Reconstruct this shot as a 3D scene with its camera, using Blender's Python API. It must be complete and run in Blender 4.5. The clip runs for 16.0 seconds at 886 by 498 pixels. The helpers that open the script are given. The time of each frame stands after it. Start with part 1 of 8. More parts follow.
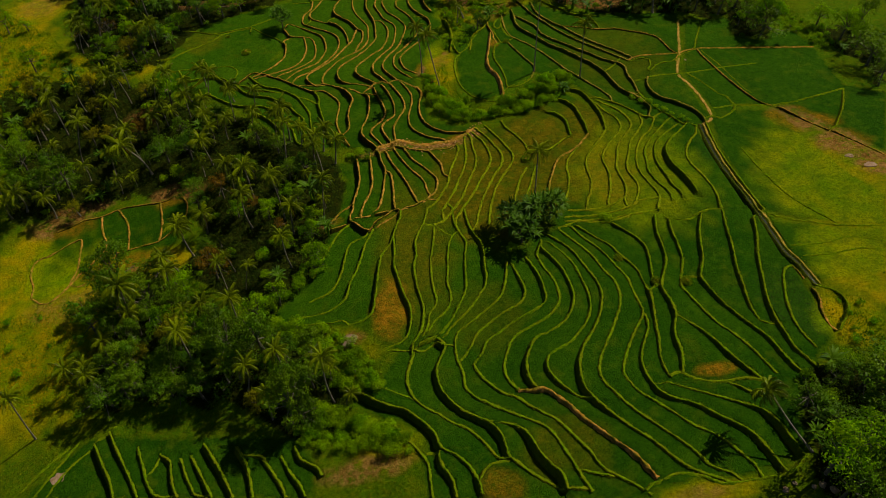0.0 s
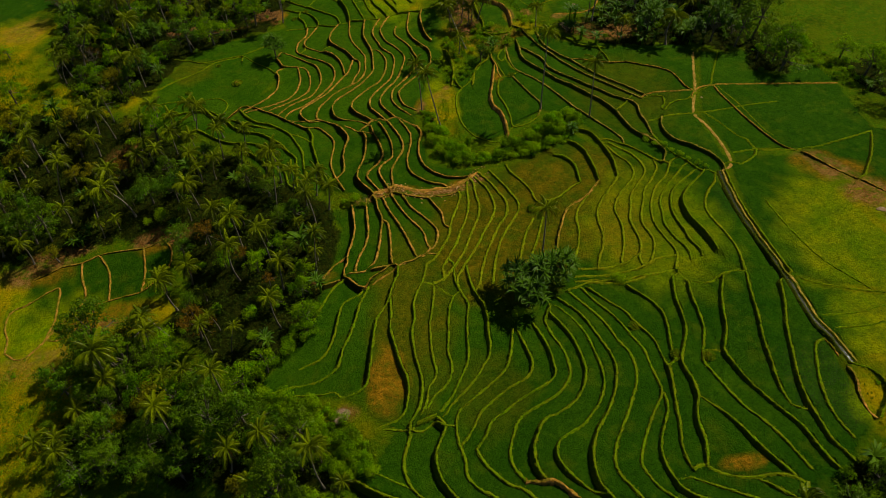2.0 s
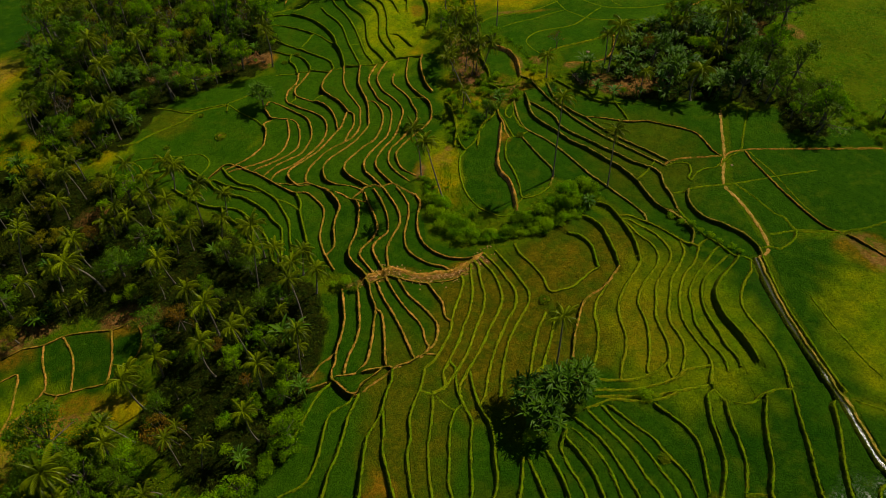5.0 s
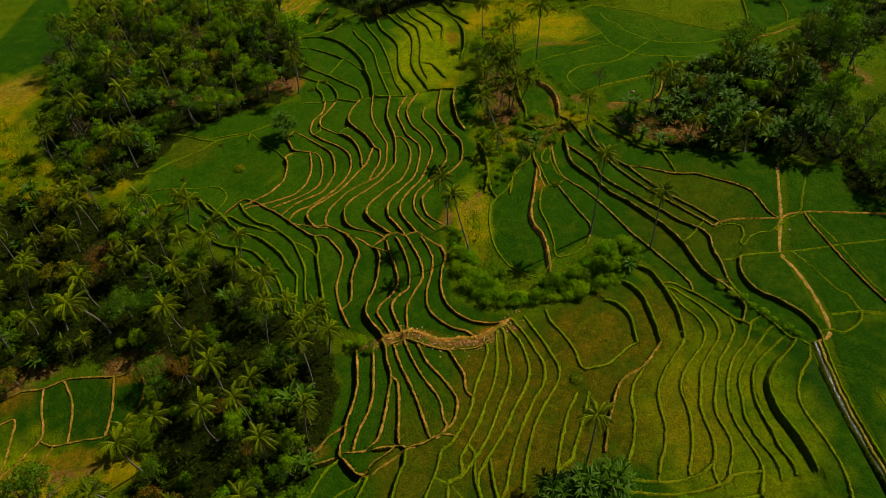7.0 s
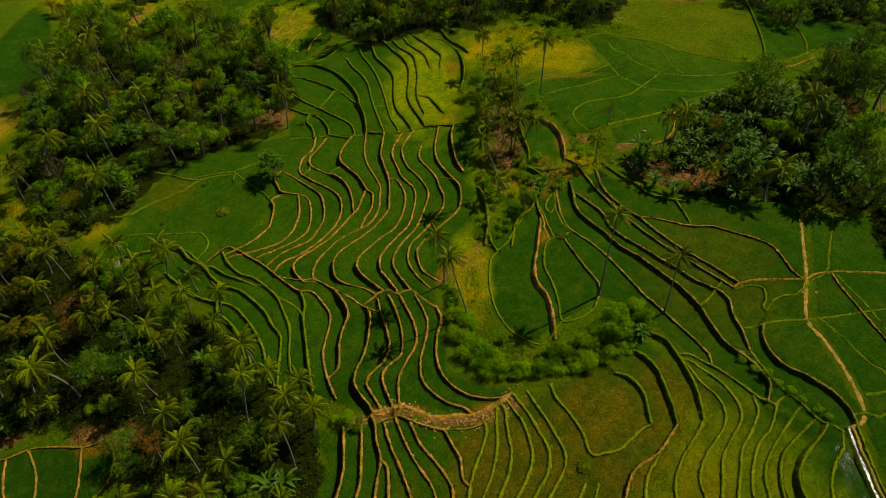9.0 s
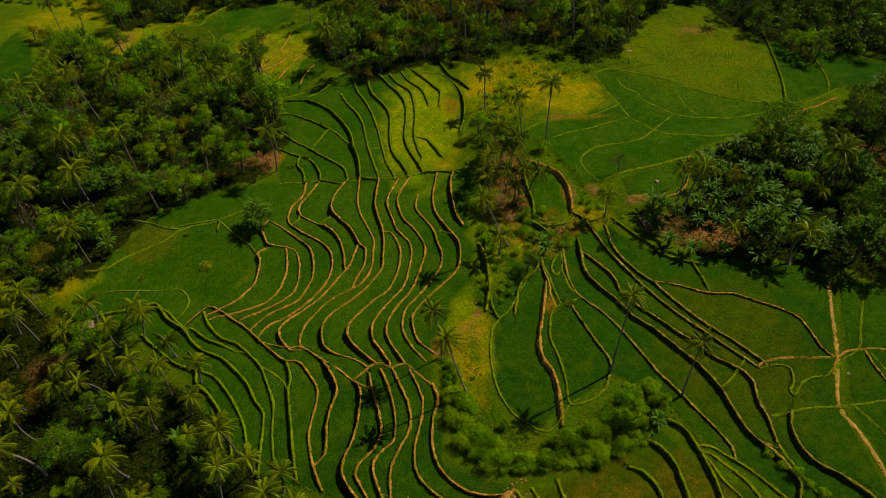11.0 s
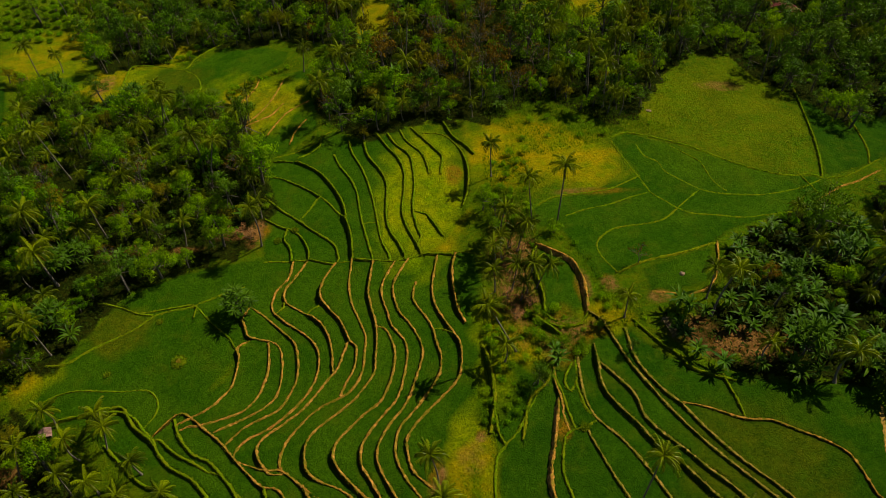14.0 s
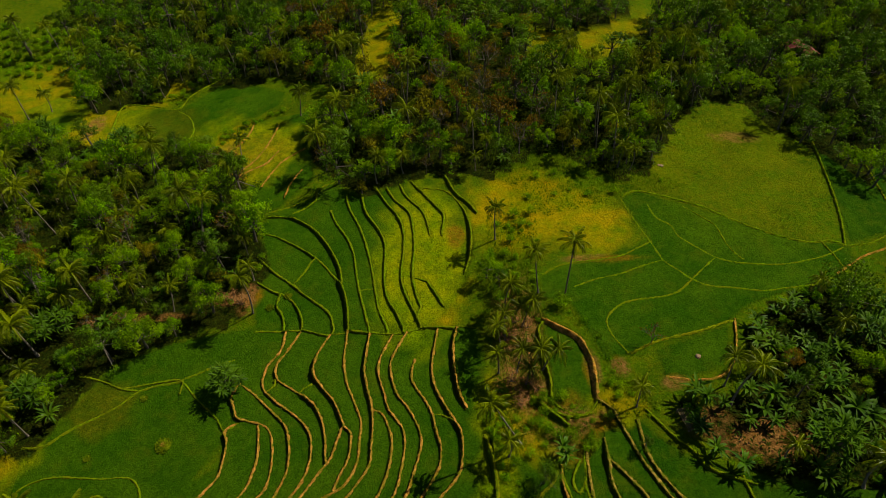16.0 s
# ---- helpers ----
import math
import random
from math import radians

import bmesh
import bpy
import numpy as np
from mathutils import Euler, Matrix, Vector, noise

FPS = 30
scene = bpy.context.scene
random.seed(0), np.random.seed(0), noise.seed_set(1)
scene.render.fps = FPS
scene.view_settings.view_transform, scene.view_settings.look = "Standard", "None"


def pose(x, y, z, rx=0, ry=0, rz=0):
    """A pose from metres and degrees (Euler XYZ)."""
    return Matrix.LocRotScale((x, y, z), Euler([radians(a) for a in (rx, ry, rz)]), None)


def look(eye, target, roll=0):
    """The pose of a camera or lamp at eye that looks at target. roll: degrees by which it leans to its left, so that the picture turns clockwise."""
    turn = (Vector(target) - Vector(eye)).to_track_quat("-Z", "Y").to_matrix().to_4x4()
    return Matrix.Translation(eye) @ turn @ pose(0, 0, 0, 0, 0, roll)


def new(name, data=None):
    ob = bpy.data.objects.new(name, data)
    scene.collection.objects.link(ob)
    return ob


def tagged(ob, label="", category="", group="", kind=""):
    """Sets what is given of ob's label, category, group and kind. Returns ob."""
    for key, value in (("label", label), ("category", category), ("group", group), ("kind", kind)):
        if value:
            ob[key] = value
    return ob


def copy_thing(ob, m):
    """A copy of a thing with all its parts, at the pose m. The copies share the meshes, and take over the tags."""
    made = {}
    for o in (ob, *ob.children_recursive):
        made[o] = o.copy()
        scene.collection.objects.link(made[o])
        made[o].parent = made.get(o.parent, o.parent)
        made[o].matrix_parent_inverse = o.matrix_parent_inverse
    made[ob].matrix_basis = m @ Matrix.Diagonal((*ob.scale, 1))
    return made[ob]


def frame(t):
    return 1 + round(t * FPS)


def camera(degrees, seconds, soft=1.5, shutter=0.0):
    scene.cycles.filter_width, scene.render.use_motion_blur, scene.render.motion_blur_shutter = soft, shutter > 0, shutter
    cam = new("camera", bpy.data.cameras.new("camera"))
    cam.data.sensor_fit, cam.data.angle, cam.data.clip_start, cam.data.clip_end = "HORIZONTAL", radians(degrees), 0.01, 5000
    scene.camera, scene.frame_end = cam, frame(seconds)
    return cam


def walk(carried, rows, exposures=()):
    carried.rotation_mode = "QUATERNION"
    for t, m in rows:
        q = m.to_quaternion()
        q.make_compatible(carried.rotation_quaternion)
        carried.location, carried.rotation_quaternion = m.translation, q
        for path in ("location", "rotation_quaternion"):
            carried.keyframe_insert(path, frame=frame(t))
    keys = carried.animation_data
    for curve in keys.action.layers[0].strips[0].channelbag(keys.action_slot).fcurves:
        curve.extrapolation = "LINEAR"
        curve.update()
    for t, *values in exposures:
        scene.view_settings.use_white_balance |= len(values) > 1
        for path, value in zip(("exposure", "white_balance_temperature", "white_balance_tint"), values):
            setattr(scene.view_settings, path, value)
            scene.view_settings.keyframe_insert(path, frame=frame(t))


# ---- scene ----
cam = camera(65.1, 16.0, soft=0.9)
METRES, EYE, TILT, LEAN, TURN = 110.0, 88.3, 0.0, -4.9, 0.0
ROWS = [
    (0.0, 0.0, 0.0, 0.0, -5.54, -48.3, 4.96),
    (0.5, 0.0031, 0.0295, -0.0005, -5.52, -48.27, 4.97),
    (1.0, 0.0065, 0.0596, -0.0001, -5.48, -48.26, 4.99),
    (1.5, 0.0097, 0.0901, 0.0002, -5.45, -48.25, 5.0),
    (2.0, 0.0128, 0.1205, -0.0003, -5.39, -48.23, 4.98),
    (2.5, 0.0158, 0.151, -0.0009, -5.34, -48.2, 4.96),
    (3.0, 0.0185, 0.1817, -0.002, -5.29, -48.15, 4.94),
    (3.5, 0.0216, 0.2127, -0.0029, -5.22, -48.11, 4.92),
    (4.0, 0.0244, 0.2439, -0.0042, -5.16, -48.08, 4.9),
    (4.2, 0.0257, 0.2563, -0.0046, -5.11, -48.07, 4.89),
    (5.8, 0.0362, 0.3556, -0.0074, -4.93, -47.92, 4.90),
    (6.05, 0.0378, 0.3711, -0.0078, -4.45, -47.88, 4.93),
    (6.3, 0.0395, 0.3867, -0.0082, -3.13, -47.84, 4.98),
    (6.4, 0.0401, 0.3929, -0.0084, -2.30, -47.78, 5.01),
    (6.5, 0.0408, 0.3991, -0.0086, -1.84, -47.73, 5.03),
    (6.7, 0.0427, 0.4114, -0.0092, -1.65, -47.69, 5.04),
    (7.0, 0.0453, 0.4298, -0.0101, -1.59, -47.66, 5.06),
    (7.5, 0.0483, 0.4606, -0.0112, -1.54, -47.63, 5.05),
    (8.0, 0.0512, 0.4915, -0.0119, -1.49, -47.61, 5.03),
    (8.5, 0.0538, 0.5222, -0.0133, -1.42, -47.57, 5.02),
    (9.0, 0.0562, 0.553, -0.0149, -1.37, -47.59, 5.02),
    (11.5, 0.0673, 0.7129, -0.0092, -1.05, -47.47, 4.94),
    (12.0, 0.0695, 0.7453, -0.0064, -0.96, -47.41, 4.91),
    (12.5, 0.0708, 0.7762, -0.0072, -0.87, -47.39, 4.89),
    (13.0, 0.0715, 0.8062, -0.0089, -0.78, -47.36, 4.88),
    (13.5, 0.072, 0.8365, -0.0086, -0.67, -47.36, 4.85),
    (14.0, 0.0736, 0.8678, -0.0028, -0.56, -47.38, 4.82),
    (14.5, 0.0749, 0.8994, 0.0055, -0.46, -47.38, 4.77),
    (15.0, 0.0764, 0.9307, 0.0141, -0.37, -47.36, 4.74),
    (15.5, 0.0783, 0.9618, 0.0225, -0.27, -47.37, 4.75),
    (16.0, 0.0792, 0.9912, 0.0273, -0.18, -47.3, 4.74),
]
walk(cam, [(t, pose(0, 0, EYE, TILT, LEAN, TURN) @ pose(METRES * x, METRES * y, METRES * z, 90 + pitch, roll, yaw)) for t, x, y, z, yaw, pitch, roll in ROWS],
     exposures=[(t, stops, 7050, tint) for t, stops, tint in ((0.0, -0.42, 6), (4.0, -0.43, 7), (6.5, -0.40, 8), (9.0, -0.31, 9), (12.0, -0.27, 9), (14.0, -0.23, 9), (16.0, -0.20, 9))])

# ---- light ----
SUN_HEIGHT, SUN_ROUND = radians(52.3), radians(60.5)   # height over the horizon; turn from +y towards +x
world = bpy.data.worlds.new("sky")
scene.world = world
world.use_nodes = True
wn = world.node_tree.nodes
sky = wn.new("ShaderNodeTexSky")
sky.sky_type, sky.sun_disc, sky.air_density, sky.dust_density = "NISHITA", False, 0.6, 0.3
sky.sun_elevation, sky.sun_rotation = SUN_HEIGHT, SUN_ROUND
wn["Background"].inputs["Strength"].default_value = 0.05
world.node_tree.links.new(sky.outputs["Color"], wn["Background"].inputs["Color"])
sun_way = Vector((math.cos(SUN_HEIGHT) * math.sin(SUN_ROUND), math.cos(SUN_HEIGHT) * math.cos(SUN_ROUND), math.sin(SUN_HEIGHT)))
sun = new("sun", bpy.data.lights.new("sun", "SUN"))
sun.data.energy, sun.data.angle, sun.data.color = 5.0, radians(0.5), (1.0, 0.92, 0.78)
sun.matrix_world = look(sun_way * 300, (0, 0, 0))


# ---- materials ----
def blend(nt, fac, a, b):
    """A colour mix node; fac, a and b are sockets or values."""
    n = nt.nodes.new("ShaderNodeMix")
    n.data_type = "RGBA"
    for key, v in ((0, fac), (6, a), (7, b)):
        if isinstance(v, bpy.types.NodeSocket):
            nt.links.new(v, n.inputs[key])
        else:
            n.inputs[key].default_value = v if key == 0 else (*v, 1)
    return n.outputs[2]


def fog(nt, scale, detail=4.0, low=0.35, high=0.65, rough=0.6, stretch=None):
    """Noise in metres, spread to 0..1 between low and high."""
    geo = nt.nodes.new("ShaderNodeNewGeometry")
    where = geo.outputs["Position"]
    if stretch:
        m = nt.nodes.new("ShaderNodeMapping")
        m.inputs["Scale"].default_value = stretch
        nt.links.new(where, m.inputs["Vector"])
        where = m.outputs["Vector"]
    n = nt.nodes.new("ShaderNodeTexNoise")
    n.inputs["Scale"].default_value, n.inputs["Detail"].default_value, n.inputs["Roughness"].default_value = scale, detail, rough
    nt.links.new(where, n.inputs["Vector"])
    r = nt.nodes.new("ShaderNodeMapRange")
    r.inputs["From Min"].default_value, r.inputs["From Max"].default_value = low, high
    nt.links.new(n.outputs["Fac"], r.inputs["Value"])
    return r.outputs["Result"]


def attribute(nt, name):
    n = nt.nodes.new("ShaderNodeAttribute")
    n.attribute_name = name
    return n.outputs["Fac"]


def times(nt, a, b, how="MULTIPLY"):
    n = nt.nodes.new("ShaderNodeMath")
    n.operation, n.use_clamp = how, True
    for key, v in enumerate((a, b)):
        if isinstance(v, bpy.types.NodeSocket):
            nt.links.new(v, n.inputs[key])
        else:
            n.inputs[key].default_value = v
    return n.outputs[0]


def chance(nt, island=False):
    if island:
        return nt.nodes.new("ShaderNodeNewGeometry").outputs["Random Per Island"]
    return nt.nodes.new("ShaderNodeObjectInfo").outputs["Random"]


def surface(name, roughness=0.8, gloss=0.2):
    mat = bpy.data.materials.new(name)
    mat.use_nodes = True
    nt = mat.node_tree
    bsdf = nt.nodes["Principled BSDF"]
    bsdf.inputs["Roughness"].default_value = roughness
    bsdf.inputs["Specular IOR Level"].default_value = gloss
    return mat, nt, bsdf


def relief(nt, bsdf, height, strength, distance):
    b = nt.nodes.new("ShaderNodeBump")
    b.inputs["Strength"].default_value, b.inputs["Distance"].default_value = strength, distance
    nt.links.new(height, b.inputs["Height"])
    nt.links.new(b.outputs["Normal"], bsdf.inputs["Normal"])


def rice_colour(nt):
    """Standing rice: deep green, going olive and straw where it ripens, with bare tan spots."""
    green = blend(nt, fog(nt, 0.09), (0.017, 0.080, 0.002), (0.040, 0.122, 0.003))
    green = blend(nt, times(nt, chance(nt), 0.5), green, (0.034, 0.098, 0.003))
    young = blend(nt, fog(nt, 0.11), (0.034, 0.118, 0.002), (0.078, 0.178, 0.004))
    green = blend(nt, attribute(nt, "young"), green, young)
    olive = blend(nt, fog(nt, 0.25), (0.100, 0.104, 0.003), (0.205, 0.146, 0.005))
    bright = blend(nt, fog(nt, 0.2), (0.205, 0.330, 0.003), (0.410, 0.430, 0.005))
    straw = blend(nt, fog(nt, 0.6), (0.26, 0.155, 0.008), (0.48, 0.220, 0.012))
    olive = blend(nt, times(nt, fog(nt, 0.75, 8, 0.50, 0.66, 0.75), 0.65), olive, (0.330, 0.230, 0.010))
    olive = blend(nt, times(nt, fog(nt, 0.33, 6, 0.50, 0.64, 0.7), 0.6), olive, (0.070, 0.130, 0.003))
    col = blend(nt, attribute(nt, "olive"), green, olive)
    col = blend(nt, attribute(nt, "bright"), col, bright)
    col = blend(nt, times(nt, attribute(nt, "dry"), fog(nt, 1.3, 7, 0.28, 0.52, 0.75)), col, straw)
    col = blend(nt, times(nt, fog(nt, 1.1, 6, 0.46, 0.66, 0.7), 0.42), col, (0.010, 0.046, 0.001))
    col = blend(nt, times(nt, fog(nt, 3.4, 6, 0.42, 0.66, 0.8), 0.66), col, (0.007, 0.032, 0.001))
    col = blend(nt, times(nt, fog(nt, 0.42, 6, 0.50, 0.70, 0.7), 0.50), col, (0.068, 0.150, 0.004))
    return blend(nt, times(nt, fog(nt, 0.21, 6, 0.54, 0.70, 0.65), 0.38), col, (0.090, 0.112, 0.004))


def rice_material():
    mat, nt, bsdf = surface("rice", 0.85, 0.02)
    nt.links.new(rice_colour(nt), bsdf.inputs["Base Color"])
    relief(nt, bsdf, fog(nt, 3.2, 7, 0.2, 0.8, 0.8), 1.0, 0.30)
    wet = nt.nodes.new("ShaderNodeBsdfPrincipled")          # still water that shows between the plants
    wet.inputs["Base Color"].default_value = (0.022, 0.034, 0.006, 1)
    wet.inputs["Roughness"].default_value = 0.12
    wet.inputs["Specular IOR Level"].default_value = 0.25
    both = nt.nodes.new("ShaderNodeMixShader")
    gaps = times(nt, fog(nt, 4.0, 6, 0.50, 0.60, 0.75), attribute(nt, "wet"))
    nt.links.new(times(nt, gaps, 0.55), both.inputs[0])
    nt.links.new(bsdf.outputs[0], both.inputs[1])
    nt.links.new(wet.outputs[0], both.inputs[2])
    nt.links.new(both.outputs[0], nt.nodes["Material Output"].inputs["Surface"])
    return mat


def land_material():
    """Open ground: rough grass, yellowing in places, bare earth, and litter under trees with their shade in its colour.
    """
    mat, nt, bsdf = surface("open_ground", 0.9, 0.02)
    grass = blend(nt, fog(nt, 0.12, 5), (0.046, 0.124, 0.002), (0.125, 0.200, 0.003))
    grass = blend(nt, times(nt, fog(nt, 0.07, 3, 0.45, 0.6), 0.6), grass, (0.078, 0.205, 0.003))
    grass = blend(nt, times(nt, fog(nt, 0.9, 7, 0.45, 0.66, 0.75), 0.75), grass, (0.170, 0.190, 0.005))
    yellow = blend(nt, fog(nt, 0.22, 6), (0.230, 0.310, 0.003), (0.560, 0.385, 0.006))
    earth = blend(nt, fog(nt, 0.9, 7, 0.38, 0.62, 0.75), (0.22, 0.085, 0.016), (0.50, 0.240, 0.075))
    # leaf litter taken near black: the shade beneath the trees is painted in
    litter_shade = blend(nt, fog(nt, 0.6, 6), (0.008, 0.017, 0.002), (0.030, 0.030, 0.003))
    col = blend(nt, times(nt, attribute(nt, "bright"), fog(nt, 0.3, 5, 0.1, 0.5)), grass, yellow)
    col = blend(nt, attribute(nt, "litter_shade"), col, litter_shade)
    col = blend(nt, times(nt, attribute(nt, "dry"), fog(nt, 0.7, 7, 0.36, 0.52, 0.7)), col, earth)
    col = blend(nt, times(nt, fog(nt, 2.2, 7, 0.42, 0.68, 0.8), 0.60), col, (0.012, 0.036, 0.001))
    col = blend(nt, times(nt, fog(nt, 5.5, 5, 0.52, 0.70, 0.7), 0.4), col, (0.150, 0.190, 0.006))
    col = blend(nt, attribute(nt, "sown"), col, rice_colour(nt))
    nt.links.new(col, bsdf.inputs["Base Color"])
    relief(nt, bsdf, fog(nt, 1.8, 9, 0.2, 0.8, 0.8), 1.0, 0.45)
    return mat


def bank_material(name, low, high, spot, much):
    mat, nt, bsdf = surface(name, 0.95, 0.02)
    col = blend(nt, fog(nt, 2.2, 7, 0.38, 0.62, 0.75), low, high)
    col = blend(nt, times(nt, fog(nt, 0.8, 6, 0.46, 0.58, 0.7), much), col, spot)
    col = blend(nt, times(nt, chance(nt), 0.25), col, spot)
    col = blend(nt, times(nt, fog(nt, 3.0, 5, 0.52, 0.70, 0.8), 0.45), col, tuple(c * 0.35 for c in low))
    nt.links.new(col, bsdf.inputs["Base Color"])
    relief(nt, bsdf, fog(nt, 4.0, 8, 0.2, 0.8, 0.8), 0.9, 0.2)
    return mat


def leaf_material(name, dark, light, tip, roughness=0.5, gloss=0.35, thin=0.2):
    """Leaves: each one differs a little, each spray or frond more, each plant more again."""
    mat, nt, bsdf = surface(name, roughness, gloss)
    tone = times(nt, times(nt, chance(nt, True), 0.3), times(nt, attribute(nt, "tone"), 0.75), "ADD")
    col = blend(nt, tone, dark, light)
    col = blend(nt, times(nt, chance(nt), 0.6), col, tip)
    col = blend(nt, times(nt, fog(nt, 0.30, 3, 0.44, 0.60), 0.55), col, tip)
    col = blend(nt, times(nt, fog(nt, 0.20, 3, 0.48, 0.62), 0.55), col, dark)
    nt.links.new(col, bsdf.inputs["Base Color"])
    glow = nt.nodes.new("ShaderNodeBsdfTranslucent")       # light that passes through the blade
    nt.links.new(col, glow.inputs["Color"])
    both = nt.nodes.new("ShaderNodeMixShader")
    both.inputs[0].default_value = thin
    nt.links.new(bsdf.outputs[0], both.inputs[1])
    nt.links.new(glow.outputs[0], both.inputs[2])
    nt.links.new(both.outputs[0], nt.nodes["Material Output"].inputs["Surface"])
    return mat


def bark_material(name, low, high):
    mat, nt, bsdf = surface(name, 0.9, 0.1)
    col = blend(nt, fog(nt, 1.4, 5, stretch=(1, 1, 4)), low, high)
    nt.links.new(col, bsdf.inputs["Base Color"])
    relief(nt, bsdf, fog(nt, 3, 4, stretch=(1, 1, 5)), 0.6, 0.05)
    return mat


RICE, LAND = rice_material(), land_material()
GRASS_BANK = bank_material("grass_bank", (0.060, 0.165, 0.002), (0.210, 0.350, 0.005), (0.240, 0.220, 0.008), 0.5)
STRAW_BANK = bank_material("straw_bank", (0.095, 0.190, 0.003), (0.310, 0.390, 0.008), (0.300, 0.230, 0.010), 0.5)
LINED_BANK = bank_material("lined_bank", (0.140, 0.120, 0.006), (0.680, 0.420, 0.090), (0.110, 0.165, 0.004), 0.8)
# grass and earth faces: darker than the tops, the banks' shade painted in
GRASS_FACE_SHADE = bank_material("grassy_bank_face_shade", (0.038, 0.080, 0.002), (0.100, 0.155, 0.003), (0.110, 0.100, 0.005), 0.5)
EARTH_FACE_SHADE = bank_material("earthy_bank_face_shade", (0.035, 0.034, 0.003), (0.100, 0.068, 0.010), (0.030, 0.050, 0.002), 0.6)
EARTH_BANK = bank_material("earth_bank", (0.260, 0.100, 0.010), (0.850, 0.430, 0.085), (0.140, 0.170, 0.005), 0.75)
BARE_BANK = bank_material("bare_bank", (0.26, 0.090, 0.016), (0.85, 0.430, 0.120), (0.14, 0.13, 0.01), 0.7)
# shade of the tall faces and the canal ditch, put into the colour
FACE_SHADE = bank_material("bank_face", (0.028, 0.046, 0.002), (0.070, 0.075, 0.006), (0.045, 0.085, 0.002), 0.5)
PATH_EARTH = bank_material("path_earth", (0.34, 0.150, 0.024), (0.82, 0.480, 0.130), (0.16, 0.19, 0.01), 0.6)
PALM_LEAF = leaf_material("palm_leaf", (0.004, 0.022, 0.001), (0.310, 0.410, 0.004), (0.240, 0.300, 0.003), 0.36, 0.16, 0.24)
TREE_LEAF = leaf_material("tree_leaf", (0.004, 0.028, 0.001), (0.110, 0.300, 0.003), (0.150, 0.240, 0.003), 0.48, 0.10, 0.25)
BROWN_LEAF = leaf_material("brown_leaf", (0.060, 0.042, 0.005), (0.260, 0.130, 0.010), (0.210, 0.135, 0.008), 0.8, 0.04)
GOLDEN_LEAF = leaf_material("golden_leaf", (0.030, 0.050, 0.002), (0.260, 0.270, 0.004), (0.240, 0.205, 0.004), 0.6, 0.05)
BANANA_LEAF = leaf_material("banana_leaf", (0.004, 0.036, 0.002), (0.080, 0.210, 0.006), (0.090, 0.170, 0.005), 0.42, 0.10)
PINE_LEAF = leaf_material("screw_pine_leaf", (0.006, 0.040, 0.002), (0.085, 0.190, 0.007), (0.080, 0.170, 0.005), 0.42, 0.09)
# undergrowth green kept dark so the gaps between crowns look shaded
UNDER_SHADE_LEAF = leaf_material("undergrowth_shade_leaf", (0.005, 0.024, 0.001), (0.045, 0.115, 0.003), (0.055, 0.080, 0.003), 0.7, 0.05)
SHRUB_LEAF = leaf_material("shrub_leaf", (0.010, 0.080, 0.001), (0.230, 0.540, 0.004), (0.320, 0.480, 0.005), 0.65, 0.06, 0.5)
TUFT_LEAF = leaf_material("tuft_leaf", (0.050, 0.150, 0.003), (0.210, 0.330, 0.005), (0.260, 0.270, 0.008), 0.8, 0.03, 0.3)
DEAD_LEAF = leaf_material("dead_leaf", (0.26, 0.120, 0.035), (0.62, 0.330, 0.140), (0.42, 0.20, 0.07), 0.8, 0.04)
WATER, _nt, _b = surface("still_water", 0.22, 0.5)
_b.inputs["Base Color"].default_value = (0.030, 0.034, 0.012, 1)
relief(_nt, _b, fog(_nt, 2.5, 4, 0.2, 0.8), 0.3, 0.1)
PINK_MUD = bank_material("pink_mud", (0.34, 0.21, 0.13), (0.54, 0.37, 0.27), (0.22, 0.14, 0.05), 0.4)
STONE = bank_material("stone", (0.30, 0.21, 0.12), (0.56, 0.42, 0.27), (0.24, 0.14, 0.06), 0.5)
THATCH = bank_material("thatch", (0.16, 0.125, 0.07), (0.30, 0.25, 0.17), (0.12, 0.09, 0.05), 0.5)
RUBBLE = bank_material("pale_rubble", (0.46, 0.220, 0.060), (0.88, 0.540, 0.230), (0.24, 0.14, 0.02), 0.5)
PINK_SHEET = bank_material("pink_roof_sheet", (0.40, 0.21, 0.18), (0.56, 0.33, 0.29), (0.36, 0.20, 0.13), 0.45)
RED_SHEET = bank_material("red_roof_sheet", (0.22, 0.045, 0.05), (0.33, 0.09, 0.09), (0.14, 0.06, 0.05), 0.5)
BAMBOO = bank_material("bamboo_wall", (0.28, 0.21, 0.11), (0.44, 0.35, 0.20), (0.18, 0.13, 0.06), 0.4)
PALM_BARK = bark_material("palm_bark", (0.11, 0.092, 0.070), (0.28, 0.245, 0.20))
TREE_BARK = bark_material("tree_bark", (0.06, 0.050, 0.038), (0.20, 0.175, 0.14))


# ---- building helpers ----
def solid(name, verts, faces, mats, parent=None, marks=None, smooth=False, tones=None):
    """One mesh object from numpy or plain lists; marks gives each face its material's place in mats."""
    data = bpy.data.meshes.new(name)
    data.from_pydata([tuple(v) for v in verts], [], [tuple(f) for f in faces])
    for m in mats:
        data.materials.append(m)
    if marks is not None:
        data.polygons.foreach_set("material_index", np.asarray(marks, dtype=np.int32))
    if smooth:
        data.polygons.foreach_set("use_smooth", np.ones(len(data.polygons), dtype=bool))
    if tones is not None:
        data.attributes.new("tone", "FLOAT", "POINT").data.foreach_set("value", np.asarray(tones, dtype=np.float32))
    ob = new(name, data)
    ob.parent = parent
    return ob


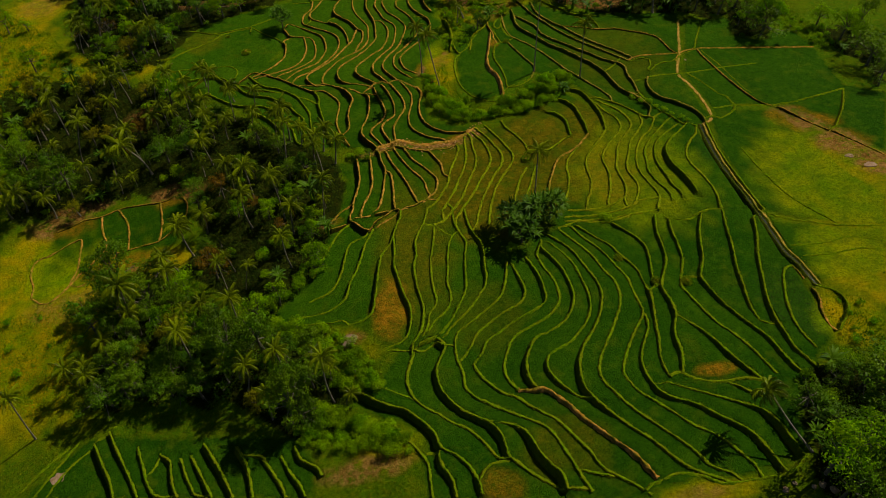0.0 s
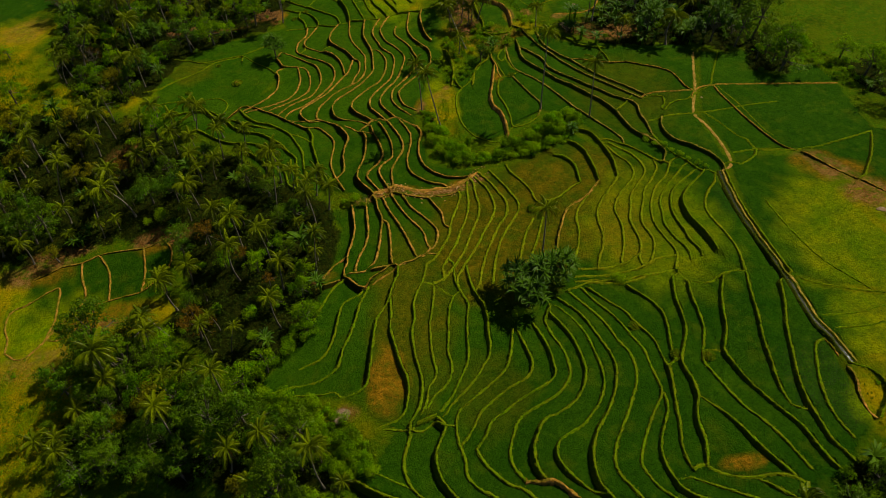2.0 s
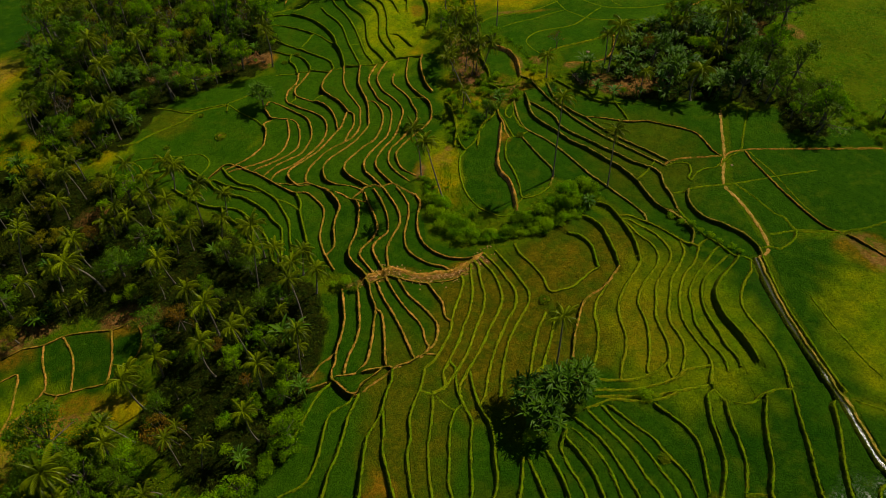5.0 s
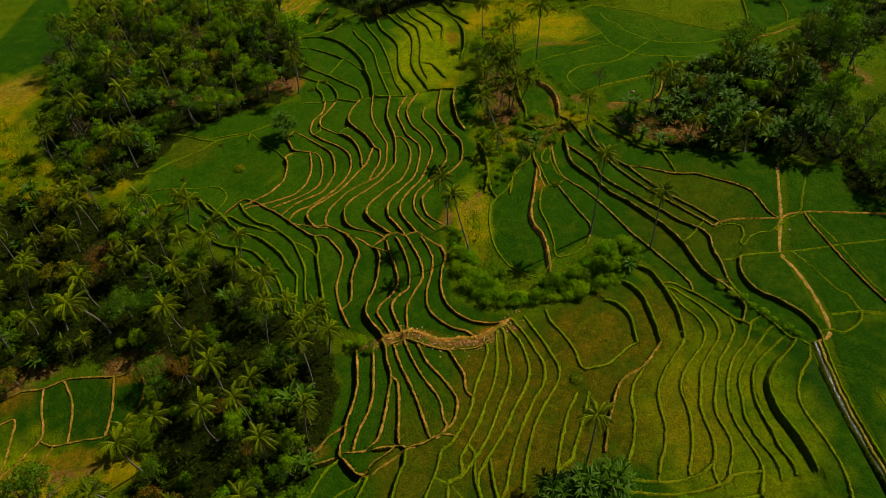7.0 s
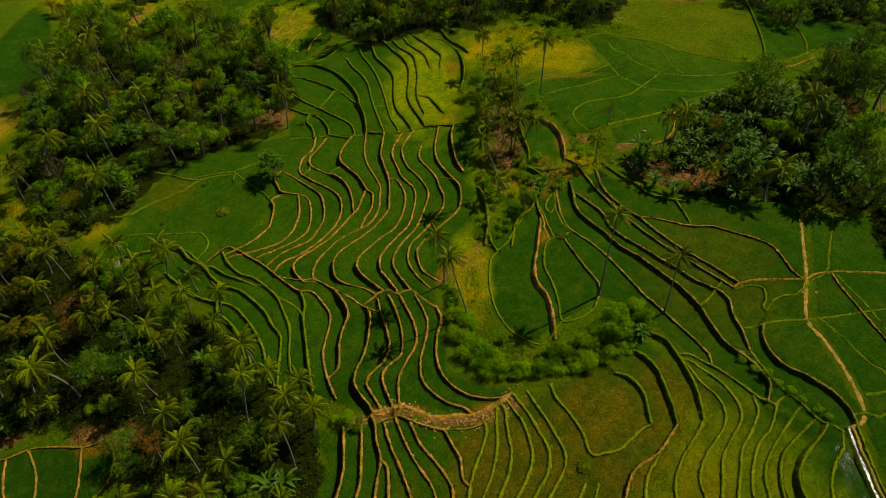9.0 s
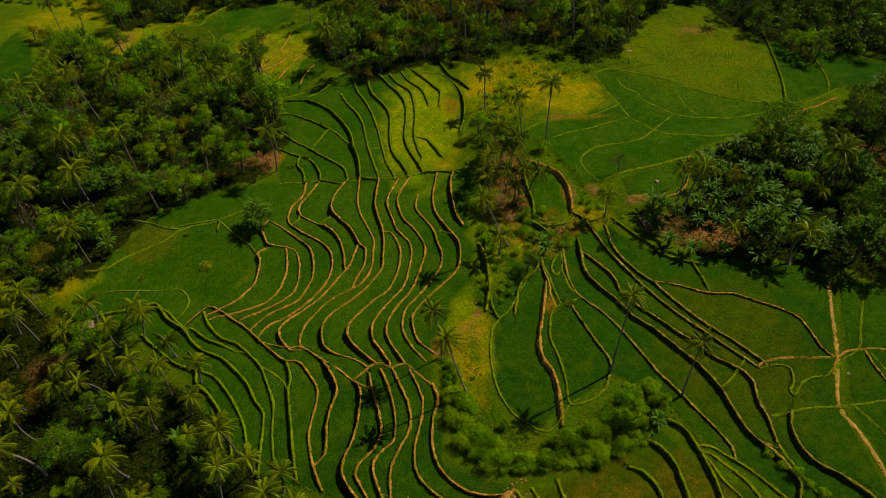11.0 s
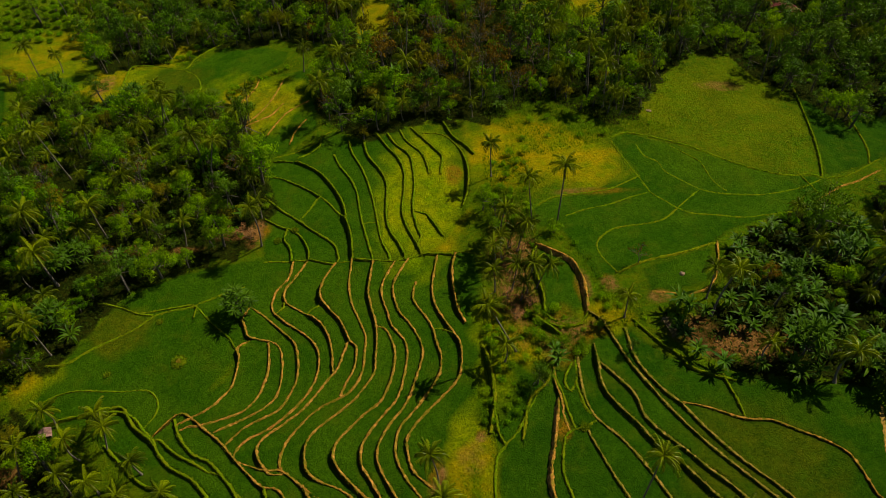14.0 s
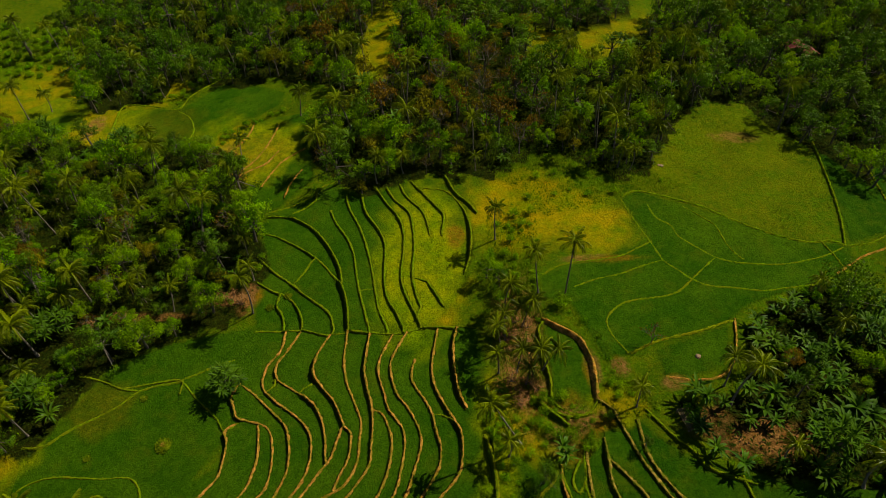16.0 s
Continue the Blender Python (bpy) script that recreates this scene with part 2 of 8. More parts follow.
# ---- the lie of the land ----
LAND_X = np.array([-150, -110, -75, -58, -42, -20, 5, 30, 60, 90, 130.0])
LAND_Y = np.array([0, 40, 70, 100, 130, 160, 195, 235, 290.0])
LAND_Z = np.array([     # metres, a row for each LAND_Y
    [-55.8, -40.1, -26.7, -20.6, -15.3, -8.6, -1.4, 5.3, 12.5, 18.9, 27],
    [-46, -35.4, -25.3, -20, -14.8, -7.9, -1.2, 4.8, 9.4, 13.5, 18.6],
    [-38.5, -31.5, -24.5, -20.1, -14.7, -6.7, -0.6, 3.4, 7, 9.6, 12.8],
    [-31, -26.7, -23.1, -20.5, -15.2, -7.7, -2.1, 0.6, 3.9, 5.7, 7.7],
    [-24.5, -21, -18.6, -16.7, -12.9, -7.2, -1.7, 0.8, 3.3, 3, 4.2],
    [-19.7, -15.3, -11.4, -10.3, -10.1, -7.7, -3.4, 1, 2.7, 3, 2.8],
    [-16.7, -12.2, -9.9, -10, -9.8, -7.4, -3.2, 0.1, 1, 1.7, 1.3],
    [-17, -15, -14, -13.9, -11.8, -8, -4.2, -2.5, -2.3, -2.5, -1.9],
    [-20.8, -20.9, -19.4, -18, -15.3, -11.3, -7.5, -5.3, -4.8, -5.4, -6.2],
])


def between(knots, v):
    v = np.clip(v, knots[0], knots[-1])
    i = np.clip(np.searchsorted(knots, v) - 1, 0, len(knots) - 2)
    f = (v - knots[i]) / (knots[i + 1] - knots[i])
    return i, 0.5 * f + 0.5 * f * f * (3 - 2 * f)


def slope_height(x, y):
    """The hillside without its terraces."""
    i, f = between(LAND_X, np.asarray(x, float))
    j, g = between(LAND_Y, np.asarray(y, float))
    return (1 - f) * (1 - g) * LAND_Z[j, i] + f * (1 - g) * LAND_Z[j, i + 1] + (1 - f) * g * LAND_Z[j + 1, i] + f * g * LAND_Z[j + 1, i + 1]


def spline(points, step=0.45):
    """A smooth line through the points, evenly stepped."""
    p = np.array(points, float)
    q = np.vstack([2 * p[0] - p[1], p, 2 * p[-1] - p[-2]])
    out = []
    for k in range(1, len(q) - 2):
        a, b, c, d = q[k - 1:k + 3]
        for t in np.linspace(0, 1, 24, endpoint=False):
            out.append(0.5 * (2 * b + (c - a) * t + (2 * a - 5 * b + 4 * c - d) * t * t + (3 * b - a - 3 * c + d) * t ** 3))
    out = np.array(out + [p[-1]])
    s = np.concatenate([[0], np.cumsum(np.hypot(*np.diff(out, axis=0).T))])
    at = np.linspace(0, s[-1], max(3, int(s[-1] / step) + 1))
    return np.column_stack([np.interp(at, s, out[:, 0]), np.interp(at, s, out[:, 1])])


LINES = []      # every terrace bank, path and canal: kind, drop in metres, its line


def line(kind, drop, points):
    LINES.append((kind, drop, spline(points)))


# the large near slope
line("grass", 0, [(-15.4, 80.2), (-14.2, 83.3), (-13.1, 85.5), (-11.9, 88), (-10.3, 90.7), (-8.7, 91.9)])
line("grass", 0, [(-15.9, 75), (-12.2, 76.3), (-10.5, 79.3), (-9.7, 82.9), (-8.7, 86.3), (-6.1, 87.8)])
line("grass", 0, [(-22.4, 71.2), (-17.5, 71.9), (-14.6, 71.7), (-11.7, 72.2), (-9.5, 73.8), (-8.7, 76.7), (-7.7, 78.9), (-6.7, 82), (-5.6, 85.9), (-4.5, 87.2)])
line("rim", 0, [(-23.4, 71.2), (-17.4, 70.4), (-12.1, 69.4), (-10.2, 69.4), (-9, 68.2)])
line("grass", 0, [(-9, 68.2), (-6.9, 68.3), (-5.1, 69.3), (-4.5, 72), (-4.1, 75), (-3.7, 78.2), (-3.1, 81.4), (-2, 83.1), (-1, 84.9), (0, 88.3), (1.1, 90.7)])
line("grass", 0, [(-0.8, 84.8), (-0.8, 81.3), (-1, 78.6), (-0.4, 75.1), (0.3, 71.7), (1.1, 69.1), (1.2, 66.8), (0.5, 63.8), (-0.8, 62.5), (-2.5, 62.2), (-3.8, 61.8)])
line("grass", 0, [(5.9, 91.4), (4.8, 87.7), (3.9, 85.6), (3, 82.9), (3, 80.1), (2.4, 77.5), (2.4, 74.9), (2.7, 71.7), (3.2, 69.2), (3.2, 66.9), (2.6, 63.8), (1.5, 61.9), (0.8, 61)])
line("grass", 0, [(6.6, 86.6), (6.3, 83.7), (5.8, 80.9), (5.3, 78.2), (5.1, 73), (5.4, 70.5), (5.4, 68.2), (4.4, 67.2), (4, 65.6), (3.4, 63.6), (2.4, 61.7), (1.4, 60.6)])
line("grass", 0, [(4.6, 87.4), (6.8, 86.2), (8.1, 84.5), (9.8, 83.2)])
line("grass", 0, [(10, 83.6), (8.9, 81.7), (8.2, 78.3), (8, 75.7), (7.6, 72.5), (7.9, 70), (7.5, 67.8), (6.4, 66.3), (4.9, 65.1), (3.9, 63.5)])
line("grass", 0, [(10.3, 90.4), (10.2, 86.6), (11, 83.3), (11.7, 81), (11.1, 77.6), (10.8, 74.4), (10.5, 70.7), (9.6, 68.5), (8.5, 66.5), (7.4, 64.5), (6.1, 63.1), (4.9, 61.7)])
line("grass", 0, [(12.3, 89.9), (12.6, 85.9), (13.1, 82.8), (14.1, 80.1), (14.3, 77.5), (14, 74.8), (14, 72.3), (13.5, 70.2), (12.6, 69), (11.2, 67), (9.4, 65.2), (7.4, 63.4), (5.9, 61.5)])
line("grass", 0, [(17.7, 74.5), (17.2, 72), (16.6, 69.7), (15.6, 67.6), (14.2, 66.3), (12, 64.8), (10.1, 63.4), (8.3, 62.2), (7.6, 60.2), (7.5, 57.7), (7.7, 56.6)])
line("grass", 0, [(18.3, 74.3), (19.1, 70.9), (19.6, 68.3), (19.2, 66.6), (17.9, 65.3), (16, 64.6), (13.6, 63.1), (11.4, 61.5), (10.4, 60.1), (9.3, 58.3), (8, 56.9)])
line("grass", 0, [(20.9, 74.9), (21.8, 72), (22.4, 69.4), (22.5, 67), (22.4, 65.3), (21.2, 64.1), (19.3, 63.3), (16.5, 62), (14.5, 60.7), (12.4, 59.5), (11.5, 57.8), (10.5, 56.5), (9.8, 55.9)])
line("tall", 0.1, [(22.8, 75.1), (23.2, 72.3), (24.2, 69.5), (24.6, 67.1), (24.4, 64.8), (23.4, 63.3), (21.9, 62), (19.7, 61), (17.4, 60), (15.9, 58.8), (15, 56.9), (14.3, 55.1), (14.2, 53.2), (14.8, 51.6), (15.6, 50.5)])
line("grass", 0, [(23.7, 76.2), (24.9, 73.8), (26.1, 70.9), (26.6, 67.8), (26.7, 65.4), (26.1, 63.2), (24.9, 61.3), (23.4, 60), (21, 58.8), (19.5, 58.4), (18.3, 56.6), (17.5, 54.8), (17.2, 52.9), (17.5, 51.2), (18.1, 50.1)])
line("grass", 0, [(24.1, 78.2), (26.2, 75.6), (27.5, 73.2), (28.3, 70.5), (28.6, 68), (28.9, 65.5), (28.7, 62.7), (27.6, 60.1), (26.4, 58.7), (24.3, 56.6), (22, 55.6), (20.6, 54.5), (20.1, 53.1), (20.4, 51.6), (21.6, 49.6), (23.1, 47.9), (24.1, 46.9)])
line("grass", 0, [(24.8, 80.2), (26.6, 77.6), (28.3, 75.1), (29.5, 71.5), (30.5, 68.3), (30.9, 66.4), (30.9, 64.6), (30.1, 61.9), (29.1, 59.8), (27.9, 57.9), (26.1, 55.6), (25.1, 53.9), (24.5, 52), (24.3, 50.1), (24.4, 48.2), (25.2, 46.7), (26.5, 44.6), (27.9, 42.9)])
line("tall", 0.2, [(27.9, 42.9), (29.3, 41.1), (30.7, 39.7), (32.3, 37.5), (33.8, 35.5), (36, 33.8), (38.3, 32.7)])
line("tall", 0.1, [(27.2, 80.4), (28.6, 77.9), (30.3, 75.1), (31.5, 72.5), (32.5, 69.1), (33.4, 67.2), (33.6, 64.7), (33, 62), (31.7, 59.4), (30.2, 56.9), (28.7, 54.6), (27.7, 52.8), (27, 51), (27.1, 49), (28, 47.3), (28.8, 45.9), (30.1, 43.9), (31.5, 42.2), (34.2, 38.9), (35.7, 36.9), (37, 34.7), (39.3, 33.4)])
line("tall", 0.1, [(29.3, 80.7), (30.9, 77.4), (32.6, 74.7), (33.8, 72.1), (34.8, 69.3), (35.6, 67.3), (35.7, 64.9), (35.9, 62.6), (36, 60.2), (34.9, 58.3), (33.5, 56.4), (32, 54), (30.8, 51.7), (30.2, 50.1), (30.6, 48.4), (31.6, 46.4), (33.1, 44.8), (34.7, 42.9), (36.6, 40.7), (39.1, 38.6), (40.5, 36.8), (41.8, 34.6), (42.6, 33.3)])
line("grass", 0, [(36, 60.2), (36.1, 58), (35.3, 56), (34, 53.7), (33.1, 51.3), (33.1, 49.4), (33.5, 47.4), (34.1, 45.7), (36, 44.4), (37.9, 43.4), (40.1, 41.3), (41.7, 39.9), (43.4, 38), (44.4, 35.2), (45.1, 32.8)])
line("grass", 0, [(30.2, 80.5), (32.7, 77.1), (34.9, 74.5), (35.7, 72.3), (36.6, 70.8), (37.6, 68.4), (37.8, 65.7), (38, 63.3), (37.7, 61), (37.1, 57.8), (36.6, 54.7), (35.9, 51.8), (35.8, 49.8), (36.1, 48.2)])
line("grass", 0, [(36.6, 79.2), (38.4, 77), (39.4, 75.6), (40.2, 73.7), (40.2, 71.3), (39.7, 68.3), (39.2, 66)])
line("grass", 0, [(43.8, 79.6), (43, 76.1), (42.8, 72.6), (42.4, 69.5), (41.4, 67.3), (40.3, 65.1), (39.9, 63.4), (40.3, 61), (40.2, 58.4), (39.3, 56.3), (38.8, 54.2), (38.8, 51.7), (38.1, 48.9)])
line("grass", 0, [(38.1, 63.8), (39.2, 64.5), (40.2, 64.5)])
line("grass", 0, [(45.5, 77.6), (45.2, 74.8), (45.2, 72.1), (44.8, 68.9), (43.5, 65.6)])
line("grass", 0, [(51.1, 78.4), (49.4, 74.4), (48.3, 70.6), (47.7, 68.2), (46.1, 64.9)])
line("grass", 0, [(43.4, 65.3), (44.8, 65.2), (46.3, 64.9)])
line("tall", 0.1, [(42.8, 63.6), (43.4, 61.5), (44.4, 58.4), (45.4, 55.7), (46.9, 53.3), (48.1, 50.6), (48.8, 48.5), (49.6, 45.9)])
line("grass", 0, [(40.2, 58.2), (42.2, 55.8), (43.7, 53.2), (44.9, 50.3), (46.2, 47.6), (47.3, 45.7)])
line("grass", 0, [(46.1, 64.3), (47.1, 60.2), (48.4, 57.1), (49.7, 54.4), (51, 51.8), (51.6, 48.8), (52.3, 46.3), (53.1, 44.7)])
line("grass", 0, [(54.9, 78.9), (53.9, 74.7), (53.1, 70.2), (52.1, 66), (51.5, 61.9), (50.9, 57.4), (51.4, 54.6), (52.7, 54)])
line("grass", 0, [(58.9, 75.8), (57.5, 71.2), (56.1, 67.6), (54.8, 62.9), (53.7, 59), (53.2, 55.2), (53.3, 51.8), (53.4, 49.4), (54.3, 47.2), (54.8, 46)])
line("tall", 0.2, [(60, 64.4), (58.4, 63.5), (56.9, 60.1), (55.9, 56.9), (55.4, 53.7), (55.5, 51.4), (56.2, 48.9)])
line("earth", 0, [(60.1, 64.6), (60.5, 61.9), (60.7, 59.7), (60.7, 57.1), (60, 55), (59.9, 52.3), (60.1, 51.2)])
line("tall", 0.2, [(36.1, 48.2), (37.4, 48.6), (38.9, 47.3), (41.1, 46.3), (43.3, 46), (45.5, 46), (47.1, 45.4), (48.2, 44.4)])
line("grass", 0, [(43.2, 45.8), (44.8, 44.2), (46.4, 42.7)])
line("grass", 0, [(35.3, 47.1), (37.9, 45.7), (40.4, 44.3), (42.8, 42.9), (45.4, 41.1), (46.6, 39), (47.2, 36.2), (47.7, 34.2)])
line("bare", 0.5, [(15.6, 50.5), (17.3, 50), (19.2, 49.6), (20.5, 48.3), (22, 46.3), (23.4, 44), (24.8, 42.2), (26.5, 40), (28.1, 38.1), (29.3, 36), (30.2, 34.3)])
line("tall", 0.1, [(9.8, 55.9), (10.6, 53.8), (12, 51.9), (13.4, 50.4), (15.2, 49.4), (16.5, 47.8), (18.2, 46.2), (19.8, 44.7), (20.6, 43.4), (21.7, 41.5), (23, 39.2), (23.9, 37), (25.3, 35.6), (27.6, 33.8), (28.9, 32.3)])
line("tall", 0.1, [(7.7, 56.6), (8.2, 54.6), (8.1, 52.7), (9, 50.9), (10.8, 49.4), (13.7, 47.3), (16.5, 45.3), (18.1, 44), (19, 42.6), (19.9, 40.1), (20.6, 38.1), (21.2, 36.1), (22.1, 34)])
line("grass", 0, [(5.3, 61.3), (6, 60), (4.9, 57.6), (4.3, 55.8), (4.6, 52.9), (5.7, 50.8), (7.1, 49), (9, 47.5), (11.2, 46.2), (13.4, 45.5), (15.1, 44.2), (16, 42.5), (16.7, 40.3), (18.1, 38), (19.2, 36.5)])
line("tall", 0.1, [(1.4, 60.6), (0.4, 58.1), (-0.2, 55.8), (0.2, 53.3), (0.8, 52), (2.3, 50.3), (4.3, 48.8), (5.7, 47.4), (7.6, 46.3), (9.3, 44.4), (10.6, 42.5), (11.2, 41.3), (13, 40.5), (15.2, 38.2), (17.7, 36.1), (19.5, 34.5)])
line("grass", 0, [(10.8, 46.3), (12.1, 44.4), (12.5, 42.5), (12.7, 41)])
line("grass", 0, [(-8, 55.5), (-5, 53.1), (-3, 51.8), (-0.9, 50.8), (0.6, 49.3), (2.1, 47.7), (3.2, 46), (3.5, 44.6), (4.2, 43.5), (5.6, 42.6), (7.3, 40.7), (8.2, 38.6), (8.6, 36.3)])
line("rim", 0, [(-5.8, 56.1), (-2.8, 54.3), (-0.4, 52.7), (0.7, 52)])
line("tall", 0.2, [(-6.4, 50.2), (-3.1, 49.3), (-1.9, 48), (-0.4, 45.9), (1, 43.9), (1.9, 42), (2, 39.6), (2.1, 37.3)])
line("grass", 0, [(1.8, 43.7), (3, 43.6), (4.1, 43.4)])
line("grass", 0, [(3.5, 42.6), (3.9, 40.9), (4.9, 39.3), (5.1, 37.5), (5.3, 36.6)])
line("grass", 0, [(8.4, 38.1), (9.3, 39.5), (10.7, 40.3), (12.6, 40.3)])
line("grass", 0, [(21.4, 37), (23.3, 36.1), (25.3, 35.4)])
line("grass", 0, [(29.3, 33.6), (31.2, 34), (32.7, 34.5), (35.3, 33.8), (37.6, 32.4), (40.8, 32.2), (45.6, 32.4), (48.3, 34.1)])
line("rim", 0, [(-3.8, 61.8), (-1.6, 61.2), (0.6, 60.6), (2.7, 60.1), (4.6, 61.1), (5.8, 60.3), (7.5, 59.8)])
# strips below the near wood
line("grass", 0, [(-52, 58), (-49.2, 53.3), (-47.4, 50.4), (-46.3, 47.7)])
line("grass", 0, [(-48, 56.8), (-45.5, 52.7), (-43.3, 49), (-42.2, 46.9)])
line("grass", 0, [(-43.6, 55.1), (-42, 51.5), (-41.3, 49.7), (-40, 47.5), (-38.7, 46.2)])
line("grass", 0, [(-41.3, 49.7), (-40.3, 50.7), (-39.4, 52.9)])
line("grass", 0, [(-37.6, 51.5), (-36.3, 47.1), (-35.3, 45.4)])
line("grass", 0, [(-35.7, 51.4), (-34.4, 48.4), (-32.6, 45.3)])
line("grass", 0, [(-34, 51.4), (-32.1, 48.2), (-30.3, 45.1), (-29.7, 44)])
line("grass", 0, [(-32, 52.7), (-29.4, 48.8), (-27.6, 45.7), (-26.3, 43.1)])
line("grass", 0, [(-26.4, 50.6), (-24.8, 48), (-23.9, 45.6), (-23.2, 42.4)])
line("grass", 0, [(-22.4, 48.3), (-20.3, 45.3), (-18.9, 43), (-18.4, 41.6)])
line("grass", 0, [(-19.3, 47.7), (-17.8, 44.9), (-16.4, 43), (-15.5, 41)])
line("grass", 0, [(-17.3, 48.7), (-16.1, 46.3), (-14, 45), (-13.1, 43.5)])
line("grass", 0, [(-52.5, 61.7), (-55.4, 58.9), (-58.3, 55), (-61, 51.1)])
line("grass", 0, [(-48.2, 59.9), (-52.9, 57.2), (-56.1, 54.1), (-58.4, 50.6)])
line("grass", 0, [(-54.9, 60.9), (-59.8, 56.8), (-63.6, 52.8)])
# the valley plots
line("furrow", 0, [(-73.7, 111.7), (-70.6, 112.7), (-68.1, 113.8), (-64.4, 113.8), (-59.9, 115.1), (-54.8, 114.8), (-50, 114.1), (-46.7, 115.1)])
line("furrow", 0, [(-66.8, 98.7), (-64.8, 100.4), (-63.2, 102.6), (-61.7, 104.4), (-61.9, 106.7), (-63.4, 110.2), (-64, 113.3)])
line("furrow", 0, [(-60.5, 114.8), (-58, 111.1), (-56.9, 107.6), (-56.3, 103.1)])
line("furrow", 0, [(-50.9, 114.3), (-49.7, 109.5), (-49.2, 106), (-49.4, 103.1)])
line("furrow", 0, [(-61.7, 104.2), (-59, 103), (-56.3, 103.1), (-53.8, 103.2), (-49.4, 103.1), (-47.2, 104.3), (-46.1, 105), (-44.3, 107.4)])
line("furrow", 0, [(-65.6, 96), (-63.2, 96.7), (-61.4, 98.8), (-59.2, 101.8), (-58.9, 102.9)])
line("furrow", 0, [(-71.6, 107.1), (-69.4, 108.3), (-67.6, 108.4), (-67.3, 105.3), (-66.9, 100.7), (-67.7, 97.4)])
line("furrow", 0, [(-46.7, 115.1), (-44.3, 111.5), (-44, 108.1)])
line("furrow", 0, [(-75.6, 98), (-77, 101.1), (-76.7, 104.6), (-73.9, 105.7)])
line("furrow", 0, [(-66.6, 98.3), (-68.8, 95.1), (-71.8, 93), (-75.3, 95.1)])
# the middle slope
line("earth", 0, [(-7.3, 110.4), (-6.9, 107.1), (-6.7, 104.1), (-7, 101.7), (-7.5, 99.4), (-8.1, 97.5), (-8.1, 95.8), (-8.8, 93.7)])
line("earth", 0, [(-4.5, 109.6), (-4.3, 105.6), (-4.2, 101.7), (-4.9, 98.5), (-5.7, 96.8), (-6.4, 94.6), (-6.7, 92.9)])
line("earth", 0, [(-2.5, 109.9), (-2.2, 107.2), (-1.5, 104.6), (-1.7, 102.6), (-2, 100.3), (-2.2, 98.5), (-2.7, 95.8), (-3.2, 94.1), (-4.2, 93.2), (-5.4, 92.5)])
line("earth", 0, [(-1.2, 109.9), (-0.2, 106.3), (0.9, 103.7), (1.9, 101.1), (2.6, 99.1), (3.4, 96.3), (4.2, 93.7)])
line("earth", 0, [(-1.3, 104.2), (-0.5, 102.9), (-0.3, 100), (-0.2, 96.7), (-0.3, 94.5), (0, 92.9)])
line("earth", 0, [(0.5, 110.1), (1.8, 106.7), (3.1, 103.9), (4.7, 101.3), (5.8, 99.3), (6.1, 96.9), (6.6, 94.9), (5.8, 94)])
line("earth", 0, [(2.6, 109.3), (3.9, 106.2), (5.6, 103.9), (7.2, 101.6), (8.2, 99.6), (8.2, 97.7), (7.7, 95.9), (7, 94.9), (5.1, 93.3)])
line("earth", 0, [(7.2, 108.2), (8.6, 105.3), (9.6, 103), (9.5, 101.1), (10.2, 99.7)])
line("broad", 0.2, [(13.3, 107.2), (12.4, 104.5), (11.4, 102.1), (10.7, 99.8), (10.2, 97.5), (9.3, 95.8), (8.3, 94), (6.9, 92)])
line("earth", 0, [(-13.8, 91.3), (-12.2, 93.6), (-10.3, 96.2), (-8.1, 97.5)])
line("earth", 0, [(-13.8, 91.3), (-11.2, 91.9), (-8.7, 92.5), (-5.4, 92.6), (-2.2, 92.8), (-0.6, 92.9), (1, 92.3), (3, 92.5), (4.6, 93.4), (6.6, 93.9)])
line("earth", 0, [(-8.7, 92.5), (-6.5, 89.9), (-5.2, 89), (-3.3, 90.8), (-1, 92.2)])
line("earth", 0, [(-5.2, 89), (-4.3, 88.6), (-3.3, 89.3), (-1.3, 90.7), (0.6, 91.7), (2.2, 92.1)])
line("broad", 0.2, [(15, 110.6), (14.7, 108.3), (14.6, 105.2), (14, 102.4), (13.4, 100.5), (12.2, 97.8), (11.4, 95.6), (9.8, 92.6), (8.4, 90)])
line("broad", 0.2, [(16.1, 110.2), (16.2, 106.6), (16.4, 104), (15.9, 101.2), (14.9, 98.9), (13.7, 96.2), (12.5, 93.2), (10.7, 90.3), (8.6, 87.6)])
line("broad", 0.2, [(17.2, 110.3), (18.3, 108.4), (19, 105.7), (19.1, 102.7), (18.1, 100), (16.5, 97.3), (15.2, 94.7), (13.5, 91.8), (11.4, 88.6), (10.5, 86.6), (10.7, 84.3)])
line("broad", 0.2, [(18.3, 111.2), (19.6, 108.7), (20.6, 106), (21.4, 104), (20.9, 100.6), (19.2, 98), (17.8, 95.3), (16.2, 91.9), (14.8, 87.8), (13.8, 84)])
line("broad", 0.2, [(19.4, 113), (20.7, 110.2), (22, 107.4), (23, 104.8), (23.5, 102.7), (22.8, 100.4), (21.1, 97.8), (19.2, 94.7), (18.2, 92.2), (17, 88.4), (16.1, 84.1)])
line("broad", 0.2, [(22.9, 113.9), (23.4, 111.5), (24.8, 109.2), (25.8, 107), (26.5, 104.9), (26.8, 102.7), (28.9, 102.8), (30.6, 103.1), (32.5, 104.5), (34.5, 106.1), (35.9, 106.8)])
line("tall", 0.8, [(32.4, 115.1), (34, 114.4), (35.3, 112.8), (35.8, 110.9), (35.7, 108.2), (35.7, 106.8)])
line("tall", 1.1, [(35.6, 118.6), (37.1, 117.5), (38.4, 115.1), (38.8, 112.2), (39.1, 109.1), (39.1, 106.2)])
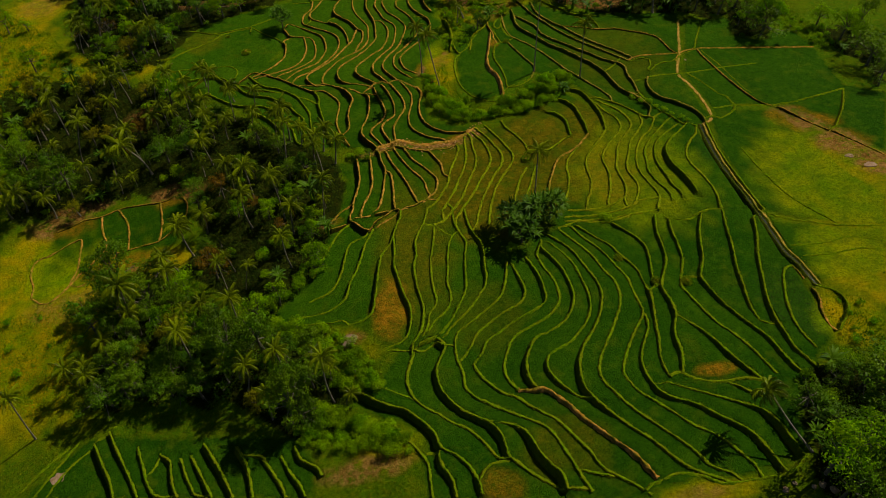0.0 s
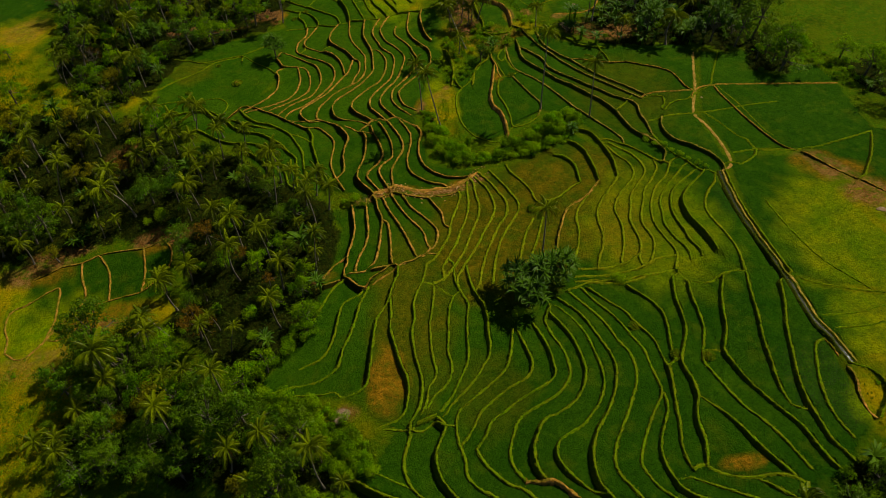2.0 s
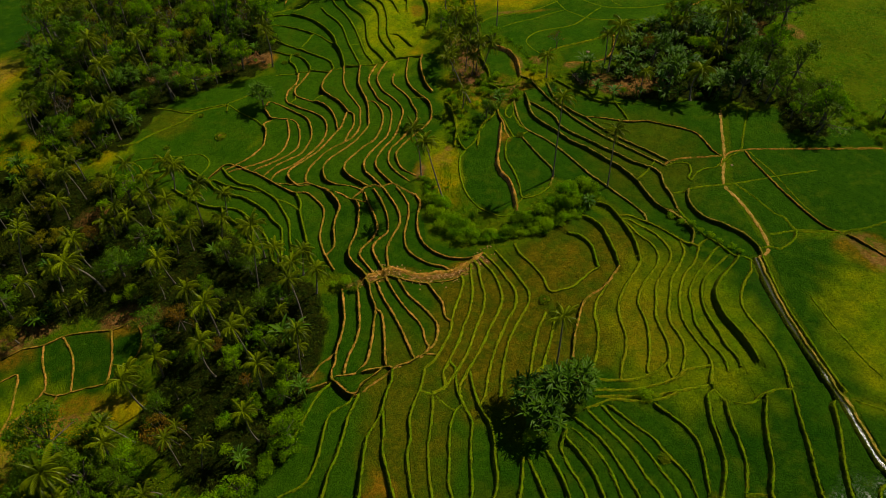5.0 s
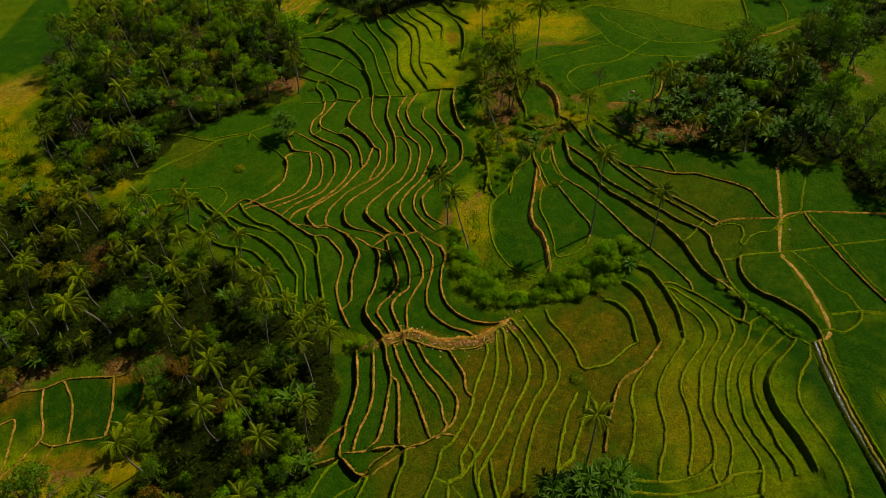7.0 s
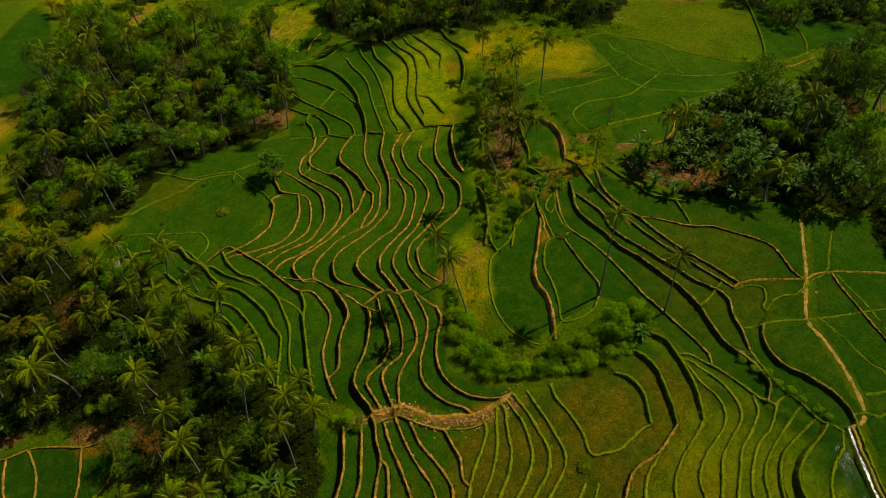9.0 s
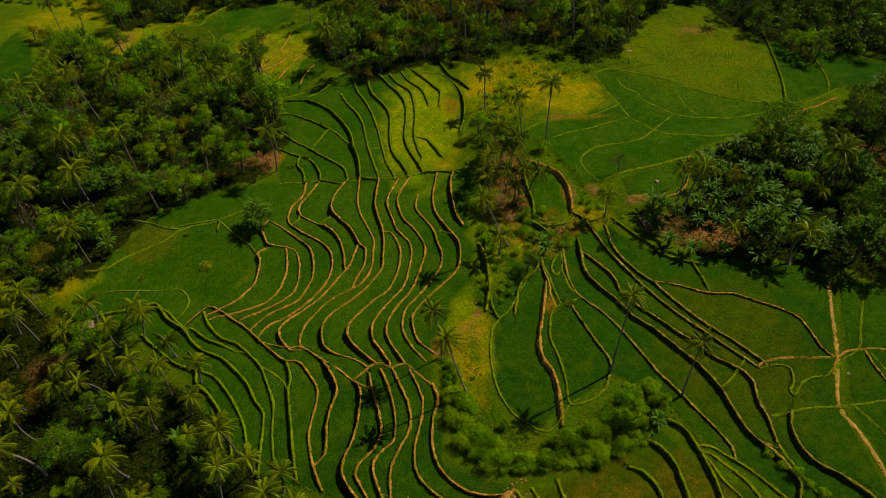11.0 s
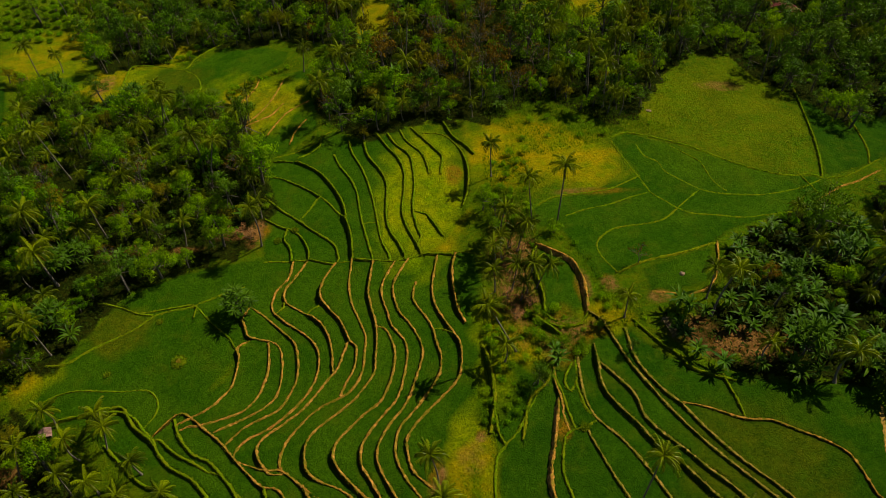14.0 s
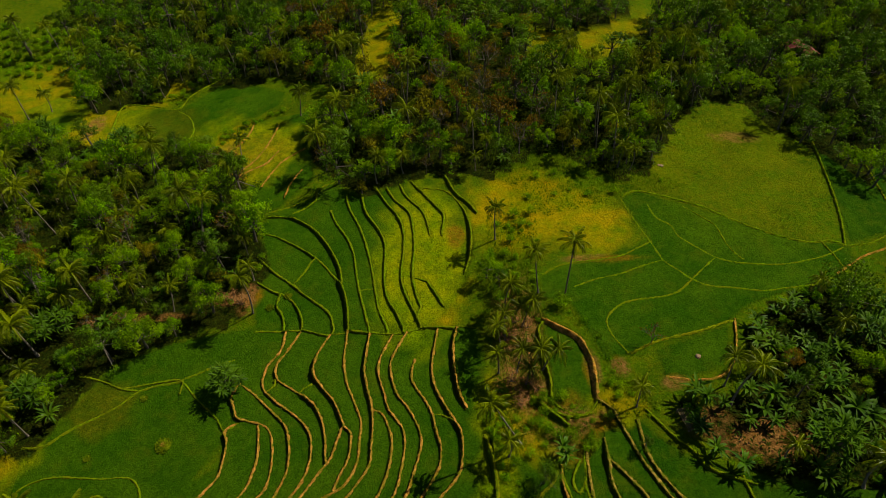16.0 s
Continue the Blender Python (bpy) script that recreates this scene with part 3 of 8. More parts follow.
line("earth", 0, [(39.1, 106.2), (37.8, 104.8), (36.4, 103.1), (34.8, 101.8), (32.6, 100.6), (31.1, 98.8), (30.1, 96.5), (29, 93.8), (27.5, 89.1)])
line("broad", 0.2, [(36.4, 103.1), (35.1, 101.3), (33.8, 99.7), (32.9, 97.7), (32.6, 95.8), (32.4, 93.5), (31.3, 89.7), (29.8, 86.8)])
line("broad", 0.2, [(25.5, 98.7), (23.7, 95.6), (22.7, 93), (21.6, 89.6), (20.7, 86)])
line("broad", 0.2, [(27.1, 98.6), (26.1, 95.9), (25.1, 93.2), (23.4, 89.4), (22.7, 87.8)])
line("tall", 1, [(38.6, 121.6), (40.6, 120.1), (41.7, 117.2), (42.5, 114), (42.9, 110.8), (42.7, 106.6)])
line("broad", 0.2, [(42.7, 106.6), (41.2, 104.6), (38.9, 101.9), (37.2, 99.2), (36.5, 97.3), (36.3, 94.6), (36.2, 91.9), (35.1, 88.5), (33.8, 86.3)])
line("broad", 0.2, [(42.6, 115.4), (43.8, 112.2), (45.4, 109.8), (45.7, 107.1), (44.8, 105.1), (42.8, 102.9), (41, 100.7), (39.8, 98.1), (39.9, 95.6), (39.8, 92.9), (38.9, 89), (37.5, 85.4)])
line("broad", 0.2, [(43.2, 116), (45.9, 113), (47.3, 110.6), (47.9, 108.4), (47.5, 106.3), (46.2, 104.5), (44.7, 102.7), (43.3, 100.4), (42.5, 97.6), (41.7, 94.9), (41.7, 91.8), (41.7, 88.7), (40.3, 85.1)])
line("broad", 0.2, [(43.6, 117), (47, 114), (49.3, 111.5), (50.8, 109.6), (52.1, 108.4)])
line("broad", 0.2, [(50.3, 109.5), (50, 107.1), (47.8, 103.8), (46.3, 102), (45.2, 99.2), (43.8, 95.6), (43.4, 92.9), (44, 90.2), (43.6, 87.7), (42.2, 84.6)])
line("broad", 0.2, [(52.9, 108.3), (51, 104.9), (48.7, 102.7), (47.1, 100), (46, 97.2), (45.4, 94.5), (45.4, 92.2), (45.9, 89.6), (46.6, 86.5), (46.1, 83.8)])
line("tall", 0.3, [(54.9, 106.8), (51.1, 102.9), (48.9, 100.2), (47.8, 98), (47.5, 95.7), (46.9, 92.5), (47.5, 89), (48.5, 85.9), (48.1, 83.2)])
line("tall", 0.5, [(56, 104.9), (52.5, 102.2), (50.8, 100.5), (49.6, 97.8), (49.1, 95), (49.2, 92.7), (49.5, 90.5), (49.6, 87.9), (50.3, 85.4), (50.1, 83.8)])
line("tall", 1.4, [(56.9, 103.3), (53.4, 100.2), (51.5, 97.5), (51.2, 95.2), (51.3, 92.5), (52.1, 89.8), (52.6, 86.8), (52.7, 84.2)])
line("broad", 0.2, [(58.6, 101.2), (56.3, 98.5), (55, 96.2), (54.5, 94.4), (54.5, 92.2), (55, 89.9), (55.5, 86.9), (55.7, 83.7), (55.4, 81.2)])
line("broad", 0, [(29.4, 83.3), (34.8, 82.4), (40.1, 83.1), (43.4, 84.8)])
line("broad", 0, [(29.1, 82.2), (35.3, 81.2), (40.2, 81), (45, 81.5)])
line("broad", 0, [(30.3, 84.9), (34.4, 84.2), (38, 84.7), (40.3, 86)])
line("broad", 0, [(27.4, 80.2), (31, 80.9), (35.4, 80.1), (39.1, 80.1)])
line("grass", 0, [(45, 81.5), (45.6, 78.7), (48.4, 77.5), (50.9, 78.6), (54, 79.1)])
# curved steps by the wood
line("tall", 0.6, [(-48, 149.4), (-43.4, 152.8), (-39.8, 149.2), (-36.5, 146.8), (-35.1, 145.1), (-32.2, 142.1), (-28.3, 139.9), (-25.1, 136.8), (-22.8, 134.2), (-21, 131), (-19.2, 128.5), (-18.9, 126.1), (-18.6, 121.1), (-18.3, 118.1)])
line("earth", 0.4, [(-36.8, 146.6), (-35.2, 148.7), (-33.5, 150.5), (-31.8, 150.7), (-27.8, 147.5), (-24.9, 145.2), (-21.9, 142), (-18.8, 139), (-17, 137.5), (-14.8, 137), (-13, 134.8), (-11.2, 131.8), (-11, 129.7), (-11.3, 126.5), (-11.6, 124), (-10.8, 120.2), (-10, 117.9), (-8.7, 115.1)])
line("tall", 0.5, [(-33.5, 150.1), (-31.7, 146.7), (-28.9, 143.7), (-26.1, 142.3), (-23.5, 139.8), (-21, 137), (-19.6, 134), (-17.8, 129.8), (-17.3, 125.2), (-16.2, 119.5)])
line("grass", 0, [(-34.9, 146.7), (-31.9, 144.2), (-28.8, 142.5), (-25, 140.2)])
line("tall", 0.4, [(-44, 146.6), (-37.1, 140.7), (-33.3, 138.7), (-28.9, 136.5), (-25.6, 132.7), (-23.5, 129.5), (-21.7, 125.9), (-20.2, 120.1)])
line("tall", 0.7, [(-31.7, 135.8), (-28.9, 133), (-26.8, 130.3), (-24.6, 126.5), (-23.3, 123.1), (-22.7, 120.5)])
line("grass", 0, [(-21, 137), (-17.8, 134.7), (-15.9, 132.2), (-15.1, 128.6), (-14.5, 125.9), (-13.7, 122), (-12.5, 117)])
line("grass", 0, [(-16.8, 137.5), (-15.7, 134.3), (-15.7, 131.8)])
line("earth", 0, [(-21.6, 141.8), (-17.3, 140.1), (-14.5, 139.7), (-11, 136.9), (-6.5, 133), (-4.7, 131.2), (-2.1, 129.6)])
line("earth", 0, [(-11.2, 137.3), (-9.8, 135), (-8.4, 132.4), (-7.9, 130.2), (-8.5, 127.7), (-8.9, 124.6), (-8.7, 120.9), (-9.8, 119.1)])
line("earth", 0, [(-4.7, 131.2), (-4.1, 129.1), (-4.2, 125.9), (-4.7, 122.3), (-5.9, 119), (-5.8, 116.6), (-4.7, 114.7), (-3.2, 112.7)])
line("earth", 0, [(-3.1, 132.9), (-2.3, 129.3), (-1.2, 125.8), (-0.8, 122.6), (-1.6, 120.4), (-3.4, 118.4), (-4.1, 116.8), (-3.3, 115), (-1.7, 112.2)])
line("earth", 0, [(-1.7, 134.1), (-0.1, 130.2), (0.9, 126.6), (1.3, 123.4), (1, 121), (-0.6, 119.6), (-1.7, 117.5), (-1, 115), (-0.1, 112.6)])
line("earth", 0, [(0.5, 133.1), (1.9, 129.7), (3.2, 126.2), (3.4, 123.1), (2.2, 120.2), (1, 117.5), (0.8, 115.2), (1, 112.1)])
line("earth", 0, [(3.2, 132.3), (4.5, 129.3), (5.2, 126.6), (4.8, 122.9), (4.1, 119.9), (4.3, 116.4), (5.8, 114), (8, 112.2), (10.7, 111.1)])
line("earth", 0, [(6.5, 129.8), (7.4, 127), (6.7, 123.9), (6.5, 120.3), (7.1, 117.3), (8.6, 114.9), (10.8, 113.2), (12.5, 112.6), (15.2, 112.3), (17.4, 112.7)])
line("earth", 0, [(-3.6, 133.3), (-1.7, 134.3), (0.5, 133.1), (2.5, 133.6), (4.7, 131.3), (6.5, 129.6)])
# the wavy steps
line("grass", 0, [(-24.1, 181.5), (-19.4, 181.3), (-15.8, 180.9), (-10.5, 179.4), (-6.8, 179.5), (-3.6, 178.9), (0.3, 178.2), (2.8, 178.2), (6, 178.8), (9.8, 178.4), (14.4, 177.8)])
line("earth", 0, [(-18.7, 180.7), (-19, 176.9), (-20.7, 174.1), (-20.9, 170.1), (-18.2, 167), (-15.5, 165), (-13, 162.7), (-11.6, 160.3), (-11.2, 157.1), (-11.5, 154.6), (-12.8, 151.8), (-15, 149.2), (-17.7, 146.9), (-20.5, 145.4), (-21.9, 143.8), (-22.3, 142.4)])
line("earth", 0, [(-15.8, 180.9), (-17.7, 176.7), (-19.1, 173.9), (-18.5, 171.1), (-15.8, 169.2), (-12.3, 166.5), (-10.6, 164), (-9.7, 161.7), (-9.1, 158.9), (-8.8, 156.3), (-8.3, 155.4)])
line("earth", 0, [(-6.8, 161.3), (-7.3, 159.2), (-7.9, 156.7), (-9.1, 154.8), (-10.6, 152.5), (-12.5, 149.8), (-14.8, 147.8), (-18.1, 145.1), (-18.8, 143.3), (-18.1, 141.4), (-16.2, 139.4)])
line("earth", 0, [(-10.5, 179.4), (-12.2, 175.3), (-12.5, 171.7), (-10.8, 168.9), (-8.4, 165.9), (-7, 162.9), (-6.4, 161.5), (-5.4, 160.5), (-5.1, 157.8), (-5.6, 155.3), (-6.4, 153.4), (-7.1, 151.3)])
line("earth", 0.2, [(-7.5, 179.7), (-7.6, 173.9), (-6.8, 169.6), (-6.1, 167.8), (-4.8, 164.8), (-3.8, 161.9), (-3.8, 158.7), (-3.8, 156.1), (-4.4, 153.9), (-5.7, 151.8), (-7.1, 151.1), (-9.7, 149.8), (-12.1, 147.7), (-14, 145.1), (-14.9, 142.9), (-15, 140.7), (-14.2, 139.2)])
line("earth", 0, [(-3.6, 178.9), (-4, 171.8), (-3.3, 168.6), (-3.3, 168), (-2.4, 165), (-1.9, 161.1), (-1.9, 157.4), (-2, 154.8), (-4.5, 150.6), (-7.3, 148), (-10.1, 145.6), (-11.3, 143.4), (-11.3, 141.2), (-10.5, 138.9), (-8.3, 137.3), (-5.7, 136.2), (-3.4, 134.5)])
line("earth", 0, [(-2.1, 163.8), (-0.6, 163.1), (0.7, 160.3), (1.2, 157.6), (0.9, 154), (-0.5, 149.8), (-2.6, 147.8), (-5.3, 144.9), (-6.8, 142.8), (-7, 140.6), (-5.5, 138.2), (-3.3, 135.9), (-1.6, 134.3)])
line("earth", 0, [(0.3, 177.8), (-1.5, 173.1), (-1.5, 170), (-0.2, 165.8), (0.3, 163.9), (2, 161.5), (3, 159.5), (3.1, 156.3), (2, 150.2), (-0.4, 146.6), (-1.9, 144.4), (-3, 141.8), (-2.8, 139.2), (-1.4, 136.9), (0.1, 134.3)])
line("earth", 0, [(2.8, 178.2), (0.7, 173.5), (0.4, 170.5), (1.6, 166.3), (3, 164.4), (4.7, 161.3), (5.6, 158.2), (5, 154.6), (3.3, 148.9), (1.1, 145.5), (-0.4, 142.4), (-0.6, 139.8), (0.5, 137.1), (2.4, 133.9)])
line("earth", 0, [(4.3, 172.7), (3.8, 169.2), (5.2, 166.2), (6.2, 164.7), (7.2, 162.4), (7.8, 159.6), (8.5, 156.9), (8.3, 153.9), (6.7, 150.7), (4.6, 147.5), (2.6, 144.8), (1.9, 142.2), (2.2, 139.5), (3.7, 136.4), (5.7, 133.7)])
line("earth", 0, [(7.9, 178), (7.1, 171.3), (7.6, 167.2), (9.4, 163.2), (10.6, 160.9), (11.6, 158.7), (11.7, 155.6), (11.2, 152.6), (9.3, 149.9), (5.9, 146.2), (3.7, 142.9), (3.8, 139.8), (4.8, 137.2), (7.2, 135)])
line("earth", 0, [(11.1, 177.7), (10.5, 173.6), (11.2, 166.3), (12.5, 162.7)])
line("earth", 0, [(-25.8, 168.3), (-24.8, 165.9), (-24.1, 164.5), (-22, 163.8), (-20, 163.2), (-18.4, 162), (-17.4, 158.9), (-17.1, 155.8), (-17.4, 152.8), (-18.8, 150.9), (-20.8, 149.6), (-24, 148), (-26.8, 146.7)])
line("earth", 0, [(-20.4, 162.9), (-19.9, 160.7), (-19.6, 157), (-20.2, 153.5), (-21.2, 151.6), (-22.7, 150.2), (-25.2, 149.3), (-28.6, 148.4), (-31.1, 148.4)])
line("earth", 0, [(-25, 170.9), (-22.4, 169), (-20.1, 166.8), (-17.8, 164.6), (-15.9, 162.5), (-15.1, 160.3), (-14.6, 157.6), (-14.6, 155), (-15.3, 152.6), (-16.5, 150.3), (-18.5, 149), (-21.3, 147.5), (-24, 144.6)])
line("earth", 0, [(-23.7, 163.6), (-25.6, 162.4), (-24.9, 160.4), (-24.8, 157.3), (-25.1, 154.8), (-26.4, 152.9), (-27.5, 151.6), (-29.9, 150.1), (-31.6, 149.7)])
line("grass", 0, [(-23.7, 163.6), (-25.6, 162.4), (-27.5, 164.8)])
line("grass", 0, [(-20, 169.1), (-18.7, 170.2), (-18.9, 171.2)])
line("grass", 0, [(-14.5, 168.3), (-12.5, 169.8)])
line("grass", 0, [(7.4, 162.4), (9.4, 161.9), (10.6, 160.7)])
# the upper steps
line("grass", 0, [(-28.3, 206), (-25.1, 205.1), (-21.2, 202.6), (-17.3, 199.7), (-14.1, 196.5), (-12.1, 193.8), (-10.2, 191.3), (-8.9, 188.4), (-8, 184.7), (-7.4, 180.1)])
line("grass", 0, [(-27.9, 210.7), (-22.8, 209.9), (-19.6, 208.1), (-16.9, 205.9), (-14.4, 202.5), (-12, 198.2), (-10.3, 194.2), (-9.3, 189.2)])
line("grass", 0, [(-22.8, 209.9), (-19.5, 211.7), (-17.3, 214.3)])
line("grass", 0, [(-27.9, 211.1), (-22.7, 213), (-18.7, 215.8), (-15.9, 218.5), (-12.9, 219.7)])
line("tall", 0.3, [(-13.9, 210.8), (-12.3, 206.8), (-9.5, 201.8), (-7.9, 197.3), (-7, 192.4), (-6.2, 188.6), (-5, 184.1), (-3.7, 179.4)])
line("tall", 0.3, [(-11, 214.9), (-10, 210.8), (-7.4, 204.8), (-5.6, 199.2), (-4.4, 194.2), (-3.6, 190.2), (-2.8, 185.8), (-2.1, 182.9), (-0.4, 179.1)])
line("tall", 0.6, [(-7.9, 215.1), (-6.5, 209), (-3.8, 203.9), (-2.1, 199.3), (-1.8, 193.6), (-1.6, 189.1), (-0.7, 185.4), (1, 182.1), (2.3, 178.7)])
line("tall", 0.6, [(-5.1, 216.3), (-2.4, 210.9), (0.1, 206.6), (1.4, 202), (1.6, 197), (1.4, 193.1), (1.5, 189.3), (2.6, 185.6), (4.1, 182), (5.3, 178.7)])
line("tall", 0.5, [(-2.7, 215.7), (-0.7, 211.4), (2.4, 207.1), (3.3, 201.7), (3.6, 196.7), (3.4, 191.3), (4, 186.9), (5.1, 183.3)])
line("tall", 0.4, [(0.1, 216.1), (1.7, 211.9), (4.7, 207.7), (5.9, 204), (6.5, 200.5)])
line("tall", 0.5, [(2.5, 216.6), (5.3, 212), (7.6, 208.4), (9.1, 205.5), (8.7, 200.3)])
line("grass", 0, [(5.2, 213.9), (9.4, 212.9), (12.3, 208.7), (13.8, 203.8), (14.2, 198.6), (13.8, 193.8), (12.9, 190.2)])
line("tall", 0.7, [(9.4, 217.9), (11.2, 212.6), (14, 208.4), (15.6, 205.3)])
line("tall", 0.4, [(-27.1, 199.4), (-22.9, 194.9), (-19.8, 192.3), (-16.6, 189), (-13.5, 186.4), (-11.1, 183.9), (-10.1, 180.6)])
line("grass", 0, [(-26, 192.9), (-22.8, 190.6), (-20.5, 189.4), (-18.6, 187.8), (-16.6, 184.7), (-15.6, 181.5)])
line("grass", 0, [(-21.1, 186.6), (-19.7, 184.4), (-19.1, 181.9)])
line("grass", 0, [(6, 188.8), (7.6, 185.8), (9.1, 182.9)])
line("grass", 0, [(-18.3, 191.9), (-16.9, 194.6), (-15.9, 197.3)])
line("grass", 0, [(-6.1, 188.1), (-4.9, 188.4), (-3.5, 188.5)])
# far plots
line("rim", 0, [(-58.8, 256.1), (-54.8, 252.5), (-52.1, 246.2), (-52.6, 241.1), (-53.4, 238.8)])
line("grass", 0, [(-72.4, 241.2), (-73.6, 251), (-74.2, 257.2), (-72.8, 259.7), (-66.4, 258.8), (-59.1, 257), (-57.4, 262.2), (-54.5, 266.3), (-50.5, 269.9), (-47.3, 270.5)])
line("earth", 0, [(-36.4, 246.6), (-36.9, 241.5), (-38.8, 237.1), (-41.2, 235.2)])
line("earth", 0, [(-29.9, 243.1), (-30.6, 238.3), (-31.9, 234), (-34.5, 229.1), (-38.1, 226.7)])
line("earth", 0, [(-28.3, 232.9), (-30.4, 229.1), (-32.8, 227.6), (-36.5, 225.7)])
line("earth", 0, [(-22.1, 232.5), (-25.1, 229.9), (-27.4, 227.2), (-30.2, 220.5)])
line("earth", 0, [(-21.8, 224.9), (-23.7, 220.1), (-24.4, 216.2)])
# the far fields
line("rim", 0, [(43.5, 207.2), (44.3, 203), (46.2, 196.2), (47.4, 191.9), (47.7, 190.6), (49.7, 188.2), (51.7, 185.9), (54.2, 184.3), (58.5, 183.7), (62.3, 183), (67.5, 183.6), (72.8, 184.5), (78.9, 187.3)])
line("rim", 0, [(47.7, 190.6), (43.8, 189.3), (39.4, 187.5), (35.1, 186.4), (30.8, 184.6)])
line("rim", 0, [(51.7, 185.9), (48.5, 183.1), (45.3, 182.1), (41.3, 181.6), (38.7, 180.8), (36.4, 178.8), (35.6, 176.8), (36.1, 174.2), (37.1, 172.3), (38.2, 170.4)])
line("rim", 0, [(51.7, 185.9), (54.3, 188.5), (57.1, 191)])
line("rim", 0, [(48.2, 205.5), (49, 201.7), (51.2, 199.4), (51.7, 196.8), (53.7, 194.3), (55.4, 192.6), (57.1, 191), (59.8, 189.8), (63.3, 189.3), (68.4, 189.1), (75, 190.5), (80.3, 192.9)])
line("rim", 0, [(54.7, 204.8), (57.7, 201.3), (59.3, 199.1), (59.7, 196.5), (60, 194.1), (60.9, 191.7), (62.4, 189.6)])
line("rim", 0, [(26.2, 188), (29.4, 189.9), (31.6, 190.5), (36.9, 191.1), (41.2, 192.2), (44.2, 193.9), (46.8, 195.4)])
line("broad", 0, [(38.2, 170.6), (42.3, 172.6), (46.3, 173.7), (50.3, 174.7), (55, 176.5)])
line("bare", 1.2, [(25.2, 178.5), (27.4, 176.6), (29.6, 175.1), (30.8, 173.8), (31.5, 171.9), (32.1, 169.4), (32.1, 166.5), (31.9, 162.5)])
line("tall", 0.4, [(43.7, 208.2), (46.8, 209.7), (50, 208.7), (54.1, 206.8), (58.1, 204.7), (61.7, 201.8), (65.2, 199), (69.7, 196.2), (74.4, 194.4), (78.6, 194.6), (81.3, 193.4)])
line("tall", 0.4, [(88.8, 230.1), (87.7, 222.7), (86.1, 214.4), (84.3, 205.9), (82.6, 199.2), (81, 193.9)])
line("grass", 0, [(81.3, 193.4), (85.8, 194), (90, 196.4), (94.2, 199)])
line("grass", 0, [(95.9, 219), (94.6, 209.9), (93.5, 202.8), (91.6, 197.6)])
line("earth", 0, [(76.6, 186.6), (82.1, 190.2), (87.2, 192.4), (92.6, 195.5)])
line("grass", 0, [(77.2, 193.5), (78.1, 190.3), (78.3, 188.3)])
# canals and long strips
line("lined", 0.5, [(37, 159.1), (37.3, 154.1), (38.4, 150.9), (40.4, 147.6), (42.6, 145), (44.8, 141.2), (48.2, 136.5), (51.3, 133.2), (53.8, 130.1), (54.7, 129)])
line("lined", 0.5, [(33.7, 160.8), (35.4, 156), (36.5, 152.8), (38.5, 148.8), (40.9, 144.5), (44, 139.8), (47.9, 135), (50.9, 131.6), (53.6, 128.5)])
line("lined", 1, [(31.9, 156.4), (31.9, 152.9), (32.1, 148.7), (33.7, 145.7), (35.9, 142.7), (37.8, 139.4), (40.4, 136.8), (42.6, 133.7), (44.9, 130.6), (46.5, 127.6), (47.3, 125.3), (47.9, 122.3), (48.8, 119), (50, 117.1), (51.6, 116.4)])
line("lined", 0.7, [(32.1, 152.9), (34.4, 150.1), (36.2, 147.4), (36.8, 144.1), (38.3, 141.6), (40.8, 139), (43.6, 135.7), (46, 133.2), (47.8, 130.9), (50.6, 128.8), (51.8, 126.3), (51.5, 123.7), (51.9, 120.5), (51.9, 117.5), (52, 116.3)])
line("lined", 0.3, [(29.2, 155.7), (29, 151.5), (29.2, 147.3), (30.3, 144), (33, 141), (35.4, 137.4), (37.6, 132.9), (39.3, 129.2), (41.4, 125.7), (43, 122.9), (44.9, 119.5), (46.3, 116.4)])
line("lined", 0.3, [(28.7, 142.3), (30, 138.7), (31.5, 134.9), (32.9, 131.6), (32.6, 129.7), (31.5, 127.1)])
line("earth", 0.3, [(42.7, 145.5), (46.1, 144.6), (50.3, 142.7), (53.8, 142.3), (56.5, 140.9), (60, 139), (62.3, 137), (63, 134.4), (63.5, 131.5), (64.7, 130)])
line("grass", 0, [(49.3, 150), (50.1, 146), (50.4, 143)])
line("earth", 0.2, [(53.9, 129.3), (57.1, 130), (61, 129.9), (64.7, 130)])
line("grass", 0, [(53.6, 128.5), (55.3, 128.8), (57.6, 128.4), (57.4, 126.3), (56.3, 124.5), (56.6, 123.8), (59.2, 126.2), (63.3, 127)])
line("lined", 0.9, [(55.3, 121.4), (54.4, 119), (54.5, 116.6), (55.6, 114.1), (58, 112.2), (59.9, 110.4), (61, 108.9), (61.8, 106.5), (61.8, 105.3)])
line("lined", 0.9, [(50, 117.1), (51.6, 115.1), (52.6, 112.7), (52.9, 111)])
line("grass", 0, [(52, 116.3), (53, 113.8), (54.4, 110.3), (56.1, 108), (57.6, 105.2), (59.5, 103.4)])
line("grass", 0, [(54.8, 121.2), (58.2, 121.7), (61.9, 121.8)])
line("grass", 0, [(52, 130.3), (49.2, 127.3), (47.4, 125.8)])
line("path", 0, [(69.6, 144.3), (67.6, 138), (66.3, 133.6), (64.9, 129.4), (62.7, 124.1), (62, 120.9), (63.1, 117.7), (63.7, 113.6), (63.9, 109.6), (63.6, 106.4), (62.7, 104.7), (60.9, 103.9), (59.4, 103.2)])
line("grass", 0, [(75.4, 144.2), (73, 139.5), (70.7, 135), (68.9, 131.4), (65.1, 129.1)])
line("rim", 0, [(69.9, 131.4), (70.9, 127.9), (72.1, 123.8), (72.8, 119.2), (73.5, 114.8), (74.7, 112.3)])
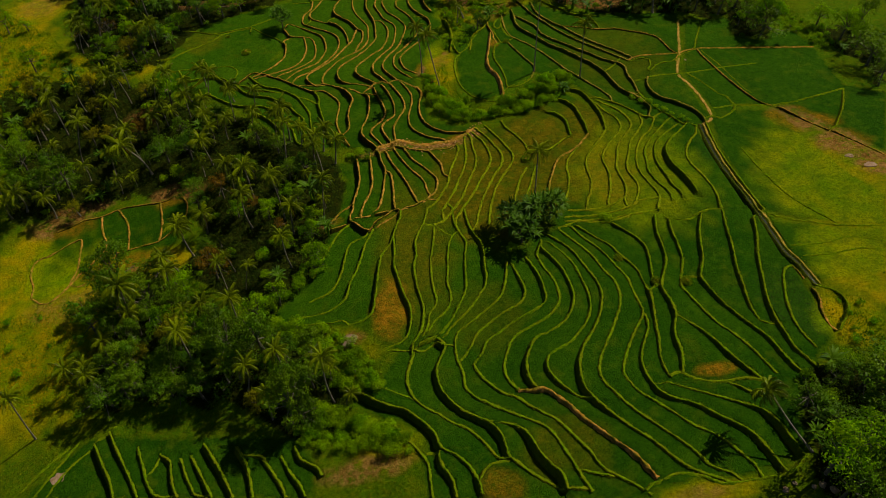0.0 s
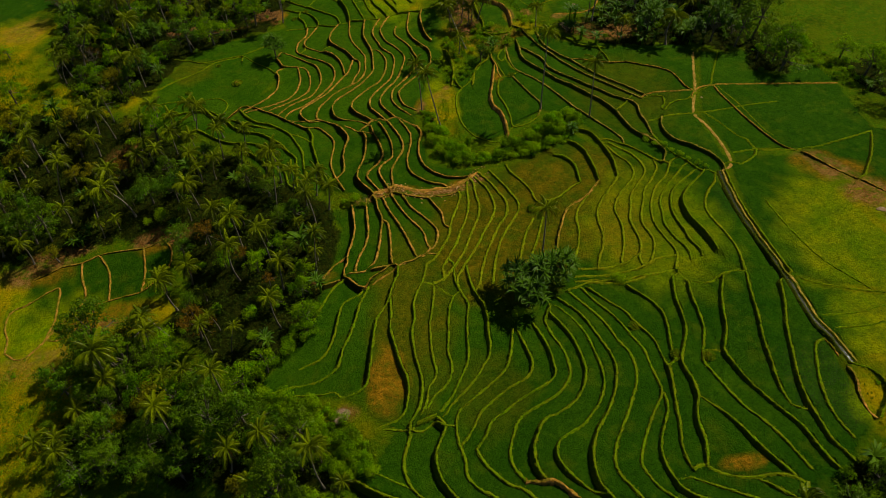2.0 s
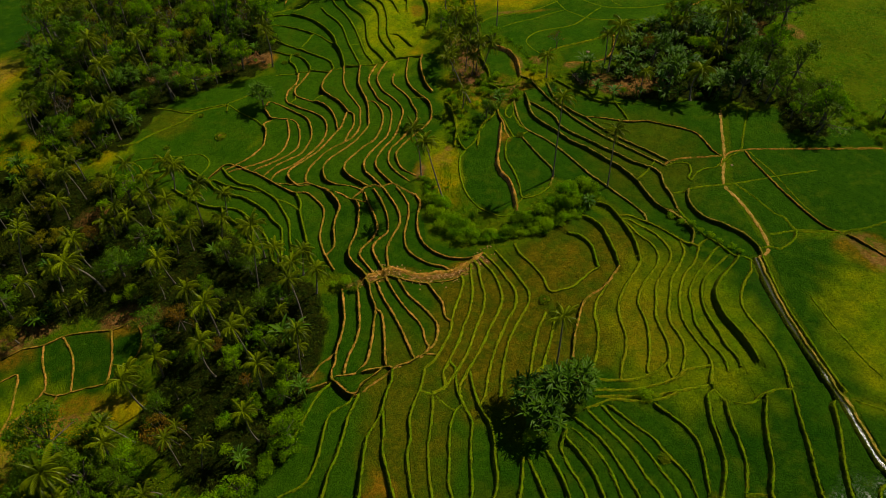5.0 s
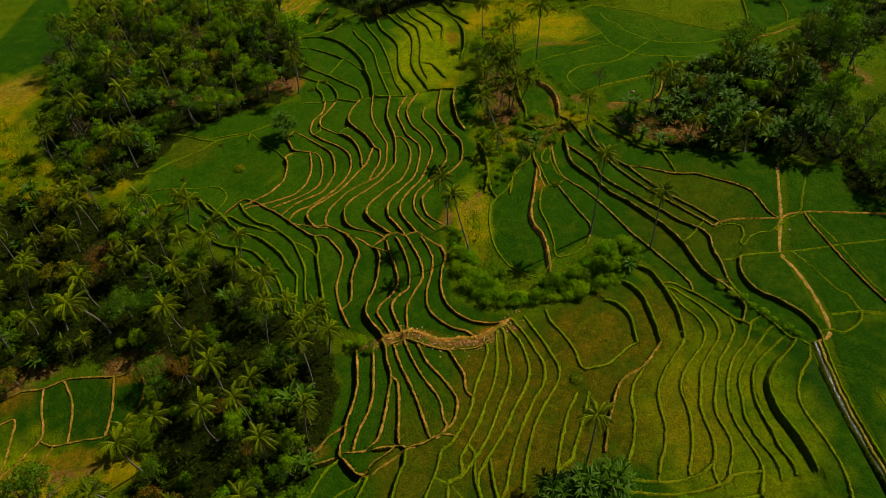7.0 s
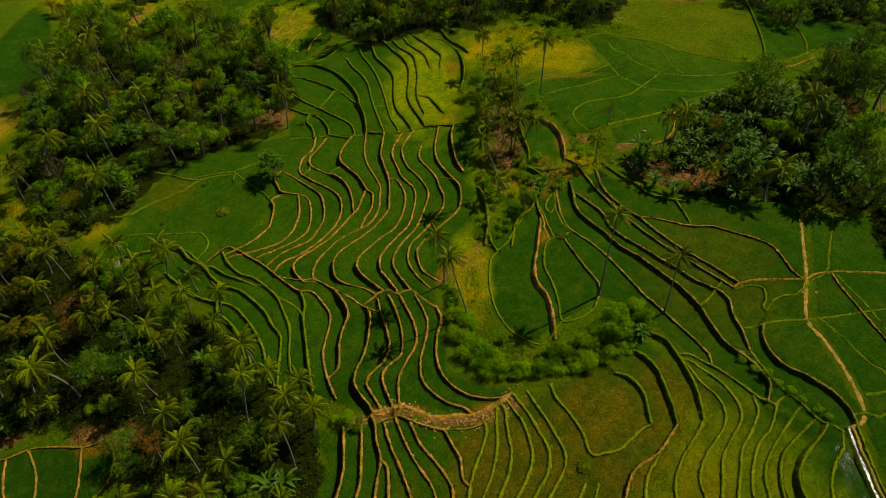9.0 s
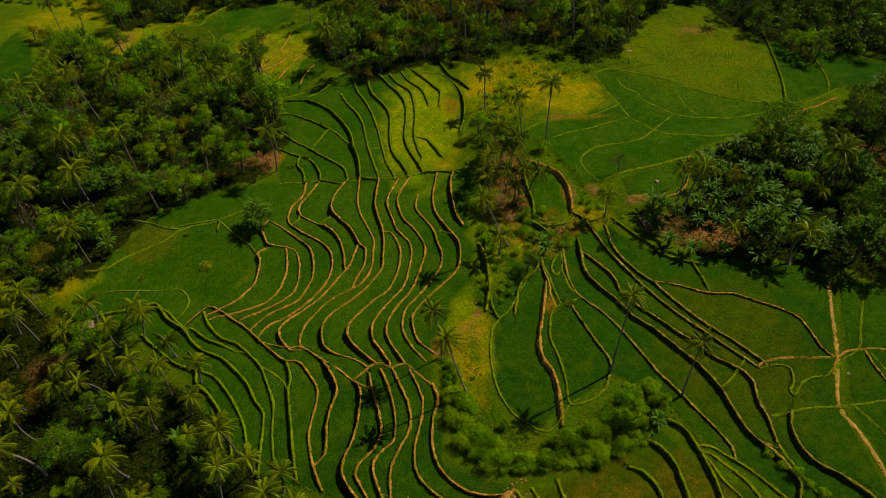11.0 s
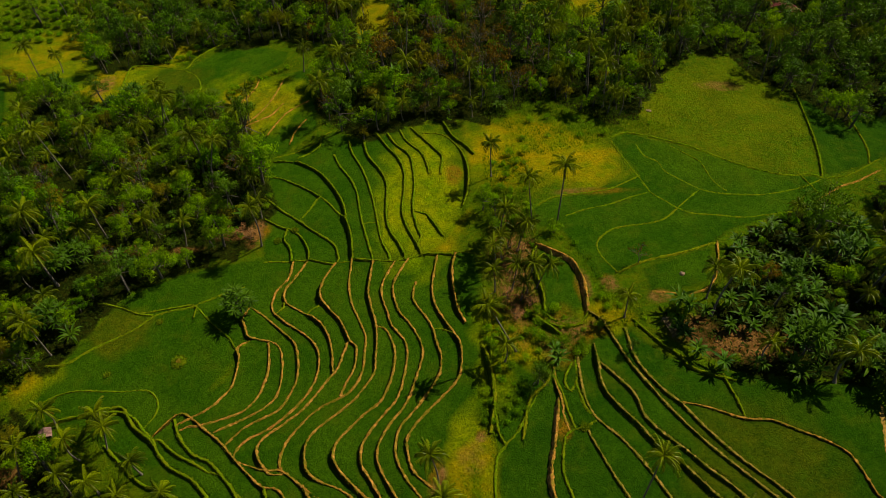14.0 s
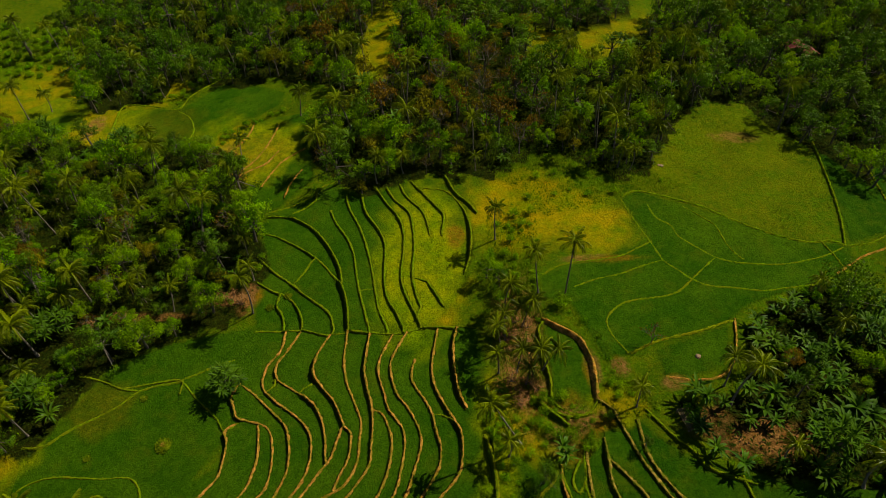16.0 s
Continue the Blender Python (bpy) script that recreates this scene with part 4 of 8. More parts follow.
line("grass", 0, [(63.9, 122.1), (66, 118.2), (67.8, 113.9), (69, 112.7), (69.5, 109.8), (70.2, 108.7), (72.7, 108.1)])
line("grass", 0, [(63.7, 105.9), (65, 105.3), (67, 106.2), (68.9, 107.7)])
line("rim", 0, [(63.9, 122.1), (67.8, 122.6), (73.8, 123.4), (80.6, 124.2)])
# the spur
line("rim", 0, [(27.6, 125.4), (26.1, 124.6), (22.8, 120.9), (19.7, 122.3), (17.6, 124.5), (16, 128.6), (15.5, 133.5), (16, 138.6), (17.4, 140.7), (19.2, 142.7), (21.3, 146.3), (23, 149.2)])
line("bare", 0.9, [(25.5, 147.4), (24.2, 141), (23.2, 136.6), (23.1, 133), (24.4, 130.1), (24.8, 126.1), (24.6, 121.4)])
line("grass", 0, [(28.5, 142.6), (25.8, 141.5), (24.7, 136.4), (25.6, 132), (26, 127.9), (26.1, 124.6), (29.5, 125.3), (31.7, 127.1)])
line("grass", 0, [(17.4, 140.7), (16.4, 143.3), (16.2, 149.2), (16.2, 157.3), (16.9, 159.8)])
line("grass", 0, [(25.2, 153.8), (25.3, 151), (26.1, 147.7), (26.5, 144.6)])
line("grass", 0, [(28.3, 153.5), (27, 151.3), (26.6, 149.7), (27.4, 148.2), (28.1, 149.6)])
line("grass", 0, [(28.7, 154), (28.6, 151.6), (28.3, 149.3), (28.8, 147.1), (29.2, 144.9)])
line("tall", 0.8, [(22, 164.1), (23.6, 162.2), (25.5, 160.3), (27.2, 158.6)])
line("grass", 0, [(24.5, 176.4), (24.7, 171.3), (25.3, 166.4), (25.2, 163.1), (26.5, 161.1), (29.4, 160), (31.5, 161.5)])
line("earth", 0.3, [(42.7, 166.2), (47.3, 165.4), (51.5, 166.3), (54.3, 170.2), (56.2, 177)])
line("tall", 0.4, [(22.7, 163.8), (24.6, 161.4), (27.4, 159.9), (30.8, 160.5)])
line("tall", 0.5, [(38.5, 160.6), (41.7, 156), (44, 153.6), (45.4, 151.2), (50.9, 148.8)])
line("broad", 0, [(15, 158.3), (16.1, 153.3), (16.4, 148.7), (15.4, 142.8)])
line("broad", 0, [(19.8, 141.3), (21.3, 147.3), (24.2, 150.4), (24.9, 153.2)])
line("earth", 0, [(25.3, 152.7), (25.3, 149.6), (25.8, 147), (25.7, 143.7)])
# the broad field
line("grass", 0, [(-57.9, 160.7), (-54.7, 160.9), (-51.4, 163.6), (-47.4, 166.1), (-44.6, 168), (-42.3, 170.4), (-39.1, 171.6), (-35.2, 172.3), (-32.9, 173.2), (-29.6, 174.8), (-26.7, 175.7)])
line("grass", 0, [(-53.3, 173.6), (-51.2, 173.3), (-47.8, 172.2), (-45.5, 171.2), (-42.4, 170.7)])
line("rim", 0, [(-35.2, 172.3), (-33.1, 170), (-31.1, 167.9), (-27.5, 164.8)])
line("rim", 0, [(-57.9, 150.7), (-56.5, 153.7), (-54.2, 155.2), (-50.7, 155.9), (-44.2, 155.5), (-39.6, 155.5), (-37.6, 154.2), (-36.7, 152.5), (-36.9, 150.6), (-38, 148.9)])
line("tall", 0.4, [(-54.7, 150.3), (-51.2, 151.3), (-46.7, 151.7), (-43.1, 152), (-39.9, 150.4), (-38, 148.4), (-35.4, 146.2)])
# the meadow
line("canal", 0, [(60.5, 103.8), (60.1, 99.3), (59.8, 92.9), (59.9, 85.7), (60.1, 80.4), (60.2, 76.3), (60.2, 72.1), (60.3, 67.5), (61.1, 64.9), (61.4, 62), (61.7, 59.9)])
line("grass", 0, [(61.6, 103.6), (61.1, 98.6), (60.8, 92.2), (61, 85.6), (61.1, 80.5), (61.4, 77.4)])
line("grass", 0, [(64.9, 108.8), (69.4, 109), (78, 107.6), (84.3, 108.8), (92.9, 111.3)])
line("earth", 0, [(64.6, 129.4), (68.5, 131.2), (82, 130.5), (95.8, 129.3)])
line("earth", 0.3, [(69.6, 129), (71, 122.3), (72.3, 116.4), (74.4, 110), (77.1, 107)])
line("earth", 0, [(77.1, 107), (80.7, 101.3), (85, 94.7), (88.4, 88.1)])
line("grass", 0, [(92.9, 111.3), (89.2, 104.7), (84.7, 98.6)])
line("rim", 0, [(65.2, 95.7), (65.8, 87.6), (67.1, 79.7), (70.9, 72.1)])
line("rim", 0, [(61, 76.5), (64.1, 74.5), (70.7, 71.7), (77.7, 70)])
line("rim", 0, [(60.9, 68.4), (67.1, 68.2), (71, 68.8), (76, 67)])
line("rim", 0, [(62.4, 65.9), (66.8, 65.7), (71.3, 66.1), (74.9, 65)])
line("grass", 0, [(60.1, 64.6), (61.3, 60), (63.5, 58.4), (63.7, 54.9), (60.5, 51.2)])
# the middle slope
line("gully", 0.3, [(-4.4, 110.8), (-1.9, 111.8), (0.9, 112.1), (3.1, 111.4), (5.7, 110), (8.8, 110), (11.9, 110), (14.2, 111), (17.4, 112.9)])
line("earth", 0, [(-1.8, 110.1), (0.9, 110.5), (3.1, 109.4), (7, 108), (11.4, 108), (13.9, 109.2)])
# field edge
line("grass", 0, [(-45.3, 171.1), (-35.7, 172.5), (-34.8, 169.6)])



def meet(here, way, own, far=3.2):
    """The nearest point of another bank, ahead of a bank's end, or None."""
    best, spot = far, None
    for other, (kind, _, pts) in enumerate(LINES):
        if other == own or kind in ("path", "rim", "canal"):
            continue
        off = pts - here
        d = np.hypot(off[:, 0], off[:, 1])
        k = int(np.argmin(np.where((off @ way > 0.75 * d) | (d < 0.35), d, 99)))
        if d[k] < best and (off[k] @ way > 0.75 * d[k] or d[k] < 0.35):
            best, spot = d[k], pts[k]
    return spot if best > 0.35 else None


JOINED = []
for own, (kind, drop, pts) in enumerate(LINES):      # a bank runs on until it meets the next one
    if kind not in ("path", "rim", "canal", "bare", "gully") and len(pts) > 6:
        first, last = (meet(pts[e], (pts[e] - pts[b]) / (np.hypot(*(pts[e] - pts[b])) + 1e-9), own) for e, b in ((0, 4), (-1, -5)))
        pts = spline(([first] if first is not None else []) + list(pts[::3]) + ([last] if last is not None else [pts[-1]] if (len(pts) - 1) % 3 else []))
    JOINED.append((kind, drop, pts))
LINES[:] = JOINED

# ---- terraces: the hillside levelled between the banks ----
STEP = 0.45
CORE_X, CORE_Y = np.arange(-112, 122, STEP), np.arange(28, 274, STEP)
NX, NY = len(CORE_X), len(CORE_Y)
base = slope_height(CORE_X[:, None], CORE_Y[None, :])
free_x, free_y = np.ones((NX - 1, NY)), np.ones((NX, NY - 1))      # 0 where a bank cuts two neighbours apart
lift_x, lift_y = np.zeros((NX - 1, NY)), np.zeros((NX, NY - 1))    # the drop across such a cut
near = np.zeros((NX, NY), bool)
ridge_x, ridge_y = np.zeros((NX - 1, NY), bool), np.zeros((NX, NY - 1), bool)     # a low ridge that parts two plots, with no step
for kind, drop, pts in LINES:
    head, tail = pts[0] - pts[2], pts[-1] - pts[-3]
    fine = spline(np.vstack([pts[0] + 1.1 * head, pts, pts[-1] + 1.1 * tail]), 0.12)     # a little longer, to meet its neighbours
    if kind == "path" or kind == "rim":
        continue
    thin = kind == "furrow"
    way = np.gradient(fine, axis=0)
    way /= np.hypot(way[:, 0], way[:, 1])[:, None] + 1e-9
    left = fine + 3 * np.column_stack([-way[:, 1], way[:, 0]])
    right = fine - 3 * np.column_stack([-way[:, 1], way[:, 0]])
    up_left = 1.0 if np.mean(slope_height(left[:, 0], left[:, 1]) - slope_height(right[:, 0], right[:, 1])) > 0 else -1.0
    ci = np.floor((fine[:, 0] - CORE_X[0]) / STEP).astype(int)
    cj = np.floor((fine[:, 1] - CORE_Y[0]) / STEP).astype(int)
    for a, b, c, d in zip(ci[:-1], cj[:-1], ci[1:], cj[1:]):
        if not (1 < min(a, c) and max(a, c) < NX - 3 and 1 < min(b, d) and max(b, d) < NY - 3):
            continue
        near[a, b] = True
        if c != a and thin:
            ridge_y[max(a, c), b] = True
        elif c != a:
            i, s = max(a, c), (1 if c > a else -1)
            free_y[i, b] = 0
            lift_y[i, b] = up_left * s * drop * 0.75
        if d != b and thin:
            ridge_x[c, max(b, d)] = True
        elif d != b:
            j, s = max(b, d), (1 if d > b else -1)
            free_x[c, j] = 0
            lift_x[c, j] = -up_left * s * drop * 0.75
for kind, drop, pts in LINES:            # where a bank ends short of the next, the plots still part there
    for end, way in ((pts[0], pts[0] - pts[4 if len(pts) > 4 else 1]), (pts[-1], pts[-1] - pts[-5 if len(pts) > 4 else -2])):
        if kind in ("path", "rim"):
            continue
        way = way / (np.hypot(*way) + 1e-9)
        trail = [(int((p[0] - CORE_X[0]) / STEP), int((p[1] - CORE_Y[0]) / STEP)) for p in (end + way * s for s in np.arange(0.9, 6.0, 0.12))]
        for (a, b), (c, d) in zip(trail[:-1], trail[1:]):
            if not (1 < min(a, c) and max(a, c) < NX - 3 and 1 < min(b, d) and max(b, d) < NY - 3) or near[c, d]:
                break
            if c != a:
                ridge_y[max(a, c), b] = True
            if d != b:
                ridge_x[c, max(b, d)] = True
tight = near.copy()
for _ in range(14):
    tight[1:] |= tight[:-1].copy()
    tight[:-1] |= tight[1:].copy()
    tight[:, 1:] |= tight[:, :-1].copy()
    tight[:, :-1] |= tight[:, 1:].copy()
hold = np.where(tight, 0.006, 0.5)
wx, wy = np.where(free_x > 0, 1.0, np.where(np.abs(lift_x) > 0, 0.5, 0.0)), np.where(free_y > 0, 1.0, np.where(np.abs(lift_y) > 0, 0.5, 0.0))
total = hold.copy()
total[:-1] += wx
total[1:] += wx
total[:, :-1] += wy
total[:, 1:] += wy
level = base.copy()
for _ in range(320):
    add = hold * base
    add[:-1] += wx * (level[1:] - lift_x)
    add[1:] += wx * (level[:-1] + lift_x)
    add[:, :-1] += wy * (level[:, 1:] - lift_y)
    add[:, 1:] += wy * (level[:, :-1] + lift_y)
    level = add / total


for kind, _, pts in LINES:               # the canal's bed is cut into the ground
    if kind == "canal":
        fine = spline(pts, 0.15)
        for off in (-0.45, -0.2, 0, 0.2, 0.45):
            ci, cj = np.rint((fine[:, 0] + off - CORE_X[0]) / STEP).astype(int), np.rint((fine[:, 1] - CORE_Y[0]) / STEP).astype(int)
            rim = np.maximum(level[ci - 2, cj], level[ci + 2, cj])
            level[ci, cj] = np.minimum(level[ci, cj], rim - 0.6)


def height(x, y):
    """The ground's height at x, y, arrays or numbers."""
    x, y = np.asarray(x, float), np.asarray(y, float)
    i = np.clip(((x - CORE_X[0]) / STEP).astype(int), 0, NX - 2)
    j = np.clip(((y - CORE_Y[0]) / STEP).astype(int), 0, NY - 2)
    f, g = np.clip((x - CORE_X[i]) / STEP, 0, 1), np.clip((y - CORE_Y[j]) / STEP, 0, 1)
    z = (1 - f) * (1 - g) * level[i, j] + f * (1 - g) * level[i + 1, j] + (1 - f) * g * level[i, j + 1] + f * g * level[i + 1, j + 1]
    inside = (x > CORE_X[0]) & (x < CORE_X[-1]) & (y > CORE_Y[0]) & (y < CORE_Y[-1])
    return np.where(inside, z, slope_height(x, y))


# ---- where rice grows, and where woods stand ----
FIELDS, GROVES, CLEARINGS = [], [], []


def field(points):
    FIELDS.append(np.array(points))


def grove(kind, gap, mix, points):
    GROVES.append((kind, gap, mix, np.array(points)))


def inside(points, x, y):
    odd = np.zeros(np.broadcast(x, y).shape, bool)
    for (ax, ay), (bx, by) in zip(points, np.roll(points, -1, axis=0)):
        odd ^= ((ay > y) != (by > y)) & (x < (bx - ax) * (y - ay) / (by - ay + 1e-9) + ax)
    return odd


field([(-24.4, 71.9), (-15.6, 85.8), (-11.4, 92.7), (-11, 110.4), (-0.4, 110), (14.3, 107.4), (19.4, 110.9), (37.5, 120.4), (42.9, 113.1), (59.3, 103.4), (59.4, 98.9), (60.4, 65.3), (60.1, 51.2), (54.8, 46.7), (47.8, 34.6), (38.9, 32.5), (29.5, 33.2), (28.4, 31.9), (1.7, 37.2), (0.7, 44.8), (-3.1, 49.6), (-10.2, 55.7), (-5, 55.2), (-1.2, 60.8), (-8.8, 68.2)])
field([(-53.5, 59.4), (-16.7, 49.9), (-13.6, 43.6), (-15.1, 40.9), (-63.2, 51.6)])
field([(-74.8, 111.8), (-68.1, 113.8), (-59.9, 115.1), (-50, 114.1), (-46.5, 115.6), (-43.6, 111.3), (-44.6, 106.4), (-47.2, 104.3), (-49.4, 103.1), (-55.5, 100.4), (-61, 97.6), (-65.2, 95.1), (-68, 94.6)])
field([(-135.4, 265.2), (-109.8, 262.5), (-92.8, 224), (-92.2, 208.6), (-97.4, 204.9), (-102, 198.5), (-104.4, 197.5)])
field([(-71.8, 93), (-77.3, 96.1), (-78.1, 105.6), (-71.2, 110.5), (-62.9, 113.6), (-45.3, 108.7), (-45.2, 99.5), (-50.6, 98.1), (-58.8, 98.4), (-64.4, 96.9)])
field([(-48, 149.4), (-43.5, 153.1), (-36.5, 150.4), (-33.1, 151.6), (-25.5, 156.8), (-26.5, 169), (-24.1, 181.9), (14.4, 177.8), (16.7, 159.9), (16.6, 149.1), (15.6, 144.3), (9, 139.1), (6.8, 134.8), (6.2, 129.1), (7.5, 125.1), (8.2, 116.6), (17.4, 113.1), (14.1, 110.4), (-1.9, 111.4), (-8.5, 114.4), (-12.5, 116.4), (-22.7, 119.9), (-31.7, 135.8), (-43.9, 146.1)])
field([(-57.4, 150.7), (-57.6, 159.9), (-53.3, 173.6), (-41.2, 179.7), (-26.8, 182.3), (-24.4, 182), (-22.3, 169.2), (-24.4, 163.7), (-31.6, 149.7), (-38.7, 149)])
field([(-24.4, 182), (-28.9, 207.6), (-22.8, 214), (-13.5, 219.4), (-8.1, 215.1), (-2.1, 216.6), (6.4, 217.2), (14.5, 205.5), (13.9, 189.3), (9.6, 181.4), (5.1, 178.2)])
field([(28.8, 156.7), (33.3, 160.8), (37, 159.1), (42.7, 153.4), (49.6, 150.5), (70.3, 147.6), (69.3, 142.7), (62.1, 122.8), (63.2, 105.9), (59.3, 103.4), (50.8, 109.6), (43.4, 116.8), (38, 125.4), (32.5, 129.3), (26.1, 124.6), (20.6, 121.6), (16.3, 126.6), (15.9, 139.4), (16.6, 159), (23.6, 149.9)])
field([(71.2, 144.3), (89.1, 142.1), (72.6, 107.9), (69.6, 108.4), (65, 105.3), (63.6, 121.5)])
field([(26.2, 188), (46.8, 195.4), (43.5, 207.2), (46.8, 209.7), (61.7, 201.8), (74.4, 194.4), (81.3, 193.4), (80.2, 188), (59.3, 179.8), (55, 176.5), (38.2, 170.6), (34.3, 169.3), (30.4, 181.1), (25.7, 183)])
field([(42, 171.1), (54.7, 175.6), (53.1, 168.3), (46.3, 166.1), (42.8, 166.5)])
field([(-72.4, 241.2), (-74.2, 257.2), (-58.3, 257), (-47.3, 270.5), (-31, 259), (-31.6, 253.3), (-45.1, 243.1), (-44.3, 236.8), (-52.9, 237)])
field([(-41, 234), (-36.4, 246.6), (-23.4, 247.7), (-18.8, 221.4), (-27.3, 211), (-40, 223.3)])
field([(25.1, 177.6), (30.8, 173.8), (31.5, 162.6), (26.5, 161.1), (25.3, 166.4)])
field([(-100.7, 258.5), (-93.1, 266.5), (-82.6, 263.7), (-82.6, 247.5), (-92.5, 246.8)])
field([(89.2, 231.3), (97.2, 227.5), (104.7, 220), (112, 213.1), (106.4, 202.8), (94.1, 198.7), (82, 193.8)])
field([(69.4, 130.2), (78.2, 130.9), (95.7, 129), (94, 113), (100.2, 108.3), (89.1, 89.4), (85.6, 97.9), (79.2, 107.8), (69.4, 109.2), (64.6, 108), (65.4, 117.4)])
field([(68.8, 132.1), (74.1, 141.3), (80.8, 144.6), (84.5, 136.6), (94, 136.8), (97, 130.3), (82.2, 131)])
field([(63, 106), (68.6, 107.2), (76.7, 106), (78.1, 98.1), (79.3, 84.5), (81.7, 77.1), (77.8, 70.2), (71, 72.4), (64, 75.2), (61.2, 77.4), (61.2, 85.9), (61.5, 93.9)])
field([(61.3, 74.4), (70.4, 71.3), (77.3, 69.4), (72.5, 60.8), (62.4, 60.4), (60.7, 68.1)])
grove("brush", 0.95, {"shrub": 1}, [(8.1, 134.0), (8.6, 128.6), (9.2, 123.2), (10.4, 119.4), (13.1, 116.2), (16.9, 114.9), (19.6, 115.4), (20.3, 117.6), (17.6, 118.2), (13.4, 121.4), (12.2, 126.0), (11.0, 131.0)])
grove("brush", 0.95, {"shrub": 1}, [(20.3, 115.6), (23.9, 115.0), (29.3, 115.8), (34.5, 118.4), (38.2, 121.4), (39.8, 123.3), (38.6, 126.0), (35.9, 127.6), (33.9, 127.2), (32.4, 124.2), (28.7, 121.4), (24.9, 120.6), (21.6, 118.8)])
grove("brush", 3.0, {"shrub": 1}, [(13.4, 121.4), (17.6, 118.4), (21.0, 119.0), (18.9, 120.6), (15.9, 123.2), (14.4, 128.0), (13.4, 138.0), (11.0, 137.0), (12.2, 126.0)])
grove("canopy", 3.35, {"palm": 3, "young": 6, "tree": 6, "light": 1, "golden": 2, "shrub": 4, "banana": 4}, [(-96.9, 155.8), (-85.2, 155.8), (-72.8, 157.1), (-60.5, 152), (-53.4, 145.7), (-41.1, 136.6), (-32.3, 135.3), (-29.2, 128.9), (-21.7, 123), (-12.6, 113.1), (-9.3, 105.2), (-10.6, 96.8), (-13.6, 88.3), (-15, 82.2), (-19, 77.1), (-24.3, 71.9), (-32.6, 83.2), (-42.5, 92.6), (-39.1, 101.3), (-43.1, 112.3), (-59.3, 118.4), (-68.8, 115.1), (-75.5, 114.9), (-85.7, 116.3)])
grove("canopy", 2.5, {"palm": 1, "young": 1, "tree": 10, "light": 1, "golden": 1}, [(-57.2, 91.4), (-46.1, 90.5), (-30.6, 77.2), (-22.5, 68), (-12.1, 61.8), (-8.6, 53.5), (-10.3, 50.4), (-17.1, 51.1), (-28.3, 58.5), (-44, 64.3), (-54.6, 64.4), (-59.5, 74.7), (-56.2, 82.8)])
grove("brush", 1.2, {"shrub": 1}, [(-17.6, 55), (-8.8, 52.8), (-2.2, 48.4), (1.4, 43.3), (-0.9, 43.8), (-7.2, 46.2), (-16.5, 48.4)])
grove("brush", 1.3, {"shrub": 1}, [(-9.7, 61.3), (-3.5, 58.5), (-4.5, 54.9), (-9.8, 55.4)])
grove("brush", 1.2, {"shrub": 1}, [(-22.3, 72.1), (-10.6, 67.8), (-4.3, 59.6), (-6.2, 55.2), (-10.6, 56.4), (-18.1, 65.4)])
grove("canopy", 3.3, {"palm": 3, "young": 3, "tree": 3, "light": 10, "golden": 2, "shrub": 5, "banana": 3, "bare": 1, "pandan": 1}, [(-99.2, 245.9), (-38.7, 235.7), (-28.7, 209.1), (-23.6, 195.6), (-28.3, 183.7), (-36, 182.1), (-48.8, 174.9), (-53.3, 165.4), (-55.8, 159.2), (-68.4, 157.2), (-79.8, 167.8), (-83.3, 181.5), (-85.5, 195.9), (-86.2, 214.6)])
grove("canopy", 2.2, {"banana": 9, "young": 1, "light": 1, "shrub": 5, "pandan": 1}, [(42.8, 160.4), (49.6, 152.2), (55.3, 148.5), (69.4, 147.5), (75.1, 147.4), (86.5, 172.2), (78.6, 174), (79.5, 183.7), (70.2, 184.1), (62.3, 179.4), (57.4, 174.7), (53.6, 163.4)])
grove("canopy", 3.35, {"palm": 2, "tree": 3, "light": 6, "brown": 1, "golden": 3, "young": 2, "bare": 2, "banana": 1}, [(-42.2, 305.3), (5.5, 290.3), (31, 279.3), (30.7, 260.8), (35.8, 235.6), (46.5, 233.3), (55.7, 231), (50.9, 215.3), (42.8, 213.6), (40, 223.7), (28.3, 222.9), (19.8, 216.1), (6.3, 217.9), (-1.7, 215.4), (-7.2, 213.2), (-13.5, 218.1), (-20.3, 228.7), (-22.4, 239.5), (-13.8, 245.1), (-16.3, 256.1), (-35.6, 267.8)])
grove("canopy", 3.6, {"palm": 1, "tree": 6, "light": 2, "young": 1}, [(-109, 315.8), (-42.2, 305.3), (-32.9, 269.9), (-43.8, 263.9), (-64.8, 273.3), (-64.5, 262.3), (-81.1, 255.8), (-93.1, 274.2), (-94.4, 294.3)])
grove("canopy", 3.3, {"tree": 6, "palm": 1, "light": 2, "shrub": 3}, [(75.4, 248.4), (82.5, 230.9), (88.3, 222.1), (96.5, 217.6), (105.4, 213.3), (116.1, 208), (138.7, 243.6), (155.9, 273.6), (135.1, 274), (92.1, 273.6)])
grove("canopy", 3.6, {"tree": 6, "palm": 2, "light": 3}, [(34, 295.8), (63.9, 295.1), (57.6, 278.5), (40.4, 271.1), (33.6, 276.1)])
grove("canopy", 3.6, {"tree": 6, "palm": 1, "light": 2}, [(55.2, 266.1), (71.1, 278.9), (124.2, 274.1), (140, 267.6), (154.7, 294.7), (123.4, 296.1), (75.2, 295.6)])
grove("canopy", 3.6, {"tree": 5, "palm": 2, "light": 3}, [(-109, 315.8), (-42.2, 305.3), (-20.4, 294.4), (-14.1, 297.9), (5.5, 290.3), (31, 279.3), (34, 295.8), (-44.1, 316.4), (-113.1, 327.1)])
